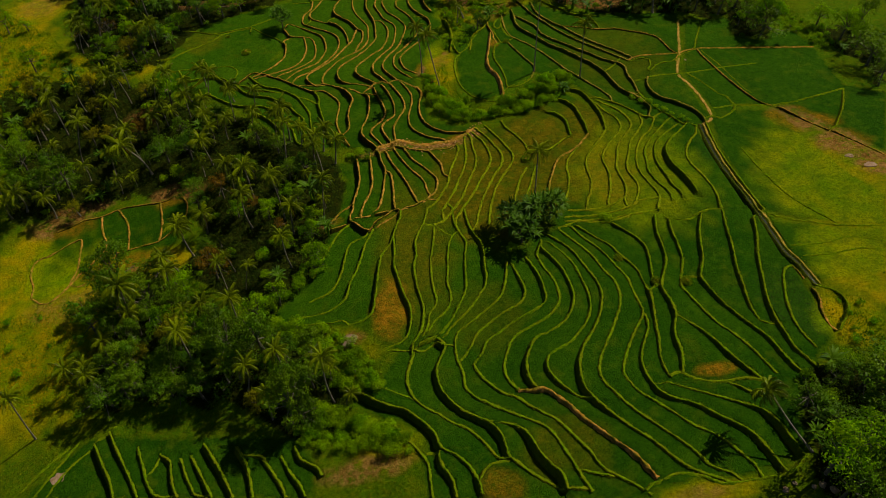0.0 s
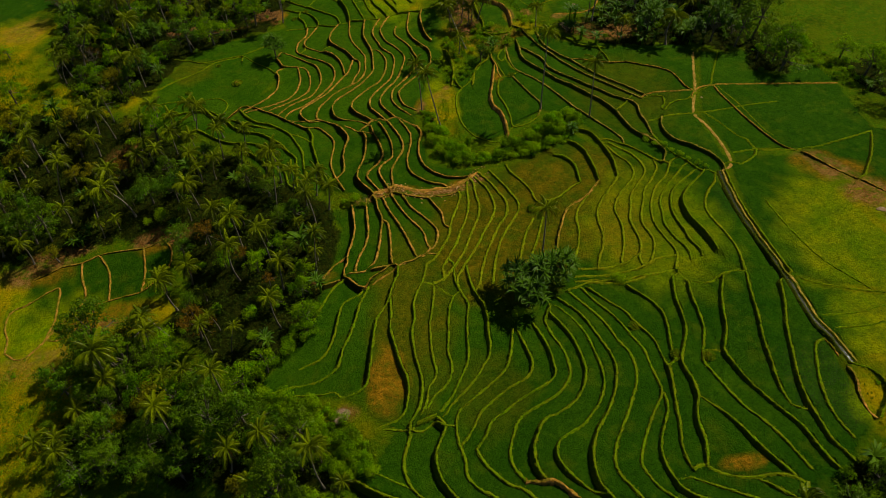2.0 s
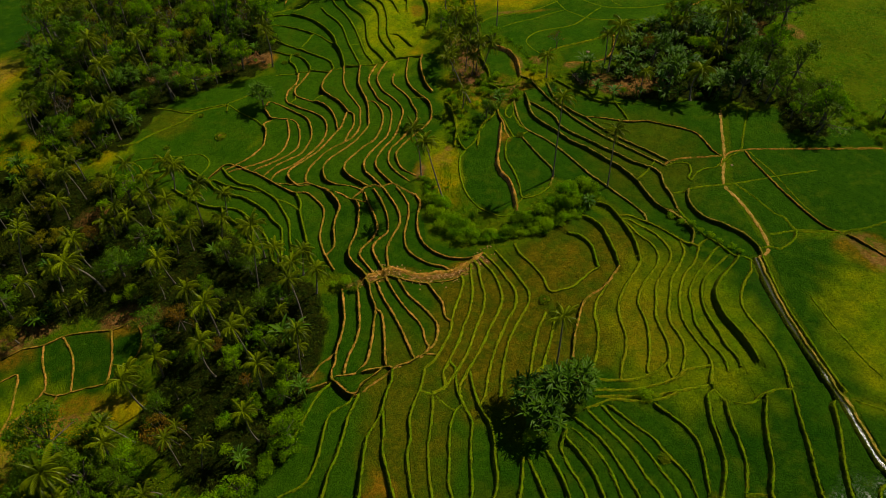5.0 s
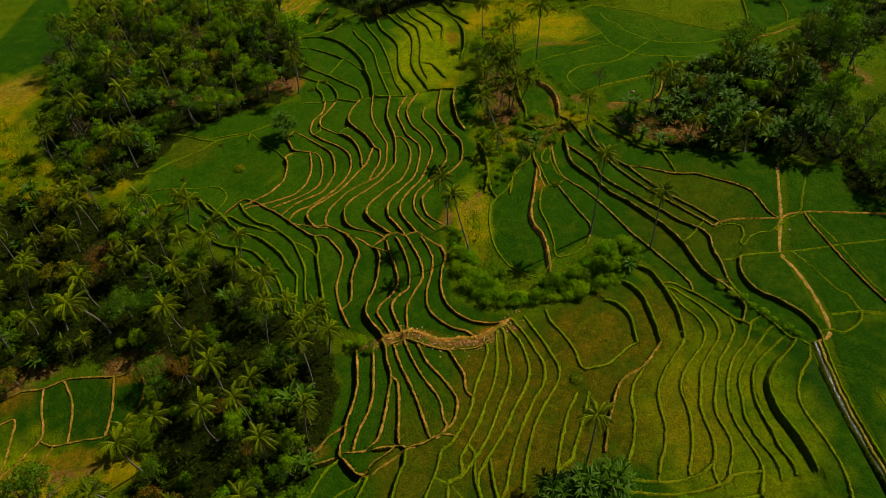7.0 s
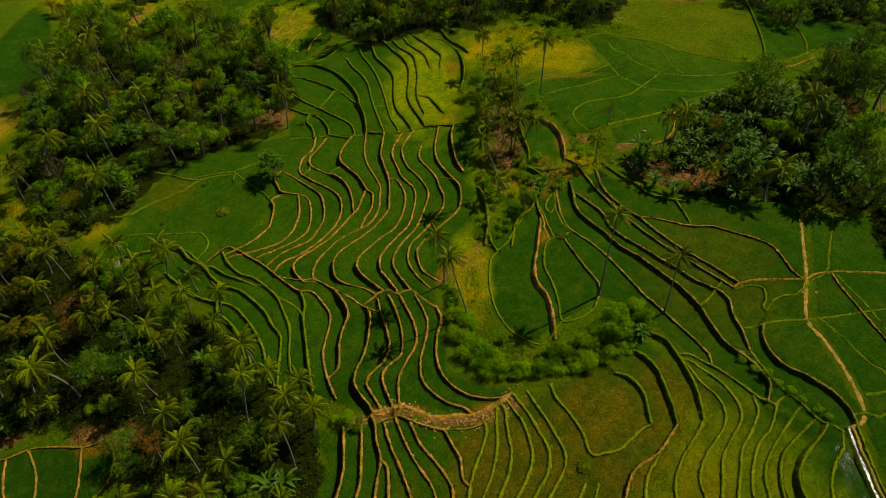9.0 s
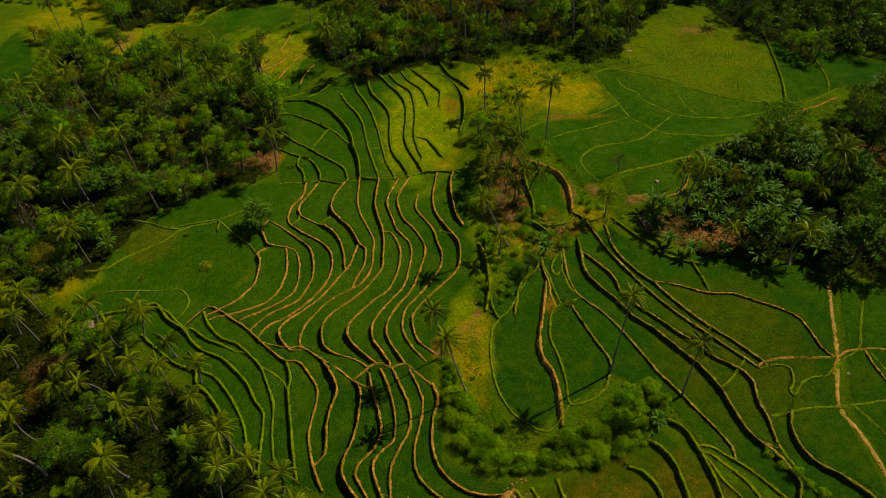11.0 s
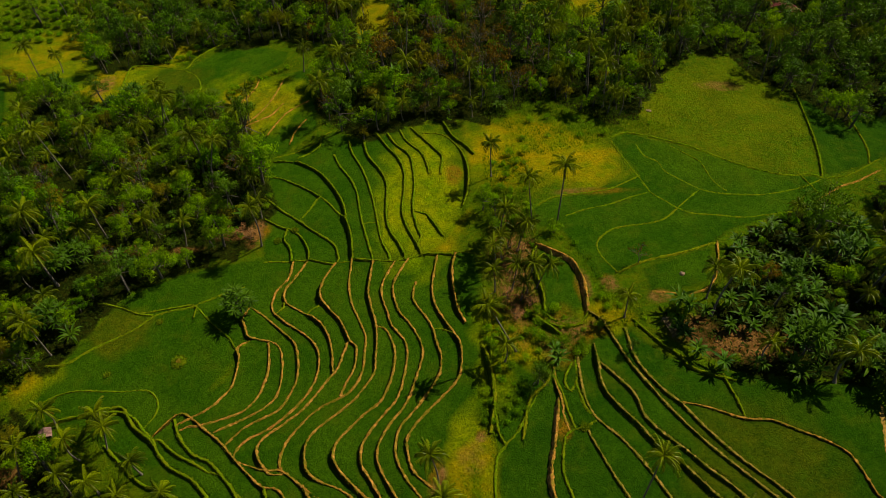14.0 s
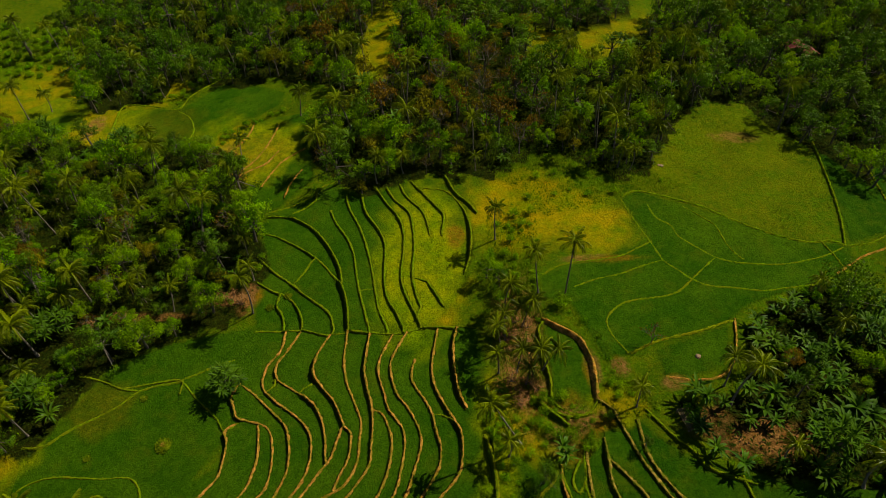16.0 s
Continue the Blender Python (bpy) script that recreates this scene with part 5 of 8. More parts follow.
grove("canopy", 3.4, {"palm": 2, "tree": 6, "light": 3, "banana": 1, "shrub": 3}, [(48.1, 249.6), (55.2, 266.1), (71.1, 278.9), (124.2, 274.1), (93.5, 209.8), (88.1, 224.4), (83.2, 230), (79.6, 241.2), (70.1, 243.4), (58.9, 234.2), (51.4, 239.8)])
grove("canopy", 2.1, {"tree": 5, "light": 1, "banana": 3, "shrub": 3}, [(52.6, 45), (56.8, 46.7), (61.8, 43.8), (66.2, 41.3), (55, 22.5), (46.4, 24), (47.9, 29), (48.6, 33.9), (49.6, 39.2)])
grove("canopy", 3.0, {"tree": 2, "light": 1, "banana": 2, "shrub": 2}, [(100.2, 138.8), (106.5, 136.5), (110.2, 126.9), (99.4, 108.5), (103.2, 122.9), (99.9, 126.2)])
grove("brush", 2.8, {"shrub": 1}, [(17.9, 190.3), (24.5, 190.7), (26, 178.8), (24.1, 164.7), (20, 161.6), (16.7, 168.9), (15.3, 182.6)])
grove("canopy", 3.35, {"palm": 2, "young": 4, "tree": 2, "light": 6, "golden": 3, "bare": 1, "banana": 2}, [(-92.8, 234), (-70.5, 237.7), (-51.8, 227.9), (-37, 219.8), (-28.2, 209.2), (-26, 192.2), (-30.6, 191.4), (-40.7, 189), (-49.6, 184.7), (-67.3, 178.9)])
grove("canopy", 3.35, {"young": 5, "palm": 2, "light": 2, "tree": 2, "shrub": 2}, [(-65.8, 154), (-57.1, 150.6), (-52.1, 146.5), (-48.5, 140.7), (-42.3, 135.6), (-31.7, 133.3), (-26.9, 128.3), (-27.1, 125.7), (-58, 129.5)])
grove("canopy", 2.8, {"shrub": 2, "tree": 3, "light": 1}, [(83.2, 149.8), (93.5, 153.8), (95.8, 151.1), (87.5, 133.9), (84.3, 134), (79.6, 136.3)])
grove("canopy", 3.1, {"banana": 4, "young": 2, "tree": 4, "light": 1, "shrub": 3, "palm": 1}, [(87, 186.2), (96.4, 196.7), (119.2, 207.7), (130.3, 209.1), (121.8, 193.5), (110.3, 189.6), (98, 182.1), (88.1, 157.2), (80.9, 145.2), (74.6, 145.1), (81.3, 165.4)])
grove("brush", 5.0, {"shrub": 1}, [(15.7, 241.5), (36.6, 227.7), (57.5, 211.3), (43.5, 207.8), (28.7, 202.7), (18.5, 218.1)])
grove("brush", 2.3, {"shrub": 1}, [(17.2, 204.6), (26.7, 204.8), (25.7, 184.1), (23.4, 180.3), (17, 188.4)])
grove("brush", 8.0, {"shrub": 1}, [(-80.5, 91.5), (-59.1, 90.3), (-51.8, 84.6), (-56.6, 75.8), (-58.1, 69), (-65.5, 65.3), (-74.8, 73.2)])
grove("brush", 4.5, {"shrub": 2, "light": 1}, [(-107.5, 193), (-89.4, 178.5), (-79.6, 163.6), (-86.6, 149.2), (-96.4, 154.8)])
grove("brush", 1.8, {"shrub": 1}, [(27.8, 180.2), (31.2, 180.6), (34.1, 173.9), (36.1, 169.4), (34.1, 168.3), (31.4, 175.2)])
grove("brush", 1.8, {"shrub": 1}, [(-50.9, 235.1), (-43.3, 235.9), (-44.8, 242.3), (-37.9, 247.6), (-28.2, 251.2), (-29.3, 248.8), (-37.4, 244.8), (-43.2, 238.3)])
grove("brush", 1.8, {"shrub": 1}, [(-72.9, 262.7), (-59.1, 260.5), (-55, 268.9), (-47.4, 271.2), (-54.9, 274.9), (-60.3, 264.7), (-72.9, 265.1)])
grove("brush", 1.7, {"shrub": 1}, [(17.3, 163.6), (29.7, 164.1), (29.8, 157.8), (25, 156), (19.3, 152.3), (16.8, 155.1)])
grove("brush", 1.9, {"shrub": 1}, [(14.7, 163.2), (19, 161.6), (21.1, 156.3), (18.4, 152.8), (22.8, 148.8), (20.1, 144.8), (16.1, 141.9), (13.9, 142.8), (15.9, 151.3)])
grove("brush", 2.0, {"shrub": 1}, [(36.3, 169.8), (36.8, 165.3), (41, 160.9), (38.1, 159), (34.5, 162.2), (33.5, 166.6)])
grove("brush", 2.2, {"shrub": 1}, [(10.4, 156), (14.9, 154.7), (16.4, 148.2), (15.2, 143), (13.5, 144.3), (13, 150.9)])
grove("brush", 1.35, {"shrub": 5, "light": 1}, [(-26.4, 74.3), (-19.8, 79.3), (-14.2, 89.8), (-12.3, 90.4), (-14.7, 82.3), (-21.1, 74.7), (-25, 70.3)])
grove("brush", 2.4, {"shrub": 1}, [(62, 60), (66.5, 54.5), (67.4, 52.2), (65.3, 48.4), (59, 49.5), (63.3, 54.6)])
grove("brush", 2.2, {"shrub": 1}, [(96.9, 150.1), (101.7, 133.6), (100.6, 126.3), (95.8, 129.6), (92.2, 142.5)])
grove("brush", 3.4, {"shrub": 1}, [(-91.3, 170.1), (-58.6, 163.4), (-62.2, 154.9), (-87.3, 157.3)])
grove("brush", 2.4, {"shrub": 2, "banana": 1}, [(25.2, 158.2), (29, 158.9), (36.7, 160.9), (40.1, 159.5), (34.7, 159.8), (25.6, 153.5)])

grove("canopy", 3.0, {"palm": 3, "young": 3, "tree": 3, "light": 5, "golden": 1, "banana": 2, "shrub": 2}, [(31.0, 262.0), (45.4, 258.8), (57.0, 265.7), (71.1, 276.7), (82.8, 270.7), (78.1, 250.8), (62.5, 236.4), (56.0, 225.3), (50.7, 217.2), (42.4, 215.4), (34.1, 221.1), (29.2, 230.0)])
CLEARINGS.append(np.array([(-5.7, 299.3), (-11.4, 291.4), (-14.2, 276.1), (-13.0, 259.3), (-4.6, 256.6), (-5.2, 279.6), (-1.1, 297.7)]))
CLEARINGS.append(np.array([(31.6, 273.9), (47.6, 271.0), (58.5, 278.6), (74.2, 293.8), (69.2, 293.3), (56.0, 281.7), (48.8, 278.8), (32.7, 277.7)]))

sown = np.zeros((NX, NY), bool)
for points in FIELDS:
    sown |= inside(points, CORE_X[:, None], CORE_Y[None, :])
for kind, gap, mix, points in GROVES:
    if kind == "canopy":
        sown &= ~inside(points, CORE_X[:, None], CORE_Y[None, :])

# plots: rice ground that one can cross without stepping over a bank
plot = np.full((NX, NY), -1)
sizes = []
go_x, go_y = (free_x > 0) & ~ridge_x, (free_y > 0) & ~ridge_y
todo = np.argwhere(sown)
for si, sj in todo:
    if plot[si, sj] >= 0:
        continue
    n, stack, size = len(sizes), [(si, sj)], 0
    plot[si, sj] = n
    while stack:
        i, j = stack.pop()
        size += 1
        for k, l, ok in ((i + 1, j, i < NX - 1 and go_x[i, j]), (i - 1, j, i > 0 and go_x[i - 1, j]), (i, j + 1, j < NY - 1 and go_y[i, j]), (i, j - 1, j > 0 and go_y[i, j - 1])):
            if ok and sown[k, l] and plot[k, l] < 0:
                plot[k, l] = n
                stack.append((k, l))
    sizes.append(size)


# ---- what covers the ground ----
COVERS = {"wet": [], "young": [], "olive": [], "bright": [], "dry": [], "litter_shade": []}


def cover(kind, x, y, rx, ry, much=1.0):
    COVERS[kind].append((x, y, rx, ry, much))


cover("wet", 57.0, 57.5, 5.2, 7.0, 1)
cover("dry", 25.5, 142.1, 1.1, 1.6, 0.9)
cover("dry", 32.4, 159.4, 2.1, 1.5, 0.8)
cover("dry", 20.8, 171.5, 2.6, 6.6, 1)
cover("dry", 31.9, 167.9, 1.1, 3.5, 0.8)
cover("dry", 14.1, 142.6, 0.8, 1.0, 0.9)
cover("dry", 43.8, 165.2, 2.1, 1.3, 0.7)
cover("dry", 25.7, 156.9, 2.5, 1.5, 0.6)
cover("bright", 34.4, 161.4, 4.2, 3.2, 0.7)
cover("bright", 17.4, 163, 3.5, 6.5, 0.6)
cover("bright", 35.9, 31.6, 5.7, 1.6, 0.8)
cover("dry", 35.2, 31.6, 3.2, 0.9, 0.5)
cover("wet", 59.0, 96.5, 2.0, 4.5, 1)
cover("olive", 50.9, 131.8, 10.4, 13.8, 0.35)
cover("bright", 19.9, 159.6, 5.5, 6.3, 0.8)
cover("dry", 27.6, 158.3, 3.2, 5, 0.7)
cover("bright", 16.7, 153, 2.7, 7.2, 0.7)
cover("olive", 2.4, 81.7, 6.5, 16.7, 0.65)
cover("bright", -10.2, 63.2, 6.2, 4.9, 0.3)
cover("bright", -3.3, 45.7, 4.9, 3.4, 0.6)
cover("olive", 18.2, 94.9, 11.4, 15, 1)
cover("olive", 32.5, 96.8, 11.3, 10.2, 0.9)
cover("olive", 12.9, 64.4, 5.2, 6.8, 0.3)
cover("dry", -2.1, 69.5, 2.9, 6.1, 1)
cover("dry", 42.6, 48.2, 2.7, 1.1, 1)
cover("dry", 11.3, 37.2, 2.9, 2.3, 0.6)
cover("dry", -6.6, 43.2, 6.1, 1.8, 0.8)
cover("olive", 20.1, 40.7, 5.7, 4.1, 0.5)
cover("bright", 44.8, 91.8, 10.7, 15.5, 0.55)
cover("olive", 15.9, 101.2, 8.1, 9, 1)
cover("olive", 29.5, 108.8, 5.1, 4.9, 1)
cover("olive", 33.5, 95.7, 5.3, 8.7, 0.9)
cover("olive", 40.7, 113.1, 3.4, 4.6, 0.9)
cover("bright", 45.8, 98.2, 8.2, 10, 0.4)
cover("bright", 4.9, 195, 8.2, 19.4, 1)
cover("bright", 0.1, 191, 2.7, 13, 1)
cover("dry", 11.3, 199.9, 1.7, 3.0, 0.9)
cover("bright", 36.3, 201, 7.1, 8.6, 0.9)
cover("bright", 24.6, 205.5, 11.1, 10.9, 1)
cover("dry", 36.9, 191.4, 7.2, 0.9, 0.7)
cover("bright", -35.4, 233.9, 11.9, 11.9, 1)
cover("dry", -35.2, 232.7, 9, 7.6, 0.4)
cover("bright", 65.9, 216, 17.7, 22.3, 0.12)
cover("bright", -76.4, 252.6, 9, 14.1, 0.7)
cover("dry", -78.2, 249.7, 2.2, 4.9, 0.8)
cover("bright", -71.1, 82.2, 16.5, 11.7, 1)
cover("bright", -78.3, 91.3, 7.4, 9.3, 1)
cover("bright", -79.3, 102.9, 6.3, 9.1, 1)
cover("dry", -58.9, 98.7, 7.1, 2.3, 0.9)
cover("bright", -62.7, 99.5, 7.9, 3.2, 1)
cover("dry", -72.9, 112.7, 6.8, 2.8, 0.9)
cover("bright", -74, 160.8, 12.4, 9, 0.8)
cover("dry", -59.2, 141.6, 3.9, 2.9, 0.7)
cover("bright", 75.5, 82.8, 11.5, 17.1, 0.7)
cover("bright", 69.3, 63.9, 6.2, 9.3, 0.8)
cover("dry", 39.9, 92.4, 4.3, 7.5, 0.35)
cover("olive", 32.5, 102.5, 15.7, 13.7, 0.9)
cover("bright", -68.1, 84, 19.5, 20.2, 1)
cover("dry", -67.0, 91.0, 8.0, 3.6, 0.4)
cover("bright", -66.0, 88.0, 12.0, 9.0, 1)
cover("bright", -95.2, 165.8, 10.1, 16.2, 1)
cover("bright", -99.4, 186.5, 8.6, 13.5, 0.8)
cover("bright", -96.3, 191.7, 9, 6.8, 1)
cover("dry", 90.1, 175.3, 3.1, 3.8, 0.8)
cover("dry", 98.2, 172.8, 1.8, 3.8, 0.7)
cover("dry", -69.1, 117, 6.7, 1.4, 0.9)
cover("dry", -54.9, 98.9, 8.2, 2.7, 0.8)
cover("dry", -70.1, 113.4, 3.4, 1.4, 0.9)
cover("bright", -54.1, 96.8, 13.1, 4.4, 1)
cover("dry", -95.7, 193.8, 6.1, 5.9, 0.4)
cover("dry", 80.7, 101.3, 5.2, 3.2, 0.9)
cover("dry", 83.5, 94, 4.9, 3.6, 0.9)
cover("dry", 85.7, 86.8, 3.7, 4, 0.9)
cover("dry", 77.8, 104.8, 4.2, 2, 0.7)
cover("bright", 62.9, 53.4, 4.4, 4.6, 0.9)
cover("dry", -8.3, 65.3, 2.1, 1.3, 1)
cover("dry", 7.9, 136.6, 1.1, 2.6, 1)
cover("dry", 15, 110.9, 3.5, 1.1, 1)
cover("dry", -0.9, 111.2, 5.4, 1.3, 1)
cover("dry", 9.7, 109.3, 5.2, 0.9, 1)
cover("dry", 12.6, 139.4, 1.8, 2.5, 0.35)
cover("bright", 12.6, 136.4, 3.4, 10.4, 0.85)
cover("dry", 21.1, 174.2, 4, 14.1, 0.8)
cover("dry", -30.6, 189.2, 4.2, 1.2, 1)
cover("dry", -46, 186.2, 9.0, 0.9, 0.8)
cover("dry", 30.9, 159.2, 2.8, 1.7, 0.9)
cover("dry", 54.5, 155.2, 6.2, 3.1, 1)
cover("dry", 47.2, 158.1, 3.6, 2.5, 0.6)
cover("dry", 36.2, 168.1, 1.4, 1.7, 0.8)
cover("dry", -26.8, 189.2, 2.2, 3.2, 1)
cover("dry", -12.2, 93.8, 2.2, 1.1, 0.6)
cover("dry", -47.2, 115.3, 6.2, 2.9, 0.9)
cover("dry", 72.3, 228.8, 5.1, 2, 0.5)
cover("olive", -60.5, 248.9, 9.4, 9.4, 0.4)
cover("olive", -47.8, 167.5, 5.9, 5, 0.5)
cover("bright", -60.4, 160, 5.7, 4.8, 0.8)
cover("young", -28, 180, 58, 58, 0.8)
cover("young", 60, 160, 60, 50, 0.2)
cover("young", -60, 250, 34, 26, 0.9)
cover("young", 55, 188, 36, 22, 0.8)
cover("bright", -72, 266, 12, 8, 0.8)
cover("bright", -44, 240, 8, 10, 0.6)
cover("bright", -98, 268, 16, 16, 0.7)
cover("bright", -7, 278, 7, 24, 0.7)
cover("bright", 50, 277, 22, 12, 0.6)
cover("young", -6, 82, 26, 34, 0.5)


def cover_at(kind, x, y):
    x, y = np.asarray(x, float), np.asarray(y, float)
    wobble = 0.35 * np.sin(0.9 * x + 1.7 * np.sin(0.31 * y)) * np.sin(0.8 * y + 1.3 * np.sin(0.37 * x))
    out = np.zeros(np.broadcast(x, y).shape)
    # every canopy grove gets the floor colour that holds its shade
    if kind == "litter_shade":
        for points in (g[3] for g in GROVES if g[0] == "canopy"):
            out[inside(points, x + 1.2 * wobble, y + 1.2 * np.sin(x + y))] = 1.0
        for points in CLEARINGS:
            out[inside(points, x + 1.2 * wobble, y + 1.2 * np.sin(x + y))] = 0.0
    for cx, cy, rx, ry, much in COVERS[kind]:
        d = np.hypot((x - cx) / rx, (y - cy) / ry) + 0.45 * wobble
        out = np.maximum(out, much * np.clip((1.25 - d) / 0.5, 0, 1))
    return out


def paint(ob, x, y, kinds=("wet", "young", "olive", "bright", "dry", "litter_shade")):
    for kind in kinds:
        if COVERS[kind] or kind == "litter_shade":
            a = ob.data.attributes.new(kind, "FLOAT", "POINT")
            a.data.foreach_set("value", cover_at(kind, x, y).astype(np.float32).ravel())


# ---- ground: one sheet to the horizon, fine where it is terraced ----
far = np.array([1.5, 4, 8, 14, 22, 32, 46, 65, 95, 140, 220, 400, 800, 1600, 3000])
ALL_X = np.concatenate([CORE_X[0] - far[::-1], CORE_X, CORE_X[-1] + far])
ALL_Y = np.concatenate([CORE_Y[0] - far[::-1], CORE_Y, CORE_Y[-1] + far])
gx, gy = np.meshgrid(ALL_X, ALL_Y, indexing="ij")
gz = height(gx, gy) - np.clip((np.hypot(gx, gy - 150) - 700) / 2300, 0, 1) * 60
idx = np.arange(gx.size).reshape(gx.shape)
quads = np.stack([idx[:-1, :-1], idx[1:, :-1], idx[1:, 1:], idx[:-1, 1:]], -1).reshape(-1, 4)


def sheet(name, x, y, z, quads, mat):
    data = bpy.data.meshes.new(name)
    data.vertices.add(len(x))
    data.vertices.foreach_set("co", np.column_stack([x, y, z]).astype(np.float32).ravel())
    data.loops.add(quads.size)
    data.loops.foreach_set("vertex_index", quads.astype(np.int32).ravel())
    data.polygons.add(len(quads))
    data.polygons.foreach_set("loop_start", np.arange(0, quads.size, 4, dtype=np.int32))
    data.polygons.foreach_set("loop_total", np.full(len(quads), 4, dtype=np.int32))
    data.polygons.foreach_set("use_smooth", np.ones(len(quads), dtype=bool))
    data.materials.append(mat)
    data.update(calc_edges=True)
    data.validate()
    ob = new(name, data)
    paint(ob, x, y)
    return ob


soft_sown = sown.astype(float)
for _ in range(2):
    soft_sown[1:-1, 1:-1] = (soft_sown[1:-1, 1:-1] * 2 + soft_sown[:-2, 1:-1] + soft_sown[2:, 1:-1] + soft_sown[1:-1, :-2] + soft_sown[1:-1, 2:]) / 6
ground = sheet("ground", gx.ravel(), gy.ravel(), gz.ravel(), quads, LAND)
a = ground.data.attributes.new("sown", "FLOAT", "POINT")
whole = np.zeros(gx.shape, np.float32)
whole[len(far):len(far) + NX, len(far):len(far) + NY] = soft_sown
a.data.foreach_set("value", whole.ravel())
tagged(ground, "grassy hillside cut into rice terraces, with bare orange earth", "ground", kind="structure")

# ---- rice plots, one mesh each ----
full = (plot[:-1, :-1] == plot[1:, :-1]) & (plot[:-1, :-1] == plot[1:, 1:]) & (plot[:-1, :-1] == plot[:-1, 1:]) & (plot[:-1, :-1] >= 0)
full &= go_x[:, :-1] & go_x[:, 1:] & go_y[:-1, :] & go_y[1:, :]
piece, count = np.full(full.shape, -1), 0
for si, sj in np.argwhere(full):
    if piece[si, sj] >= 0:
        continue
    piece[si, sj], stack = count, [(si, sj)]
    while stack:
        i, j = stack.pop()
        for k, l in ((i + 1, j), (i - 1, j), (i, j + 1), (i, j - 1)):
            if 0 <= k < full.shape[0] and 0 <= l < full.shape[1] and full[k, l] and piece[k, l] < 0 and plot[k, l] == plot[i, j]:
                piece[k, l] = count
                stack.append((k, l))
    count += 1
cells = np.argwhere(full)
owner = piece[cells[:, 0], cells[:, 1]]
order = np.argsort(owner, kind="stable")
cells, owner = cells[order], owner[order]
sizes = [0] * count
starts = np.searchsorted(owner, np.arange(len(sizes) + 1))
rice_count = 0
for n, size in enumerate(sizes):
    c = cells[starts[n]:starts[n + 1]]
    if len(c) < 12:
        continue
    corners = np.stack([c, c + (1, 0), c + (1, 1), c + (0, 1)], 1)
    flat = corners[..., 0] * NY + corners[..., 1]
    keys, inv = np.unique(flat, return_inverse=True)
    i, j = keys // NY, keys % NY
    x, y = CORE_X[i], CORE_Y[j]
    z = level[i, j] + 0.045 + 0.02 * np.sin(2.1 * x + 3 * np.sin(0.7 * y))
    ob = sheet("rice_plot", x, y, z, inv.reshape(-1, 4), RICE)
    mid = (x.mean(), y.mean())
    ripe, light, bare = (float(cover_at(k, x, y).mean()) for k in ("olive", "bright", "dry"))
    word = "straw-coloured patchy" if bare > 0.3 else "bright yellow-green" if light > 0.4 else "olive ripening" if ripe > 0.4 else "deep green"
    tagged(ob, f"{word} rice standing in a levelled terrace plot", "rice plot", "terraced rice plots")
    rice_count += 1

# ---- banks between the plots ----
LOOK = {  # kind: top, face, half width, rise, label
    "grass": (GRASS_BANK, GRASS_FACE_SHADE, 0.105, 0.11, "low grassy bank edging a rice terrace"),
    "tall": (GRASS_BANK, GRASS_FACE_SHADE, 0.125, 0.13, "tall grassy terrace bank with a dark steep face"),
    "earth": (EARTH_BANK, EARTH_FACE_SHADE, 0.115, 0.14, "orange earth bank with grass along a rice terrace"),
    "lined": (LINED_BANK, FACE_SHADE, 0.14, 0.16, "tall terrace bank with a pale earth rim and dark face"),
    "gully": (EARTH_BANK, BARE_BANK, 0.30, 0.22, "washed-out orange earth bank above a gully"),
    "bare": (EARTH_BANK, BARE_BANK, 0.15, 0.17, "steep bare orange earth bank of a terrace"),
    "rim": (GRASS_BANK, GRASS_FACE_SHADE, 0.09, 0.10, "faint grassy rim between two fields"),
    "broad": (STRAW_BANK, GRASS_FACE_SHADE, 0.14, 0.13, "broad bank of yellowing grass along a rice terrace"),
    "furrow": (EARTH_BANK, EARTH_FACE_SHADE, 0.10, 0.10, "thin orange earth ridge between valley plots"),
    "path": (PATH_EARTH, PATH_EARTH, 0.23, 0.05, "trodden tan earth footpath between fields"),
    "canal": (LINED_BANK, FACE_SHADE, 0.5, 0.16, "earth edge of a narrow irrigation canal"),
}
tuft_spots = []


def ripple(x, y, f, seed):
    return np.sin(f * x + seed + 2 * np.sin(0.63 * f * y + seed)) * np.sin(0.91 * f * y + 1.7 * seed + 1.5 * np.sin(0.57 * f * x))


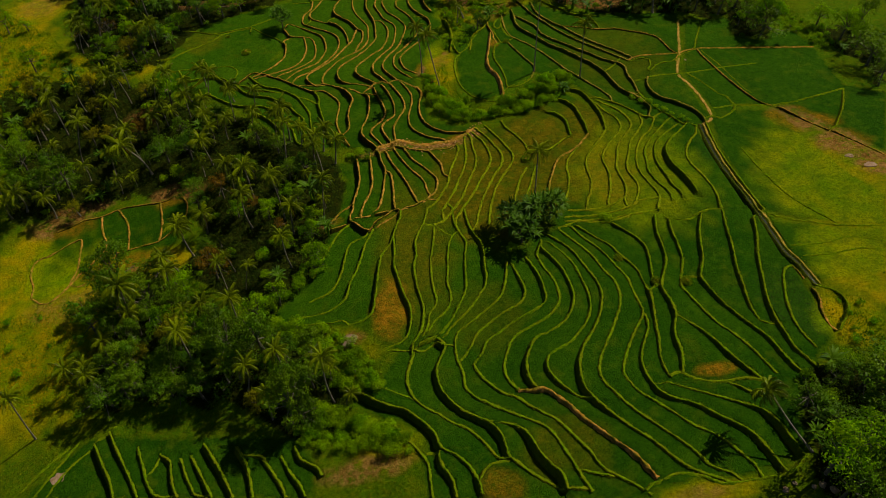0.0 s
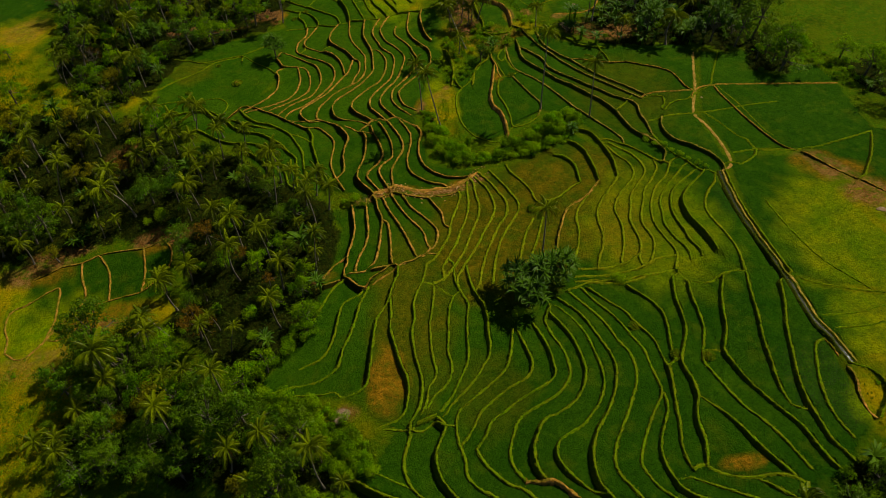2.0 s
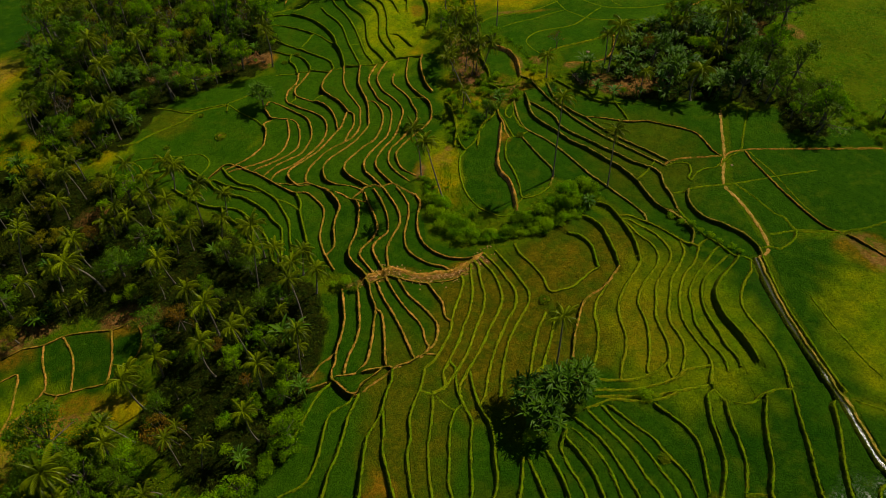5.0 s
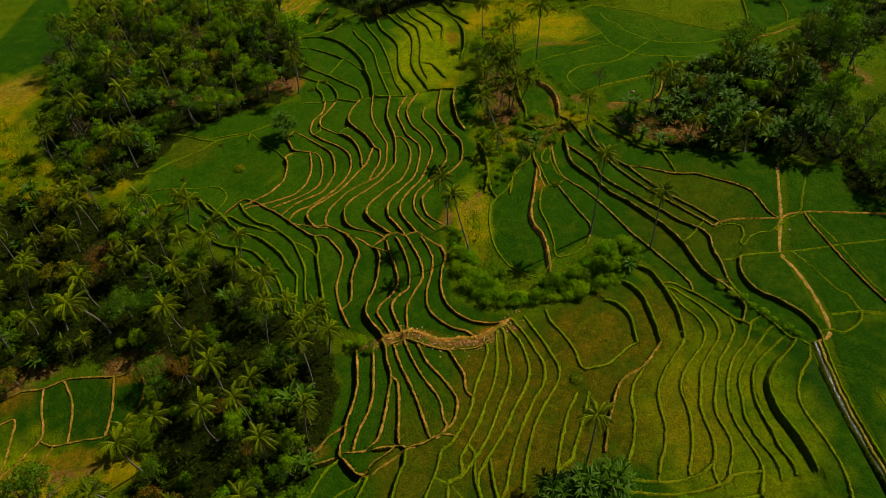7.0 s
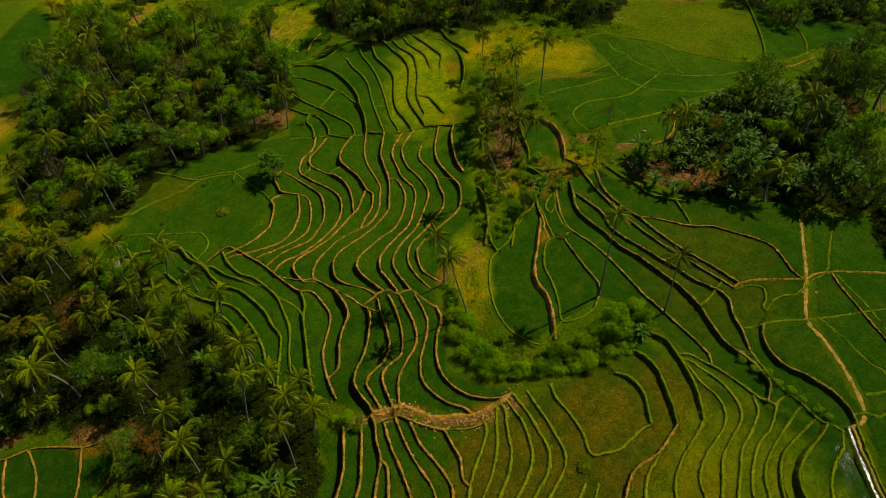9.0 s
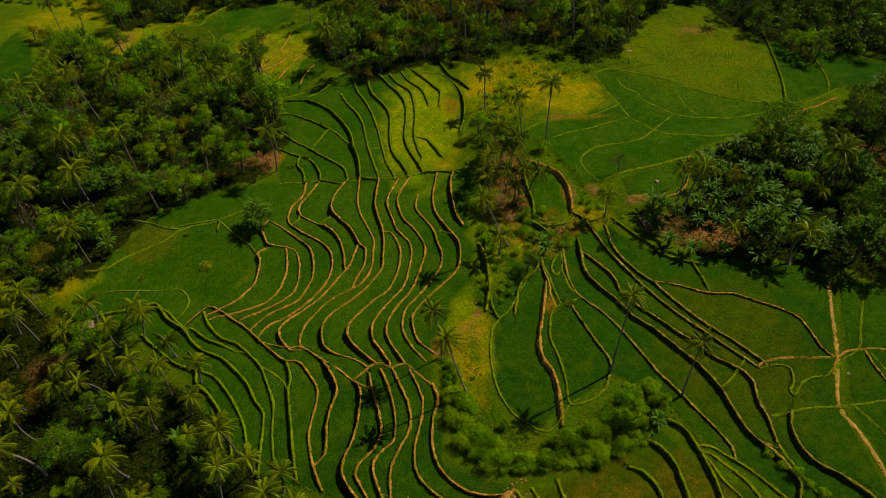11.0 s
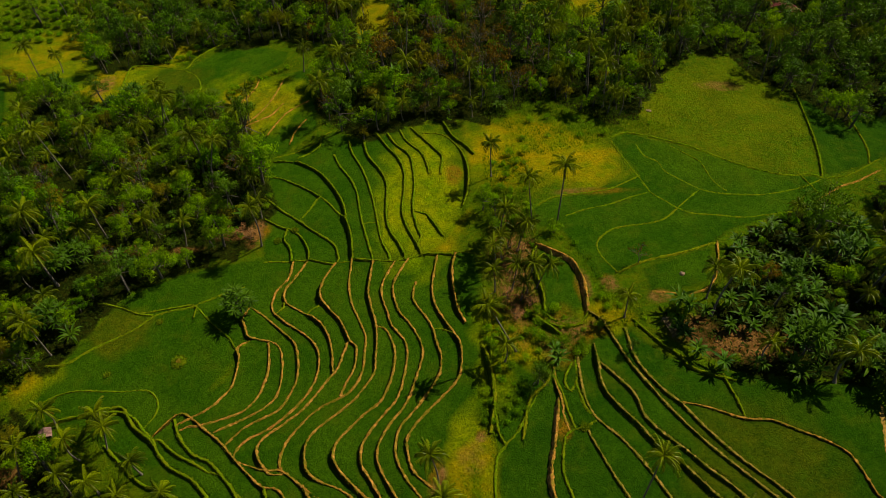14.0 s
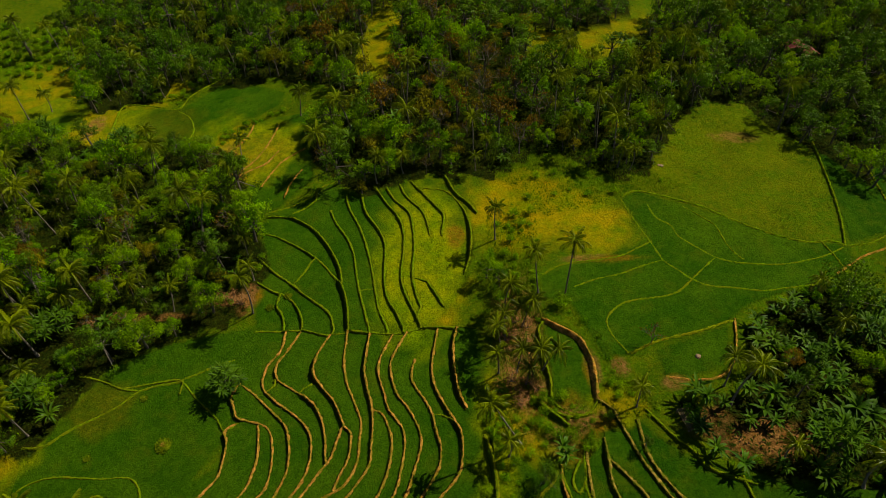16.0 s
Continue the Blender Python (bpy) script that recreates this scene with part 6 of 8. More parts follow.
def terrace_bank(kind, drop, pts, seed):
    top, face, half, rise, label = LOOK[kind]
    pts = spline(pts, 0.28)
    way = np.gradient(pts, axis=0)
    way /= np.hypot(way[:, 0], way[:, 1])[:, None] + 1e-9
    side = np.column_stack([-way[:, 1], way[:, 0]])
    reach = 1.2 if kind == "canal" else 0.75
    zl = height(*(pts + reach * side).T)
    zr = height(*(pts - reach * side).T)
    if np.mean(zl) > np.mean(zr):          # side points to the low ground
        side, zl, zr = -side, zr, zl
    soft = np.ones(5) / 5
    zl, zr = (np.convolve(np.pad(z, 2, mode="edge"), soft, "valid") for z in (zl, zr))
    n = len(pts)
    fade = np.clip(np.minimum(np.arange(n), np.arange(n)[::-1]) / 5.0, 0.25, 1)
    x, y = pts.T
    rng = np.random.default_rng(int(seed * 10) + 3)
    grit = lambda s: rng.normal(0, s * (1.5 if kind in ("bare", "gully") else 0.7 if kind == "path" else 1), n)
    lump = 1 + 0.35 * ripple(x, y, 1.9, seed) + 0.30 * ripple(x, y, 5.3, seed + 1) + grit(0.14)
    crest = np.maximum(zl, zr) + rise * lump * fade
    fall = np.maximum(zr - zl, 0)
    wide = half * (1 + 0.35 * ripple(x, y, 1.3, seed + 2) + grit(0.15))
    if kind == "canal":
        crest = np.convolve(np.pad(np.maximum(zl, zr) + 0.1, 7, mode="edge"), np.ones(15) / 15, "valid")
    if kind == "canal":       # two low banks with a ditch between
        bulge = 0.12 * ripple(x, y, 0.9, seed)
        rows = [(0.75 + bulge, zl - 0.12), (0.50 + bulge, crest - 0.04), (0.30 + bulge, crest), (0.16 + 0 * x, crest - 0.45), (-0.16 + 0 * x, crest - 0.45), (-0.26 - bulge, crest + 0.06), (-0.46 - bulge, crest + 0.04), (-0.80 - bulge, zr - 0.12)]
        water = np.concatenate([np.column_stack([pts + side * u, crest - 0.20]) for u in (0.20, -0.20)])
        tagged(solid("canal_water", water, [(k, k + 1, n + k + 1, n + k) for k in range(n - 1)], [WATER], smooth=True), "shallow still water in a narrow irrigation canal", "water", kind="structure")
    rows = rows if kind == "canal" else [
        (wide + 0.12 + 0.38 * fall, zl - 0.12),
        (wide + 0.05 + 0.16 * fall, zl + 0.40 * (crest - zl)),
        (wide * 0.85, crest - 0.02),
        (wide * 0.10, crest + 0.02),
        (-wide * 0.80, crest - 0.01 + 0.03 * ripple(x, y, 5.1, seed)),
        (-wide - 0.14, zr - 0.04),
    ]
    verts, faces, marks = [], [], []
    for r, (u, z) in enumerate(rows):
        jit = 0.05 * ripple(x + r, y, 3.7, seed + r) + grit(0.035)
        z = z + grit(0.02)
        verts.append(np.column_stack([pts + side * (u + jit)[:, None], z]))
    verts = np.concatenate(verts)
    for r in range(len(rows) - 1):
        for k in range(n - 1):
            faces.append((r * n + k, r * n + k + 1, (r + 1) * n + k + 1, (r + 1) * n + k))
            # low side and ditch take the face colour, mostly one with painted shade
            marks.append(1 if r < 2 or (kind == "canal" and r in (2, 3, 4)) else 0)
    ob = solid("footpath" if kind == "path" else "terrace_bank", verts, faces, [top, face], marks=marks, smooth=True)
    if kind == "path":
        tagged(ob, label, "footpath", kind="structure")
    else:
        tagged(ob, label, "terrace bank", "terrace banks")
    if kind not in ("bare", "gully"):
        dense = {"earth": 2.0, "rim": 2.0, "broad": 5.0, "path": 1.6}.get(kind, 3.6)
        for k in range(n):
            for _ in range(int(dense * 0.56 + random.random())):
                u = random.uniform(-2.2, 1.5) * wide[k]
                tuft_spots.append((x[k] + side[k, 0] * u + random.uniform(-.1, .1), y[k] + side[k, 1] * u + random.uniform(-.1, .1), crest[k] - 0.06))
    return ob


for number, (kind, drop, pts) in enumerate(LINES):
    terrace_bank(kind, drop, pts, 0.7 * number)

# grass tufts on the banks
tv, tf = [], []
for x, y, z in tuft_spots:
    turn, tall = random.uniform(0, 6.28), random.uniform(0.05, 0.19)
    for b in range(4):
        a = turn + b * 1.57 + random.uniform(-.4, .4)
        ca, sa = math.cos(a), math.sin(a)
        w, out = random.uniform(0.03, 0.07), random.uniform(0.05, 0.17)
        k = len(tv)
        tv += [(x - sa * w, y + ca * w, z), (x + sa * w, y - ca * w, z), (x + ca * out, y + sa * out, z + tall)]
        tf.append((k, k + 1, k + 2))
rng = np.random.default_rng(17)
tufts = []                                    # rough grass in tussocks over the open ground
wooded = [g[3] for g in GROVES if g[0] == "canopy"]
tx, ty = rng.uniform(-105, 112, 60000), rng.uniform(45, 262, 60000)
thick = ripple(tx, ty, 0.21, 2.0) + 0.6 * ripple(tx, ty, 0.55, 5.0)
open_land = (thick > 0.15) & ~sown[((tx - CORE_X[0]) / STEP).astype(int), ((ty - CORE_Y[0]) / STEP).astype(int)]
for points in wooded:
    open_land &= ~inside(points, tx, ty)
gv, gf = [], []
for x, y in zip(tx[open_land], ty[open_land]):
    z, size = float(height(x, y)) - 0.03, rng.uniform(0.12, 0.42)
    for b in range(5):
        a, w, out = rng.uniform(0, 6.28), size * 0.22, size * rng.uniform(0.4, 0.9)
        ca, sa, k = math.cos(a), math.sin(a), len(gv)
        gv += [(x - sa * w, y + ca * w, z), (x + sa * w, y - ca * w, z), (x + ca * out, y + sa * out, z + size * rng.uniform(0.5, 1.0))]
        gf.append((k, k + 1, k + 2))
tagged(solid("meadow_grass", gv, gf, [TUFT_LEAF], tones=rng.uniform(0, 0.7, len(gv) // 3).repeat(3)), "rough tussocks of wild grass over the open slopes", "grass", kind="stuff")
tagged(solid("bank_grass", tv, tf, [TUFT_LEAF]), "short wild grass tufts growing on the terrace banks", "grass", kind="stuff")


# ---- plants ----
def frond(verts, faces, root, turn, rise, length, droop, width, pairs):
    """A feather palm leaf: a bending rib with hanging leaflets on both sides."""
    ca, sa = math.cos(turn), math.sin(turn)
    pts, ang, p = [], rise, np.array([0.0, 0.0])
    segs = 7
    for k in range(segs + 1):
        pts.append(p.copy())
        p = p + np.array([math.cos(ang), math.sin(ang)]) * length / segs
        ang -= droop / segs * (0.6 + 0.9 * k / segs)
    pts = np.array(pts)
    s = np.linspace(0, 1, segs + 1)

    def at(t, off, down):
        r, z = np.interp(t, s, pts[:, 0]), np.interp(t, s, pts[:, 1])
        return (root[0] + ca * r - sa * off, root[1] + sa * r + ca * off, root[2] + z - down)

    for k in range(segs):
        w0, w1 = 0.06 * (1 - s[k]) + 0.015, 0.06 * (1 - s[k + 1]) + 0.015
        b = len(verts)
        verts += [at(s[k], -w0, 0), at(s[k], w0, 0), at(s[k + 1], w1, 0), at(s[k + 1], -w1, 0)]
        faces += [(b, b + 1, b + 2), (b, b + 2, b + 3)]
    for k in range(pairs):
        t = 0.14 + 0.86 * k / (pairs - 1)
        reach = width * (0.55 + 0.45 * math.sin(math.pi * min(1, t * 1.15))) * random.uniform(0.85, 1.15)
        gap = 0.26 / pairs
        for sign in (-1, 1):
            hang = reach * random.uniform(0.7, 1.5)
            b = len(verts)
            verts += [at(t - gap, 0, 0), at(min(1, t + gap), 0, 0), at(min(1.05, t + 0.10 + gap), sign * reach * 0.6, hang * 0.5), at(min(1.05, t + 0.14), sign * reach * 0.8, hang)]
            faces += [(b, b + 1, b + 2), (b, b + 2, b + 3)]


def coconut_palm(seed, tall, lean, fronds=22, length=2.75, label="tall coconut palm with a slender grey trunk"):
    random.seed(seed)
    root = new("coconut_palm")
    rings, side = 12, 7
    verts, faces = [], []
    bend = random.uniform(-0.5, 0.5)
    for k in range(rings + 1):
        t = k / rings
        x = lean * (0.35 * t + 0.65 * t * t)
        y = bend * math.sin(math.pi * t)
        r = 0.135 - 0.055 * t + 0.10 * max(0, 1 - t * 9) + (0.012 if k % 2 else 0)
        for q in range(side):
            a = 2 * math.pi * q / side
            verts.append((x + r * math.cos(a), y + r * math.sin(a), tall * t))
    for k in range(rings):
        for q in range(side):
            a, b = k * side + q, k * side + (q + 1) % side
            faces.append((a, b, b + side, a + side))
    solid("trunk", verts, faces, [PALM_BARK], root, smooth=True)
    verts, faces, tones = [], [], []
    for k in range(fronds):
        u = (k + 0.5) / fronds
        rise = radians(80 - 105 * u + random.uniform(-12, 12))
        frond(verts, faces, (0, 0, 0), k * 2.4 + random.uniform(-.3, .3), rise, length * random.uniform(0.8, 1.12), radians(random.uniform(80, 150)), 0.46, 16)
        tones += [random.random() ** 1.7] * (len(verts) - len(tones))
    for k in range(7):
        a = k * 0.9
        b = len(verts)
        c = (0.22 * math.cos(a), 0.22 * math.sin(a), -0.35)
        verts += [(c[0] + 0.13 * dx, c[1] + 0.13 * dy, c[2] + 0.16 * dz) for dx, dy, dz in ((1, 0, 0), (-1, 0, 0), (0, 1, 0), (0, -1, 0), (0, 0, 1), (0, 0, -1))]
        faces += [(b + i, b + j, b + k2) for i, j in ((0, 2), (2, 1), (1, 3), (3, 0)) for k2 in (4, 5)]
    tones += [0.4] * (len(verts) - len(tones))
    head = solid("crown", verts, faces, [PALM_LEAF], root, tones=tones)
    head.location = (lean, 0, tall)
    verts, faces = [], []
    for k in range(2):                         # withered fronds hanging against the trunk
        frond(verts, faces, (0, 0, -0.1), k * 2.2 + seed, radians(random.uniform(-55, -25)), length * random.uniform(0.6, 0.8), radians(random.uniform(25, 60)), 0.26, 9)
    withered = solid("withered_fronds", verts, faces, [BROWN_LEAF], root)
    withered.location = (lean, 0, tall)
    root["tall"], root["lean"] = tall, lean
    return tagged(root, label, "palm tree", "coconut palms")


def leaf_cloud(verts, faces, centre, radius, count, size, flat=0.8):
    """Small leaf blades over and inside a lumpy ball, facing mostly outwards."""
    for _ in range(count):
        v = np.random.normal(size=3)
        v /= np.linalg.norm(v) + 1e-9
        if v[2] < -0.45:
            v[2] = -v[2]
        r = radius * random.uniform(0.30, 1.15) ** 0.5
        c = np.array(centre) + v * (r, r, r * flat)
        a = np.cross(v + np.random.normal(scale=0.35, size=3), (random.uniform(-1, 1), random.uniform(-1, 1), 0.3))
        a /= np.linalg.norm(a) + 1e-9
        b = np.cross(v + np.random.normal(scale=0.25, size=3), a)
        b /= np.linalg.norm(b) + 1e-9
        s = size * random.uniform(0.6, 1.35)
        k = len(verts)
        verts += [tuple(c - a * s), tuple(c + a * s * 0.6 - b * s * 0.55), tuple(c + a * s * 0.5 + b * s * 0.6)]
        faces.append((k, k + 1, k + 2))


def limb(verts, faces, a, b, ra, rb, side=6):
    a, b = np.array(a, float), np.array(b, float)
    w = (b - a) / (np.linalg.norm(b - a) + 1e-9)
    u = np.cross(w, (0.3, 0.9, 0.2))
    u /= np.linalg.norm(u)
    v = np.cross(w, u)
    k = len(verts)
    for c, r in ((a, ra), (b, rb)):
        for q in range(side):
            t = 2 * math.pi * q / side
            verts.append(tuple(c + r * (u * math.cos(t) + v * math.sin(t))))
    for q in range(side):
        faces.append((k + q, k + (q + 1) % side, k + side + (q + 1) % side, k + side + q))


def broadleaf_tree(seed, tall, wide, clumps, leaves, leaf, label, size=0.125):
    random.seed(seed)
    np.random.seed(seed)
    root = new("broadleaf_tree")
    tv, tf, cv, cf, tones = [], [], [], [], []
    fork = (random.uniform(-.4, .4), random.uniform(-.4, .4), tall * 0.45)
    limb(tv, tf, (0, 0, -0.2), fork, 0.22, 0.14, 8)
    balls = [wide * random.choice((0.16, 0.21, 0.27, 0.34, 0.42)) for _ in range(clumps)]
    share = leaves / sum(s * s for s in balls)
    for k, ball in enumerate(balls):
        a, u = k * 2.4 + random.uniform(-.6, .6), (k + 0.5) / clumps
        r = wide * math.sqrt(u) * random.uniform(0.5, 1.1)
        z = tall * (0.92 - 0.62 * (r / wide) ** 2 * random.uniform(0.5, 1.25) + random.uniform(-.2, .08))
        c = (fork[0] + r * math.cos(a), fork[1] + r * math.sin(a), max(z, tall * 0.2))
        if k % 2:
            limb(tv, tf, fork, c, 0.08, 0.03)
        tone = random.random()
        for q in range(4):                     # each bough carries a few loose sprays
            off = np.random.normal(size=3) * ball * (0.0 if q == 0 else 0.55) * (1, 1, 0.6)
            leaf_cloud(cv, cf, np.array(c) + off, ball * (0.95 if q == 0 else random.uniform(0.45, 0.7)), int(share * ball * ball * (0.4 if q == 0 else 0.2)), size, random.uniform(0.5, 0.85))
            tones += [min(1, max(0, tone + random.uniform(-.3, .3)))] * (len(cv) - len(tones))
    solid("trunk", tv, tf, [TREE_BARK], root)
    solid("crown", cv, cf, [leaf], root, tones=tones)
    return tagged(root, label, "tree", "broadleaf trees")


def bare_tree(seed, tall, label="bare pale-branched tree with few leaves"):
    random.seed(seed)
    np.random.seed(seed)
    root = new("bare_tree")
    tv, tf, cv, cf = [], [], [], []

    def grow(a, w, length, r, depth):
        b = np.array(a) + np.array(w) * length
        limb(tv, tf, a, b, r, r * 0.65, 5)
        if depth == 0:
            leaf_cloud(cv, cf, b, 0.5, 3, 0.16)
            return
        for _ in range(3):
            v = np.array(w) + np.random.normal(scale=0.55, size=3)
            v[2] = abs(v[2]) * 0.8 + 0.15
            grow(b, v / np.linalg.norm(v), length * random.uniform(0.6, 0.8), r * 0.6, depth - 1)
    grow((0, 0, -0.2), (0.05, 0, 1), tall * 0.36, 0.16, 4)
    solid("trunk", tv, tf, [TREE_BARK], root)
    solid("crown", cv, cf, [BROWN_LEAF], root)
    return tagged(root, label, "tree", "bare trees")


def strap_leaf(verts, faces, root, turn, rise, length, droop, wide, segs=6):
    ca, sa = math.cos(turn), math.sin(turn)
    r, z, ang = 0.0, 0.0, rise
    rows = []
    for k in range(segs + 1):
        t = k / segs
        w = wide * math.sin(math.pi * (0.08 + 0.90 * t)) ** 0.7
        rows.append((r, z, w))
        r, z = r + math.cos(ang) * length / segs, z + math.sin(ang) * length / segs
        ang -= droop / segs
    b = len(verts)
    for r, z, w in rows:
        for off, lift in ((-w, 0.25 * w), (0, 0), (w, 0.25 * w)):
            verts.append((root[0] + ca * r - sa * off, root[1] + sa * r + ca * off, root[2] + z + lift))
    for k in range(segs):
        for q in range(2):
            a = b + 3 * k + q
            faces.append((a, a + 1, a + 4, a + 3))


def banana_plant(seed, tall, stems, label="banana clump with long shiny arching leaves"):
    random.seed(seed)
    root = new("banana_plant")
    tv, tf, cv, cf, tones = [], [], [], [], []
    for s in range(stems):
        x, y = random.uniform(-.9, .9) * (s > 0), random.uniform(-.9, .9) * (s > 0)
        h = tall * random.uniform(0.45, 0.65)
        limb(tv, tf, (x, y, -0.1), (x * 1.2, y * 1.2, h), 0.15, 0.09)
        for k in range(7):
            strap_leaf(cv, cf, (x * 1.2, y * 1.2, h), k * 2.4 + s, radians(random.uniform(25, 78)), random.uniform(1.4, 2.2), radians(random.uniform(45, 110)), random.uniform(0.13, 0.20))
            tones += [random.random()] * (len(cv) - len(tones))
    solid("stem", tv, tf, [SHRUB_LEAF], root)
    solid("foliage", cv, cf, [BANANA_LEAF], root, tones=tones)
    return tagged(root, label, "banana plant", "banana plants")


def pandan_tree(seed, tall, heads, wide, label="branching screw pine with tufts of long stiff leaves"):
    random.seed(seed)
    root = new("screw_pine")
    tv, tf, cv, cf, tones = [], [], [], [], []
    fork = (0, 0, tall * 0.3)
    limb(tv, tf, (0, 0, -0.2), fork, 0.2, 0.14)
    for k in range(heads):
        a, u = k * 2.4, (k + 0.5) / heads
        r = wide * math.sqrt(u)
        c = (r * math.cos(a), r * math.sin(a), tall * (0.95 - 0.35 * u + random.uniform(-.1, .1)))
        limb(tv, tf, fork, c, 0.09, 0.06)
        for q in range(22):
            strap_leaf(cv, cf, c, q * 2.4 + k, radians(random.uniform(-30, 75)), random.uniform(1.2, 1.8), radians(random.uniform(15, 70)), 0.11, 4)
            tones += [random.random()] * (len(cv) - len(tones))
    solid("trunk", tv, tf, [TREE_BARK], root)
    solid("foliage", cv, cf, [PINE_LEAF], root, tones=tones)
    return tagged(root, label, "screw pine", "screw pines")


def shrub(seed, tall, wide, leaves, leaf=None, label="dense bright green leafy shrub"):
    random.seed(seed)
    np.random.seed(seed)
    root = new("shrub")
    cv, cf, tv, tf, tones = [], [], [], [], []
    for k in range(7):
        a, r = k * 2.4, wide * 0.62 * math.sqrt(k / 7)
        c = (r * math.cos(a), r * math.sin(a), tall * random.uniform(0.35, 0.62))
        limb(tv, tf, (0, 0, -0.1), c, 0.05, 0.02, 4)
        leaf_cloud(cv, cf, c, wide * 0.42, leaves // 7, 0.085, 0.9)
        tones += [random.random()] * (len(cv) - len(tones))
    solid("stem", tv, tf, [TREE_BARK], root)
    solid("foliage", cv, cf, [leaf or SHRUB_LEAF], root, tones=tones)
    return tagged(root, label, "shrub", "shrubs")


KINDS = {
    "palm": [coconut_palm(11, 13.5, 0.5), coconut_palm(12, 13.0, 1.6, 20), coconut_palm(13, 14.0, 2.6, 19), coconut_palm(14, 12.5, -0.8, 25)],
    "young": [coconut_palm(21, 4.5, 0.3, 19, 2.55, "short young coconut palm with a wide crown"), coconut_palm(22, 6.0, 0.7, 20, 2.5, "half-grown coconut palm among other trees")],
    "tree": [broadleaf_tree(31, 7.0, 2.9, 24, 3200, TREE_LEAF, "dark green broadleaf tree with a rounded crown"), broadleaf_tree(32, 8.5, 2.6, 22, 3000, TREE_LEAF, "tall green broadleaf tree with a lumpy crown"),
             broadleaf_tree(33, 6.0, 3.3, 26, 3300, TREE_LEAF, "wide spreading dark green broadleaf tree")],
    "light": [broadleaf_tree(41, 6.0, 2.6, 22, 2900, SHRUB_LEAF, "light green broadleaf tree with a loose crown"), broadleaf_tree(42, 4.8, 2.3, 19, 2300, SHRUB_LEAF, "small bright green broadleaf tree")],
    "brown": [broadleaf_tree(51, 7.5, 2.4, 18, 1700, BROWN_LEAF, "broadleaf tree with thin rust-brown foliage")],
    "golden": [broadleaf_tree(55, 5.5, 2.5, 20, 2300, GOLDEN_LEAF, "broadleaf tree with yellow-olive foliage"), broadleaf_tree(56, 4.2, 2.0, 16, 1700, GOLDEN_LEAF, "small tree with golden-olive foliage")],
    "bare": [bare_tree(61, 8.0), bare_tree(62, 6.5)],
    "banana": [banana_plant(71, 2.8, 3), banana_plant(72, 2.4, 2), banana_plant(73, 3.2, 4)],
    "pandan": [pandan_tree(81, 5.0, 10, 2.1), pandan_tree(82, 6.0, 13, 2.6)],
    "shrub": [shrub(91, 1.6, 1.3, 1150), shrub(92, 1.1, 1.0, 800), shrub(93, 2.1, 1.5, 1350)],
    "dead": [shrub(95, 1.5, 1.3, 260, DEAD_LEAF, "heap of dry rust-brown brush")],
}
for kind, makes in KINDS.items():       # the first of each kind waits at the far end of the plot until it is set
    for ob in makes:
        ob["spare"] = True
planted = []
random.seed(5)


def palm_at(ob, m, size, rise):
    """A palm of that height: only the trunk is drawn out, the head keeps its size."""
    own = ob["tall"]
    if ob.get("spare"):
        del ob["spare"]
        made = ob
    else:
        made = copy_thing(ob, pose(0, 0, 0))
    made.matrix_basis = Matrix.LocRotScale(m.to_translation(), m.to_quaternion(), (size, size, size))
    for bit in made.children:
        if bit.name.startswith("trunk"):
            bit.scale = (1, 1, rise / size / own)
        else:
            bit.location.z = rise / size
    return made


def plant(kind, x, y, size=1.0, turn=None, which=None, tall=1.0):
    """Sets a plant of the kind on the ground at x, y."""
    makes = KINDS[kind]
    ob = makes[random.randrange(len(makes)) if which is None else which]
    turn = random.uniform(0, 360) if turn is None else turn
    m = pose(x, y, float(height(x, y)) - 0.05, 0, 0, turn) @ Matrix.Diagonal((size, size, size * tall, 1))
    planted.append((kind, x, y))
    if kind in ("palm", "young"):
        return palm_at(ob, m, size, size * tall * ob["tall"])
    if ob.get("spare"):
        del ob["spare"]
        ob.matrix_basis = m
        return ob
    made = copy_thing(ob, pose(0, 0, 0))
    made.matrix_basis = m
    return made


def tall_palm(x, y, dx, dy, rise):
    """A palm whose head stands dx, dy aside of its foot and rise above it."""
    kind = "palm" if rise > 6 else "young"
    makes = KINDS[kind]
    wanted = Vector((dx, dy, rise))
    turn = wanted.to_track_quat("Z", "Y").to_matrix().to_4x4()
    which = min(len(makes) - 1, random.choice((0, 0, 3)))
    m = Matrix.Translation((x, y, float(height(x, y)) - 0.1)) @ turn @ pose(0, 0, 0, 0, 0, random.uniform(0, 360))
    planted.append((kind, x, y))
    return palm_at(makes[which], m, random.uniform(0.92, 1.08), wanted.length)


tall_palm(48.8, 34.2, -4.7, 5.3, 6.3)
tall_palm(-11.4, 54.8, -0.6, -0.1, 11.5)
tall_palm(-25.4, 60.1, 0.6, 0.3, 8)
tall_palm(-19.2, 60.8, -0.1, -0, 7.7)
tall_palm(-27.5, 71.7, 0.3, 0.1, 10.7)
tall_palm(-64.4, 62.3, 0.6, 0.6, 13)
tall_palm(-41, 89.9, -1.7, -0.8, 8.2)
tall_palm(-42.9, 85.1, 0.6, 0.5, 8)
tall_palm(-13.8, 96, 0.4, 0.1, 10)
tall_palm(-21.6, 97.8, -1.4, -0.5, 12.4)
tall_palm(-52.2, 137.9, -0.1, -0, 7.1)
tall_palm(-47, 139.4, 0.1, 0.1, 6.1)
tall_palm(-81.4, 147.3, 0.8, 0.5, 7.5)
tall_palm(-61.6, 134.8, -0.2, -0.1, 4.8)
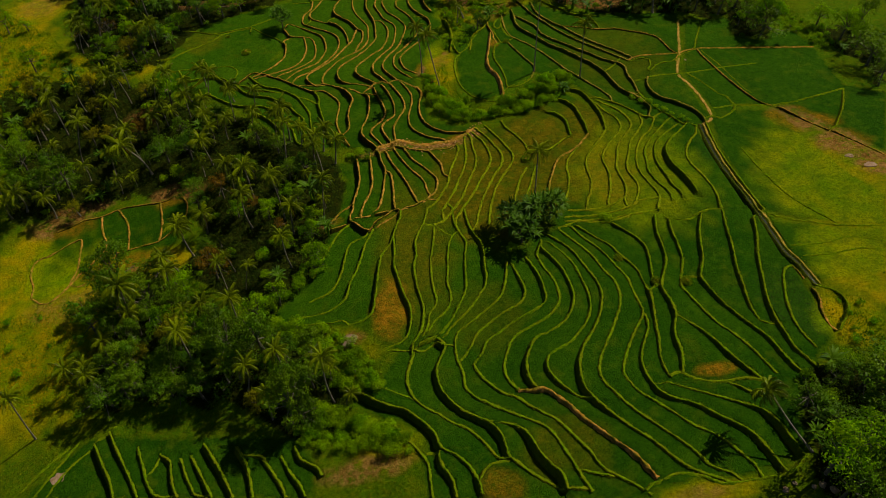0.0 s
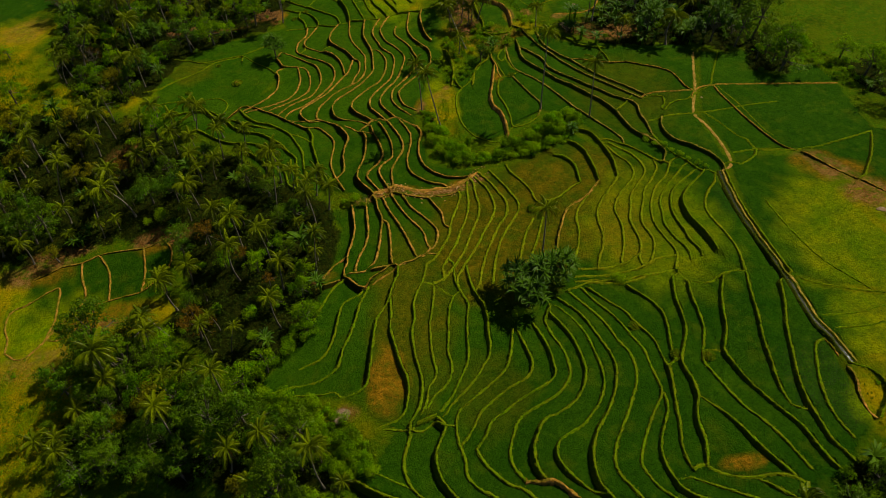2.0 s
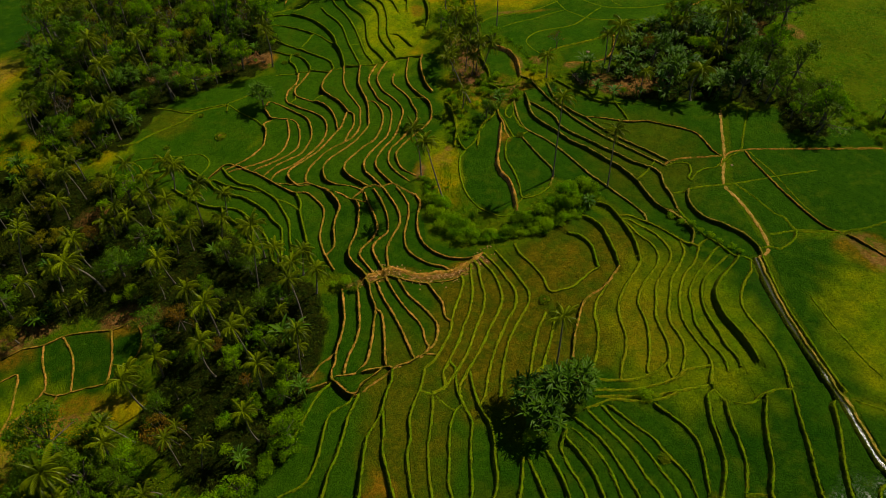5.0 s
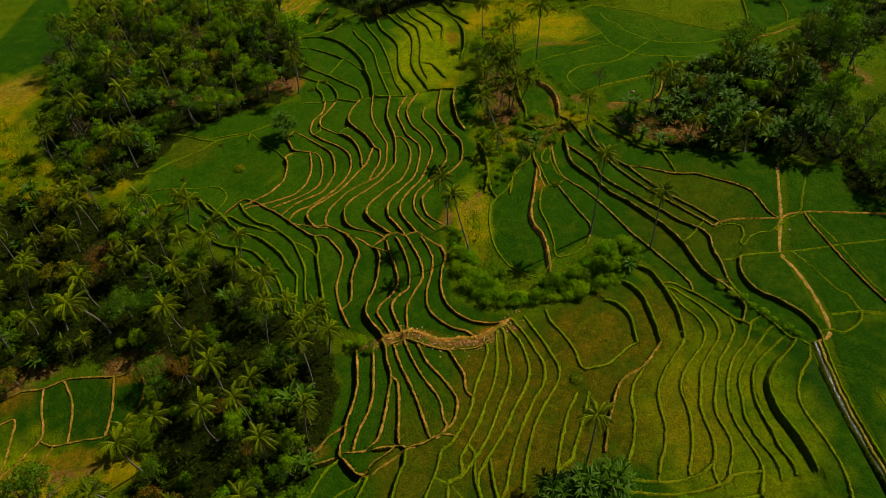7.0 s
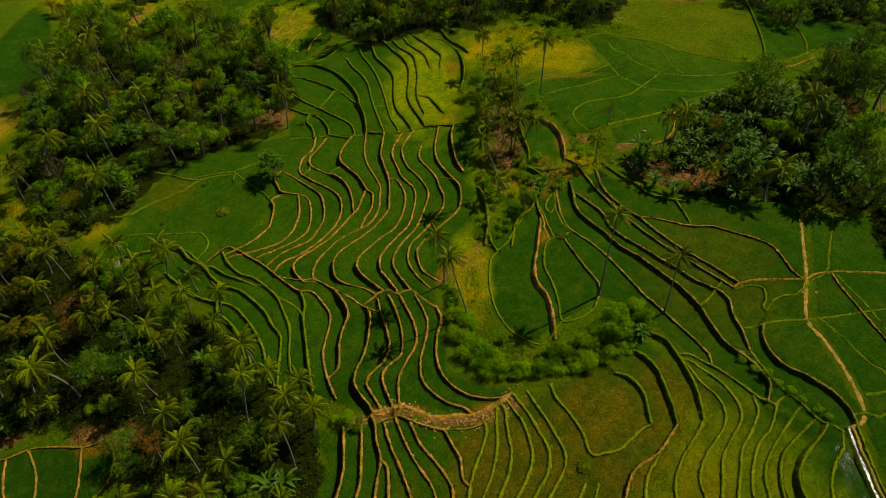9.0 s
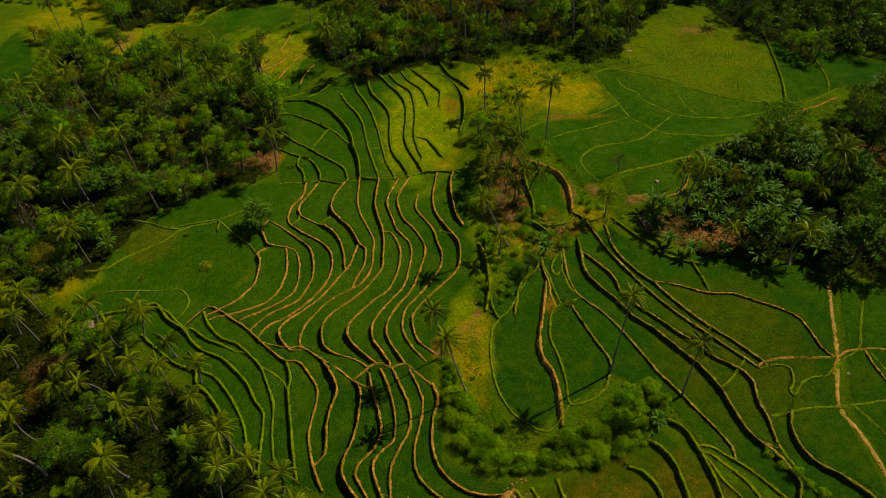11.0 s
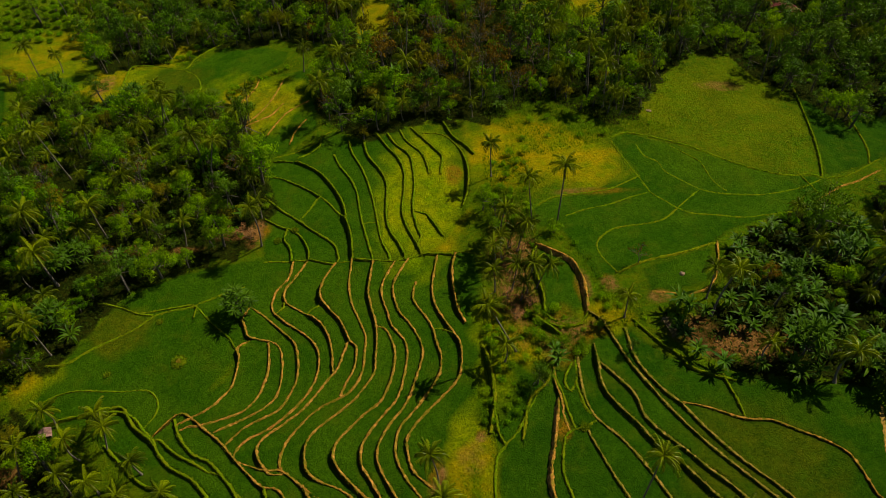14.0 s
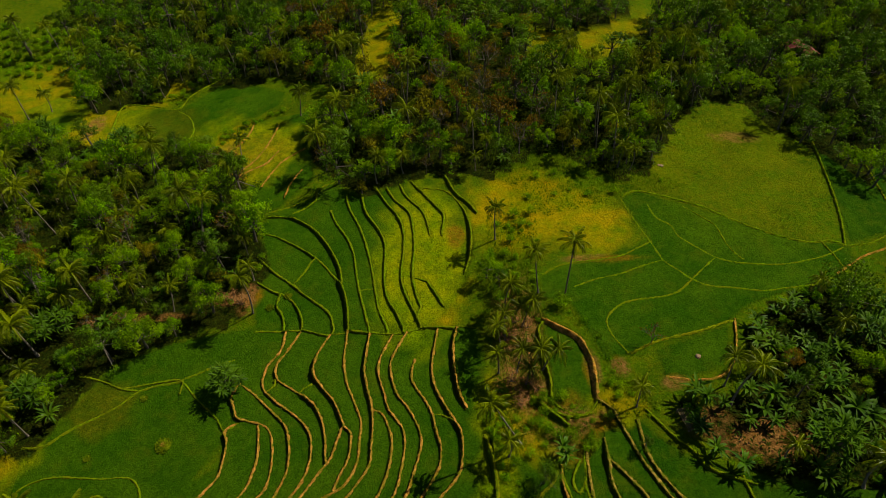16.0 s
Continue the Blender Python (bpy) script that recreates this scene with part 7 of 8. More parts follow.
tall_palm(-76.9, 133.6, -0.8, -0.6, 4.2)
tall_palm(32.5, 129.3, -0.7, 0.2, 17.7)
tall_palm(41.7, 125, -0.5, 0.2, 13.3)
tall_palm(11.7, 127.5, -3.5, 0.1, 13.4)
tall_palm(24.5, 87, -0.2, 0.1, 12.7)
tall_palm(-57.7, 162.7, -0, -0, 9.7)
tall_palm(50.8, 164.2, -0.1, 0.1, 6.9)
tall_palm(37.3, 161.1, -0.1, 0, 5.5)
tall_palm(85.7, 176.8, -2, 1.7, 3.8)
tall_palm(20.1, 156.2, -4.8, 0.5, 11.5)
tall_palm(29.3, 182.1, 0.1, -0, 15)
tall_palm(25.2, 184, -1.7, 0.3, 11.1)
tall_palm(18.6, 197.6, -0.8, 0.1, 8.6)
tall_palm(-66.8, 177.6, 0, 0, 4.7)
tall_palm(-60.8, 173, 0, 0, 4.4)
tall_palm(-25.4, 185.7, 0, 0, 11.1)
tall_palm(-70.6, 208.5, -1.8, -1.2, 14.3)
tall_palm(-87.9, 225.4, -1.3, -0.9, 5.6)
tall_palm(-83.9, 208.8, -1.1, -0.8, 7.7)
tall_palm(-61.5, 228.4, -0.3, -0.2, 7.6)
tall_palm(-59.4, 237.5, -0.4, -0.2, 7.1)
tall_palm(-43.3, 145.8, 0.6, 0.5, 6.8)
tall_palm(-35.8, 134.5, 0.6, 0.5, 8.3)
tall_palm(-41, 131, -0.6, -0.6, 7.4)
tall_palm(-31.4, 130.3, 0.6, 0.5, 4.5)
tall_palm(-36.8, 128.6, 0.6, 0.6, 6)
tall_palm(41.6, 224.8, -1.4, 0.3, 14)
tall_palm(47.9, 229.9, -1.6, 0.4, 12.7)
tall_palm(8.1, 134.4, -1.4, -0, 12.3)
tall_palm(33.4, 231.5, -1.1, 0.2, 14.2)
tall_palm(42, 229.2, -1.1, 0.3, 11)
tall_palm(49, 235, -1.5, 0.5, 7.2)
tall_palm(58.9, 252.1, -1.4, 0.5, 9.6)
tall_palm(61.8, 242.3, -1.8, 0.7, 9.1)
tall_palm(-9.9, 262.4, -1.7, -0.2, 9.2)
tall_palm(-9.8, 243.9, -1.2, -0.2, 4.9)
tall_palm(-25.2, 246.4, 0, 0, 7.2)
tall_palm(-34.2, 278.8, 0.2, 0.1, 7.9)
tall_palm(-113.3, 292.5, -1.2, -0.8, 11.4)
tall_palm(-105.2, 293.5, -0.4, -0.2, 9.3)
tall_palm(-99, 288.7, 0.4, 0.2, 6.2)
tall_palm(-96.9, 254.4, 0.1, 0.1, 10.5)
tall_palm(-92.6, 258.2, 0, 0, 5.7)
tall_palm(-68, 303.2, -1.4, -0.6, 4.4)
tall_palm(-61.9, 209.4, -0.6, -0.4, 6.9)
plant("tree", -46.7, 82.8, 1.45)
plant("light", -36.6, 74.5, 1.2)
plant("brown", -34.3, 87.2, 1.25)
plant("young", -52.1, 73.9, 1.1)
plant("young", -58.6, 71.4, 1.1)
plant("tree", -47.3, 64.7, 1)
plant("light", -21.2, 62.4, 0.8)
plant("light", -19.4, 58.6, 0.8)
plant("pandan", 19.6, 82.2, 1)
plant("pandan", 23.5, 82.6, 1.2)
plant("pandan", 26.6, 83.3, 1)
plant("pandan", 20.9, 78.5, 1)
plant("shrub", 18.9, 77.1, 1)
plant("pandan", -26.3, 169.9, 1)
plant("shrub", 35.6, 80.9, 1)
plant("brown", -35.8, 110, 1)
plant("light", -20, 102.1, 1)
plant("light", -24.9, 98.9, 0.9)
plant("brown", -22.2, 94.5, 0.5)
plant("light", -31.8, 102.9, 0.8)
plant("brown", -27.9, 102.6, 0.6)
plant("young", -35.3, 114.7, 1.2)
plant("young", -38.5, 101.5, 1.2)
plant("young", -43.6, 101, 1.1)
plant("young", -44.2, 149.3, 1.15)
plant("young", -52.8, 150.1, 1.1)
plant("young", -47.3, 144.6, 1)
plant("young", -42.6, 139.2, 1.05)
plant("young", -36.5, 141.6, 1.1)
plant("young", -30.8, 135.7, 1)
plant("young", -25.3, 125, 1)
plant("young", -19.3, 119, 1)
plant("young", -14.3, 115.7, 1.1)
plant("young", -15.9, 112.2, 1.2)
plant("young", -11.7, 110.9, 1.1)
plant("young", -63, 125.3, 1.1)
plant("young", -68.7, 125, 1)
plant("light", -15.9, 94.3, 0.9)
plant("light", -15.9, 90.3, 0.8)
plant("light", -20.3, 89.4, 0.9)
plant("tree", -4.6, 110.1, 0.3)
plant("shrub", -8.7, 111.8, 1)
plant("shrub", -6.6, 111.3, 1)
plant("shrub", -5, 109.8, 0.8)
plant("tree", 22.7, 150.2, 0.72, which=2)
plant("young", 18.2, 154.3, 1)
plant("young", -30.5, 203.2, 1)
plant("young", -26.6, 193.4, 1)
plant("tree", 37.2, 154.6, 0.4)
plant("shrub", 35.5, 122.9, 1.2)
plant("banana", 37.1, 120.6, 0.9)
plant("tree", 72.6, 177, 1.55, which=2, tall=1.15)
plant("bare", -93.1, 241.5, 1.1)
plant("bare", 18, 242, 1.3)
plant("bare", -70.9, 171, 1)
plant("brown", -68.9, 196.4, 1.2)
plant("tree", -77.1, 196.6, 1.3)
plant("tree", -73, 190.7, 1.2)
plant("light", -52.9, 189.2, 1.1)
plant("light", -49.5, 220.3, 1.2)
plant("light", -66, 230.1, 1)
plant("light", -78.5, 216.1, 1)
plant("light", -37.2, 224.6, 1)
plant("light", -46.2, 211.7, 1.1)
plant("light", -38.7, 194.2, 1)
plant("tree", -16.6, 238.4, 1.3)
plant("tree", -15.2, 229.4, 1.2)
plant("light", -3.7, 229, 1.35)
plant("light", -2.7, 219.9, 1.1)
plant("tree", 2.9, 222.4, 0.9)
plant("brown", 8.3, 239.7, 0.6)
plant("brown", 6.8, 227.6, 0.8)
plant("light", 49.3, 222.7, 0.9)
plant("light", 16.6, 188.5, 0.9)
plant("shrub", 21.5, 188.1, 1.2)
tall_palm(19.3, 179.3, -0.4, 0.2, 8.2)
tall_palm(22.0, 177.4, 0.3, 0, 7.4)
tall_palm(20.4, 178.2, 0.8, -0.6, 5.8)
tall_palm(20.3, 168.4, -0.3, 0, 7.2)
tall_palm(22.7, 167.6, 0.2, 0.2, 7.8)
tall_palm(24.4, 168.6, 0.9, 0, 6.4)
tall_palm(21.6, 166.2, 0.4, -0.5, 5.2)
for x, y in ((20.6, 172.4), (21.6, 170.3), (19.6, 175.2), (22.6, 174.0), (21.0, 163.8)):
    plant("dead", x, y, 1.7, tall=0.45)
plant("shrub", 18.6, 183.2, 1.3)
tall_palm(18.2, 172.4, -0.6, 0.2, 7.0)
tall_palm(19.0, 174.8, -0.2, 0.4, 6.2)
tall_palm(17.6, 168.6, -0.8, 0.1, 5.6)
plant("tree", 18.8, 186.4, 0.62)
plant("light", 17.4, 165.2, 0.55)
plant("shrub", 21.8, 184.6, 1.1)
plant("shrub", 28.6, 180.8, 1.4)
plant("shrub", 29.6, 155.2, 1.3)
for x, y, size in ((50.4, 115.6, 0.7), (51.6, 113.9, 0.6), (52.9, 112.6, 0.8), (54.0, 111.2, 0.6), (55.2, 109.8, 0.7), (56.3, 108.4, 0.5), (57.6, 106.9, 0.7), (58.6, 105.6, 0.5)):
    plant("shrub", x, y, size)
for row in range(6):                          # an orchard planted in rows on the far hillside
    for k in range(9):
        plant("shrub", -131 + 3.3 * k + 0.9 * row, 284 + 4.6 * row - 0.7 * k, 1.25)
plant("tree", -112, 290, 1.2)
plant("tree", -104, 300, 1.3)
plant("golden", -100.4, 250.2, 1.0)
plant("golden", -104.5, 253.0, 0.8)
plant("dead", 20.8, 178.2, 1.4)
plant("dead", 22.8, 177.1, 1.3)
plant("dead", 19.5, 167, 1.4)
plant("dead", 22.3, 166.4, 1.3)
plant("dead", 20.6, 162.8, 1.2)
plant("dead", 23.1, 164.9, 1.2)
plant("dead", -29.9, 189.1, 1.6)
plant("dead", -27.9, 188, 1.6)
plant("dead", -31.7, 189.1, 1.3)
plant("dead", -54.4, 183.8, 1.3)
plant("dead", -49.4, 186, 1.3)
plant("pandan", -61.7, 181.2, 1)
plant("pandan", -59.1, 183.4, 1)
plant("pandan", -58.8, 168.5, 1)
plant("light", -55.7, 171.8, 0.8)
plant("tree", -65.2, 155, 0.8)
plant("brown", -58, 134.7, 0.9)
plant("bare", 41.7, 172.4, 0.7)
plant("tree", -84.9, 278.3, 1.5)
plant("tree", -76.1, 271, 1.4)
plant("tree", -81.6, 266.6, 1.2)
plant("light", -50.6, 271, 0.8)
plant("light", -3.7, 232.6, 1.3)
plant("light", -8.6, 231.1, 1.2)
plant("light", -3.4, 225.2, 1.1)
plant("light", -15.2, 235.5, 1.1)
plant("light", 13.6, 266.3, 1.2)
plant("bare", 19.4, 254.7, 1.4)
plant("bare", 24.9, 238.2, 1.2)
plant("bare", 17.7, 246.2, 1.2)
plant("brown", 24.3, 247.8, 1)
plant("tree", 44.8, 222.3, 1)
plant("light", 48, 226.4, 1)
plant("tree", 103.4, 252.5, 1.3)
plant("tree", 99.8, 237.7, 1.4)
plant("light", 81.5, 263.7, 1.3)
plant("light", 71.3, 257.7, 1.2)
plant("brown", 60.9, 167, 0.7)
plant("tree", 60.8, 162, 0.8)
plant("banana", 44.6, 157.1, 1)
plant("banana", 45.2, 156.2, 1)
plant("banana", 46.5, 153.1, 1.1)
plant("banana", 49.4, 151, 1.1)
plant("banana", 52.2, 157.6, 0.9)
plant("banana", 55.3, 157.5, 0.9)
plant("banana", 56.7, 165.5, 1.1)
plant("banana", 58.9, 173.5, 1.1)
plant("banana", 57.3, 171.3, 1.1)
plant("banana", 65.9, 178.1, 1)
plant("banana", 60.5, 154.8, 1.1)
plant("banana", 58.8, 175.8, 1)
plant("banana", 59.9, 171.2, 1)


# ---- woods and thickets, filled in between ----
masses = {}


def mass(kind, x, y, size, tall, lot):
    """A tree deep in the woods, one of the many that nobody could count."""
    ob = random.choice(KINDS[kind])
    palm = kind in ("palm", "young")
    stand = pose(x, y, float(height(x, y)) - 0.05, 0, 0, random.uniform(0, 360)) @ Matrix.Diagonal((size, size, size * (1 if palm else tall), 1))
    for bit in ob.children:
        own = Matrix()
        if palm:
            own = Matrix.Diagonal((1, 1, tall, 1)) if bit.name.startswith("trunk") else Matrix.Translation((ob["lean"], 0, ob["tall"] * tall))
        m = np.array(stand @ own)
        key = (bit.name.split(".")[0], bit.data.materials[0].name, kind == "shrub", lot)
        co = np.empty(len(bit.data.vertices) * 3, np.float32)
        bit.data.vertices.foreach_get("co", co)
        loops = np.empty(len(bit.data.loops), np.int32)
        bit.data.loops.foreach_get("vertex_index", loops)
        sides = len(bit.data.polygons[0].vertices)
        store = masses.setdefault(key, [bit.data.materials[0], sides, [], [], 0, []])
        tone = np.full(len(bit.data.vertices), 0.4, np.float32)
        if "tone" in bit.data.attributes:
            bit.data.attributes["tone"].data.foreach_get("value", tone)
        co, loops = co.reshape(-1, 3), loops.reshape(-1, sides)
        if sides == 3:                    # deep in the woods: fewer and larger leaves
            every = 2 if y < 200 else 3
            leaf = co[loops][::every]
            mid = leaf.mean(1, keepdims=True)
            tone = tone[loops][::every].ravel()
            co = (mid + (leaf - mid) * (1.3 if every == 2 else 1.55)).reshape(-1, 3)
            loops = np.arange(len(co)).reshape(-1, 3)
        store[2].append(co @ m[:3, :3].T + m[:3, 3])
        store[3].append(loops + store[4])
        store[4] += len(co)
        store[5].append(tone)
    planted.append((kind, x, y))


random.seed(8)
floors, seeds = {"canopy": ([], []), "brush": ([], [])}, np.random.default_rng(31)
for number, (kind, gap, mix, points) in enumerate(GROVES):
    names, weights = list(mix), list(mix.values())
    gap *= (1.12 if points[:, 1].mean() < 140 else 1.0) if kind == "canopy" else 1
    low, high = points.min(0), points.max(0)
    for gx0 in np.arange(low[0], high[0], gap):
        for gy0 in np.arange(low[1], high[1], gap):
            x, y = gx0 + random.uniform(-.45, .45) * gap, gy0 + random.uniform(-.45, .45) * gap
            name, size = random.choices(names, weights)[0], random.triangular(0.45, 1.7, 0.8) if kind == "canopy" else random.uniform(0.65, 1.2) if gap < 1.4 else random.uniform(0.4, 1.0)
            if not inside(points, x, y):
                continue
            if any(inside(glade, x, y) for glade in CLEARINGS):
                continue
            if kind == "canopy" and float(cover_at("dry", x, y)) > 0.5:      # bare clearings stay open
                continue
            if any(abs(px - x) < gap * 0.62 and abs(py - y) < gap * 0.62 for _, px, py in planted):
                continue
            alike = ("tree", "light", "brown", "golden") if name in ("tree", "light", "brown", "golden") else (name,)
            if name in ("palm", "young"):
                alike = ("palm", "young")
            if name in ("tree", "light", "brown", "golden", "shrub", "palm", "young") and sum(k in alike for k, _, _ in planted) > 290:
                mass(name, x, y, size, random.uniform(0.65, 1.45) * (0.5 if name == "palm" else 1), number)
            else:
                plant(name, x, y, size, tall=random.uniform(0.65, 1.45) * (0.5 if name == "palm" else 1))
    # low leafy growth under the trees
    floor_leaves, floor_faces = floors[kind]
    many = int((high - low).prod() * (2.0 if kind == "canopy" else 16.0))
    x, y = seeds.uniform(low[0], high[0], many), seeds.uniform(low[1], high[1], many)
    keep = inside(points, x, y)
    for glade in CLEARINGS:
        keep &= ~inside(glade, x, y)
    x, y = x[keep], y[keep]
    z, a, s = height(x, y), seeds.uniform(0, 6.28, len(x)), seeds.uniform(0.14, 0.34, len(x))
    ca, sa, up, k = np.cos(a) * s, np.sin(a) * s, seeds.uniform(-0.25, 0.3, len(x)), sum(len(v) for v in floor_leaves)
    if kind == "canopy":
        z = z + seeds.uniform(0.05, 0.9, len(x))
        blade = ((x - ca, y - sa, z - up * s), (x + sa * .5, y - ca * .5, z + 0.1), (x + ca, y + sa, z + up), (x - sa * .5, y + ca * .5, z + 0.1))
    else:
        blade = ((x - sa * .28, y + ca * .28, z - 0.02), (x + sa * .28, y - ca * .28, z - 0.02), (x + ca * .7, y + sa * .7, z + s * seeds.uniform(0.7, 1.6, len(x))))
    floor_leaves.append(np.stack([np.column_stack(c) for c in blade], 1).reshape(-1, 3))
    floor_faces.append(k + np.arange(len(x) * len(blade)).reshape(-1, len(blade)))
tagged(solid("undergrowth", *(np.concatenate(f) for f in floors["canopy"]), [UNDER_SHADE_LEAF]), "dense dark green undergrowth beneath the trees", "undergrowth", kind="stuff")
tagged(solid("ground_cover", *(np.concatenate(f) for f in floors["brush"]), [SHRUB_LEAF]), "bright green leafy ground cover between shrubs", "undergrowth", kind="stuff")
for (bit, _, low_growth, _), (mat, sides, co, loops, _, tone) in masses.items():
    name, words = ("thicket", "dense bright green thicket of low shrubs") if low_growth else ("wood_trunks", "trunks of the close-grown trees deep in the woods") if bit == "trunk" else ("wood_crowns", "leafy crowns of the close-grown trees deep in the woods")
    tagged(solid(name, np.concatenate(co), np.concatenate(loops), [mat], tones=np.concatenate(tone)), words, "thicket" if low_growth else "woods", kind="stuff")
for makes in KINDS.values():
    for ob in makes:
        if ob.get("spare"):
            del ob["spare"]


# ---- sheds, stones, mounds and wet spots ----
def box_faces(k):
    return [(k, k + 3, k + 2, k + 1), (k + 4, k + 5, k + 6, k + 7), (k, k + 1, k + 5, k + 4), (k + 1, k + 2, k + 6, k + 5), (k + 2, k + 3, k + 7, k + 6), (k + 3, k, k + 4, k + 7)]


def box(x0, y0, z0, x1, y1, z1):
    return [(x0, y0, z0), (x1, y0, z0), (x1, y1, z0), (x0, y1, z0), (x0, y0, z1), (x1, y0, z1), (x1, y1, z1), (x0, y1, z1)]


def shed(x, y, wide, deep, tall, turn, roof):
    """A small field shed: four posts, low walls and a pitched roof of sheets on battens."""
    mat, words = {"pink": (PINK_SHEET, "faded pink sheet roof"), "red": (RED_SHEET, "dull red sheet roof"), "thatch": (THATCH, "grey weathered thatch roof")}[roof]
    root = new("shed")
    root.matrix_basis = pose(x, y, float(height(x, y)) - 0.05, 0, 0, turn)
    w, d = wide / 2, deep / 2
    for px in (-w, w):
        for py in (-d, d):
            solid("post", box(px - .06, py - .06, -0.2, px + .06, py + .06, tall), box_faces(0), [TREE_BARK], root)
    for s in (-1, 1):
        solid("side_wall", box(s * w - .03, -d + .06, 0, s * w + .03, d - .06, tall * 0.8), box_faces(0), [BAMBOO], root)
    solid("back_wall", box(-w + .06, d - .03, 0, w - .06, d + .03, tall * 0.8), box_faces(0), [BAMBOO], root)
    for s in (-1, 1):
        ridge, eave, n = tall + 0.28 * wide, tall - 0.1, 9
        vs, fs = [], []
        for k in range(n):                       # sheets that overlap, each a little off
            y0, y1 = -d - .25 + (deep + .5) * k / n, -d - .25 + (deep + .5) * (k + 1) / n + 0.03
            off = random.uniform(-.03, .03)
            b = len(vs)
            vs += [(0, y0, ridge + off), (s * (w + .3), y0, eave + off), (s * (w + .3 + off), y1, eave + off), (0, y1, ridge + off),
                   (0, y0, ridge + off + .04), (s * (w + .3), y0, eave + off + .04), (s * (w + .3 + off), y1, eave + off + .04), (0, y1, ridge + off + .04)]
            fs += box_faces(b)
        half = solid("roof_side", [(0, -d - .2, ridge - .06), (s * (w + .25), -d - .2, eave - .06), (s * (w + .25), d + .2, eave - .06), (0, d + .2, ridge - .06), (0, -d - .2, ridge - .02), (s * (w + .25), -d - .2, eave - .02), (s * (w + .25), d + .2, eave - .02), (0, d + .2, ridge - .02)], box_faces(0), [BAMBOO], root)
        for k in range(n):
            solid("roof_sheet", vs[8 * k:8 * k + 8], box_faces(0), [mat], half)
    solid("ridge_pole", box(-.06, -d - .35, tall + 0.28 * wide, .06, d + .35, tall + 0.28 * wide + .10), box_faces(0), [BAMBOO], root)
    return tagged(root, f"small field shed with a {words} among trees", "shed", "field sheds")


def bamboo_rack(x, y, wide, deep, turn):
    """A low slatted frame of split bamboo on short posts."""
    root = new("bamboo_rack")
    root.matrix_basis = pose(x, y, float(height(x, y)) - 0.05, 4, 0, turn)
    w, d = wide / 2, deep / 2
    for px in (-w, 0, w):
        for py in (-d, d):
            solid("post", box(px - .05, py - .05, -0.3, px + .05, py + .05, 0.75), box_faces(0), [BAMBOO], root)
    for py in (-d, 0, d):
        solid("rail", box(-w - .15, py - .04, 0.70, w + .15, py + .04, 0.78), box_faces(0), [BAMBOO], root)
    for k in range(9):
        px = -w + wide * k / 8 + random.uniform(-.04, .04)
        solid("slat", box(px - .05, -d - .2 + random.uniform(-.1, .1), 0.785, px + .05, d + .2, 0.815), box_faces(0), [BAMBOO], root)
    return tagged(root, "low slatted bamboo rack standing on grass by a terrace", "rack")


def rough_ball(size, flat, seed, rings=7, side=10):
    vs, fs = [], []
    for r in range(rings + 1):
        a = math.pi * r / rings
        for q in range(side):
            t = 2 * math.pi * q / side
            v = Vector((math.sin(a) * math.cos(t), math.sin(a) * math.sin(t), math.cos(a)))
            k = size * (0.8 + 0.45 * noise.noise(v * 1.4 + Vector((seed, 0, 0))))
            vs.append((v.x * k, v.y * k, v.z * k * flat))
    for r in range(rings):
        for q in range(side):
            fs.append((r * side + q, (r + 1) * side + q, (r + 1) * side + (q + 1) % side, r * side + (q + 1) % side))
    return vs, fs


def boulder(x, y, size):
    vs, fs = rough_ball(size * 0.6, 0.4, x)
    ob = solid("boulder", vs, fs, [STONE], smooth=True)
    ob.matrix_basis = pose(x, y, float(height(x, y)) + size * 0.12, 0, 0, 10 * x)
    return tagged(ob, "pale tan boulder lying in the grass", "boulder", "boulders")


def mound(x, y, size):
    """A low heap of earth left in a field, overgrown with grass."""
    vs, fs = rough_ball(size * 0.62, 0.42, x, 8, 16)
    root = new("field_mound")
    root.matrix_basis = pose(x, y, float(height(x, y)) + 0.02, 0, 0, 7 * x)
    solid("earth", vs, fs, [GRASS_BANK, EARTH_BANK], root, marks=[1 if f[0] < 16 else 0 for f in fs], smooth=True)
    gv, gf = [], []
    for _ in range(int(220 * size)):
        a, r = random.uniform(0, 6.28), size * 0.6 * math.sqrt(random.random())
        px, py, pz = r * math.cos(a), r * math.sin(a), size * 0.22 * (1 - (r / (size * 0.62)) ** 2)
        t, s = random.uniform(0, 6.28), random.uniform(0.15, 0.38)
        k = len(gv)
        gv += [(px - .05 * math.sin(t), py + .05 * math.cos(t), pz), (px + .05 * math.sin(t), py - .05 * math.cos(t), pz), (px + s * math.cos(t), py + s * math.sin(t), pz + s)]
        gf.append((k, k + 1, k + 2))
    solid("grass", gv, gf, [TUFT_LEAF], root)
    return tagged(root, "low grassy earth mound with a bare tan top", "mound", "field mounds")


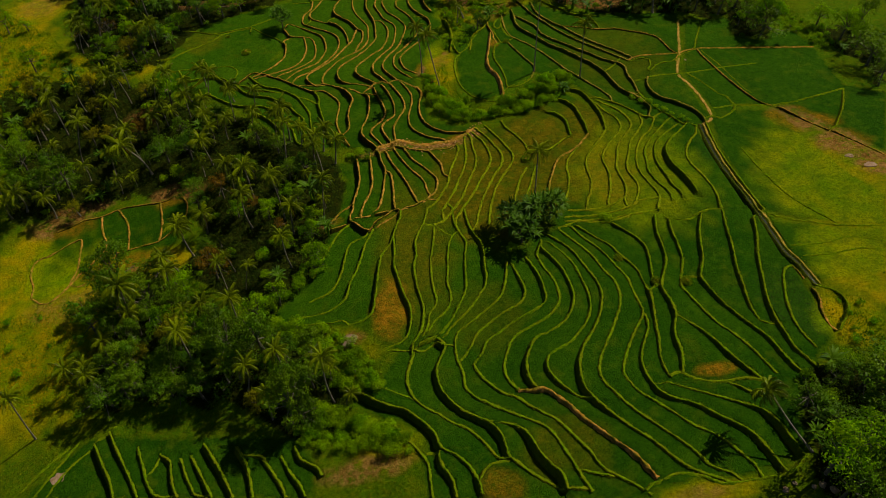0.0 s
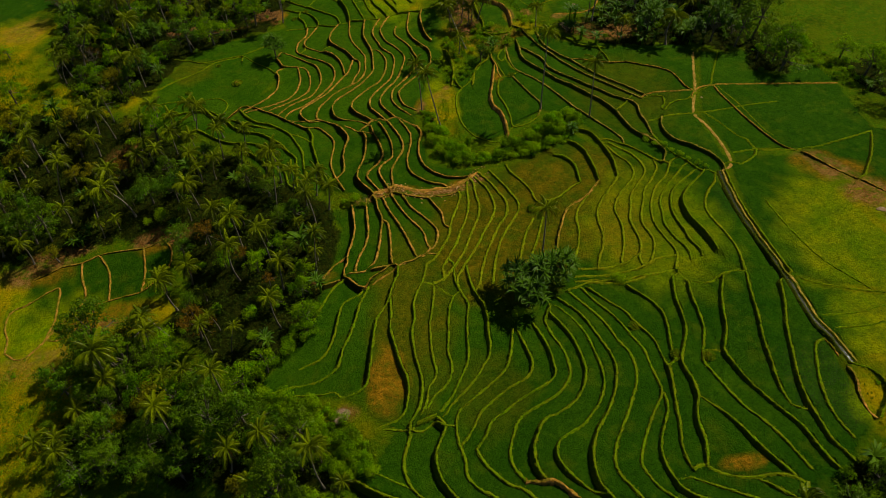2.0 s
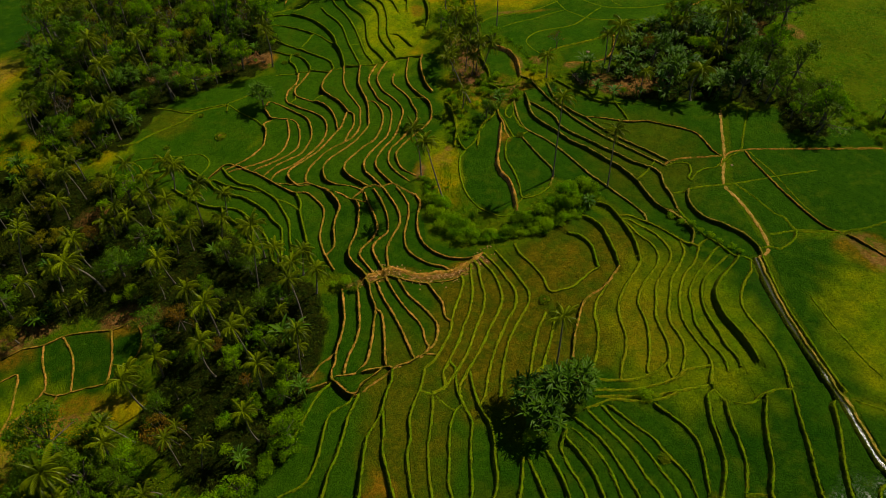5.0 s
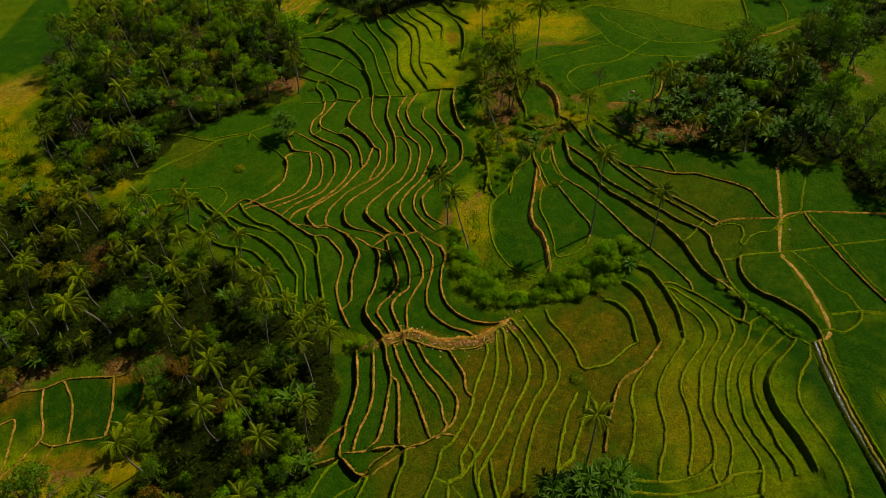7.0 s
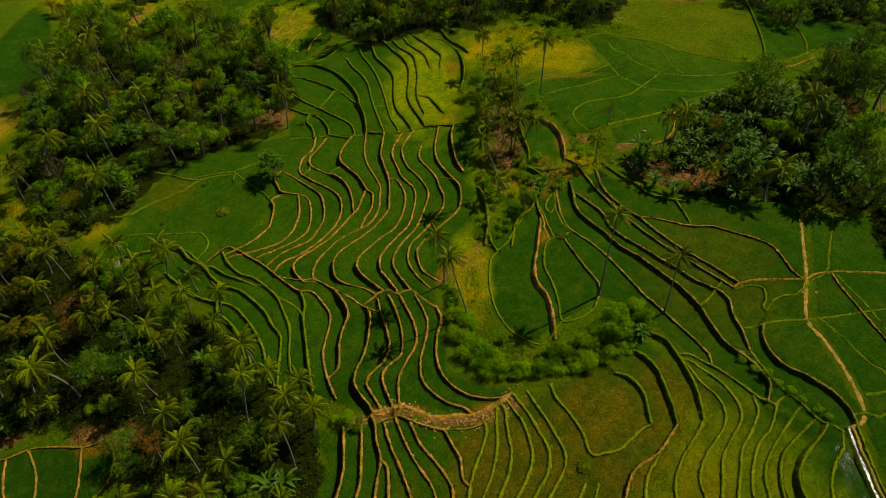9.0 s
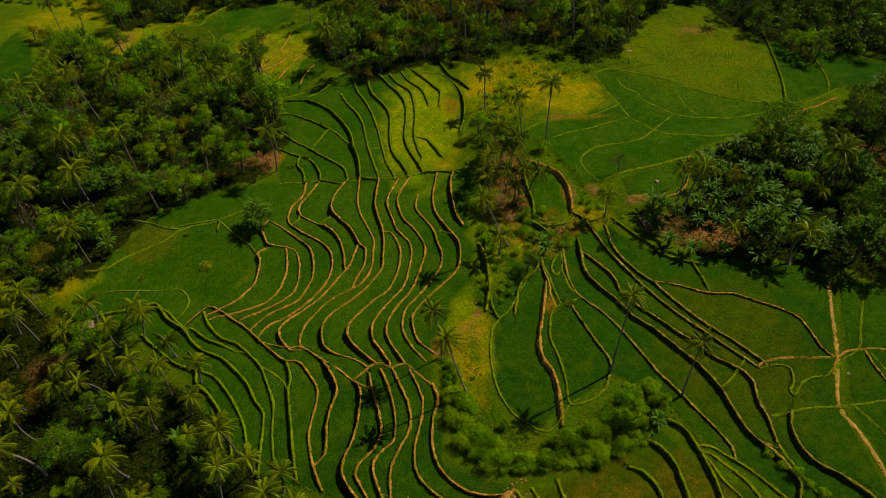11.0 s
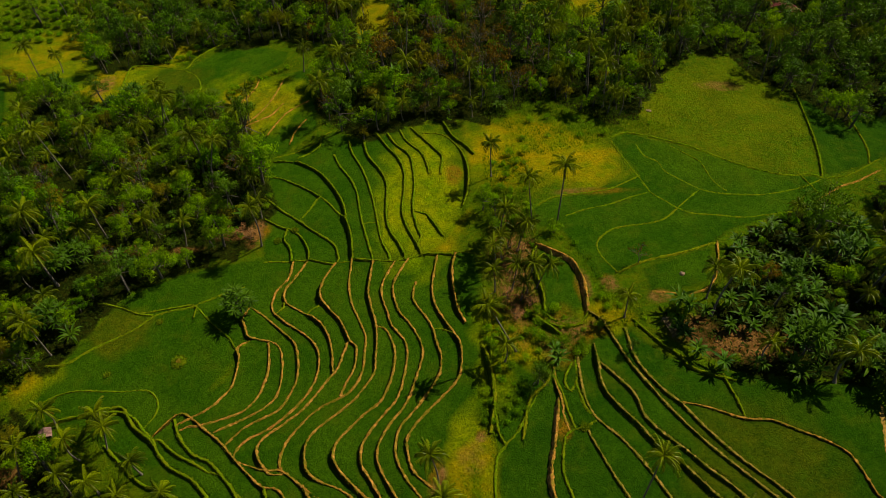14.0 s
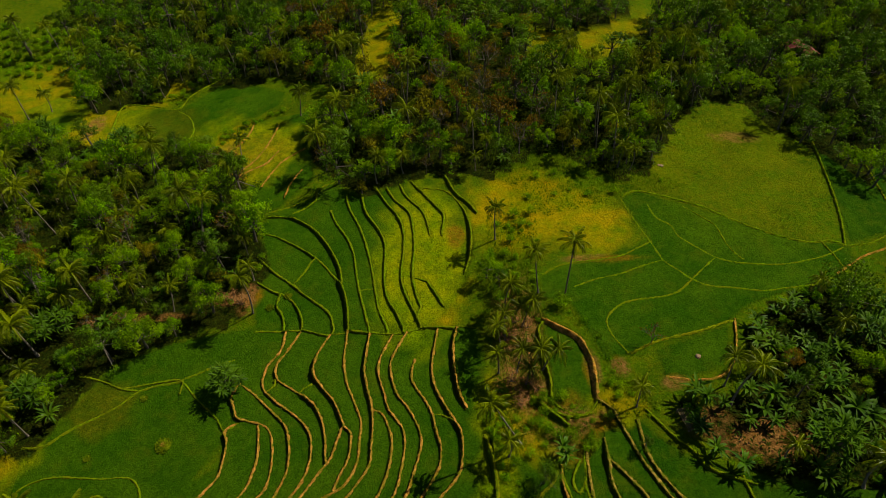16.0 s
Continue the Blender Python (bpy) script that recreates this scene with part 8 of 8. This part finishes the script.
def puddle(x, y, size):
    """A shallow muddy pool with an uneven rim."""
    n = 28
    rim = [size * (0.75 + 0.35 * noise.noise(Vector((math.cos(6.283 * k / n) * 1.3 + x, math.sin(6.283 * k / n) * 1.3, 0)))) for k in range(n)]
    ring = [(x + rim[k] * math.cos(6.283 * k / n), y + 0.7 * rim[k] * math.sin(6.283 * k / n)) for k in range(n)]
    vs = [(x, y, float(height(x, y)) + 0.13)] + [(px, py, float(height(px, py)) + 0.10) for px, py in ring]
    vs += [(x + (px - x) * 1.2, y + (py - y) * 1.2, float(height(px, py)) - 0.25) for px, py in ring]
    fs = [(0, 1 + k, 1 + (k + 1) % n) for k in range(n)] + [(1 + k, 1 + n + k, 1 + n + (k + 1) % n, 1 + (k + 1) % n) for k in range(n)]
    return tagged(solid("mud_pool", vs, fs, [PINK_MUD]), "pinkish wet mud pool at a field edge", "mud pool", kind="structure")


shed(-53.9, 148.7, 1.4, 1.2, 1.0, 25, "pink")
bamboo_rack(44.1, 158.6, 1.9, 3.2, 18)
shed(97.9, 264.4, 4.2, 3.4, 2.6, -20, "red")
shed(100.9, 262.5, 3.4, 2.8, 2.3, 15, "red")
shed(55.4, 235.6, 1.7, 1.4, 1.1, 30, "thatch")
boulder(48.4, 169.7, 0.9)
boulder(53.9, 218.2, 0.8)
boulder(53.4, 218.4, 0.7)
boulder(65.5, 127.1, 0.5)
boulder(48.2, 30.2, 0.9)
boulder(47.2, 30.1, 0.6)
boulder(44, 30.3, 0.8)
boulder(45.3, 30.9, 0.6)
boulder(49.2, 29.3, 1.0)
boulder(-75.5, 220.5, 0.6)
mound(-35.1, 160.5, 2.2)
mound(-46.9, 158.8, 0.9)
mound(-40.7, 169.1, 0.9)
mound(43.9, 64.3, 1.6)
mound(35.9, 81.2, 1.6)
mound(35.4, 71.5, 1.3)
mound(19.3, 77.4, 1.4)
mound(39.6, 65.6, 1.2)
mound(25.7, 101.1, 1.6)
mound(-22.4, 186.7, 1.3)
mound(-19.3, 189, 1.3)
mound(28.5, 142.6, 1.2)
puddle(82.3, 89.2, 1.0)
puddle(84.2, 85.8, 1.4)
puddle(-9, 65.1, 1.9)
puddle(-57.4, 53.6, 1.8)
GULLY = spline([(-4.6, 110.8), (-1.9, 111.6), (0.9, 111.9), (3.1, 110.8), (7, 109.1), (11.4, 109.1), (14.1, 110.2), (16, 111.3), (18.1, 113.2)], 0.3)

# loose stones in the washed-out gully below the spur
random.seed(21)
sv0, sf0 = [], []
for k in range(320):
    spot = GULLY[random.randrange(len(GULLY))]
    x, y = spot[0] + random.gauss(0, 0.8), spot[1] + random.gauss(0, 0.8)
    vs, fs = rough_ball(random.uniform(0.06, 0.22), 0.6, k * 0.37, 3, 5)
    z, b = float(height(x, y)) + 0.08, len(sv0)
    sv0 += [(v[0] + x, v[1] + y, v[2] + z) for v in vs]
    sf0 += [tuple(i + b for i in f) for f in fs]
tagged(solid("gully_stones", sv0, sf0, [RUBBLE]), "loose pale stones and rubble in a washed-out gully", "stones", kind="stuff")
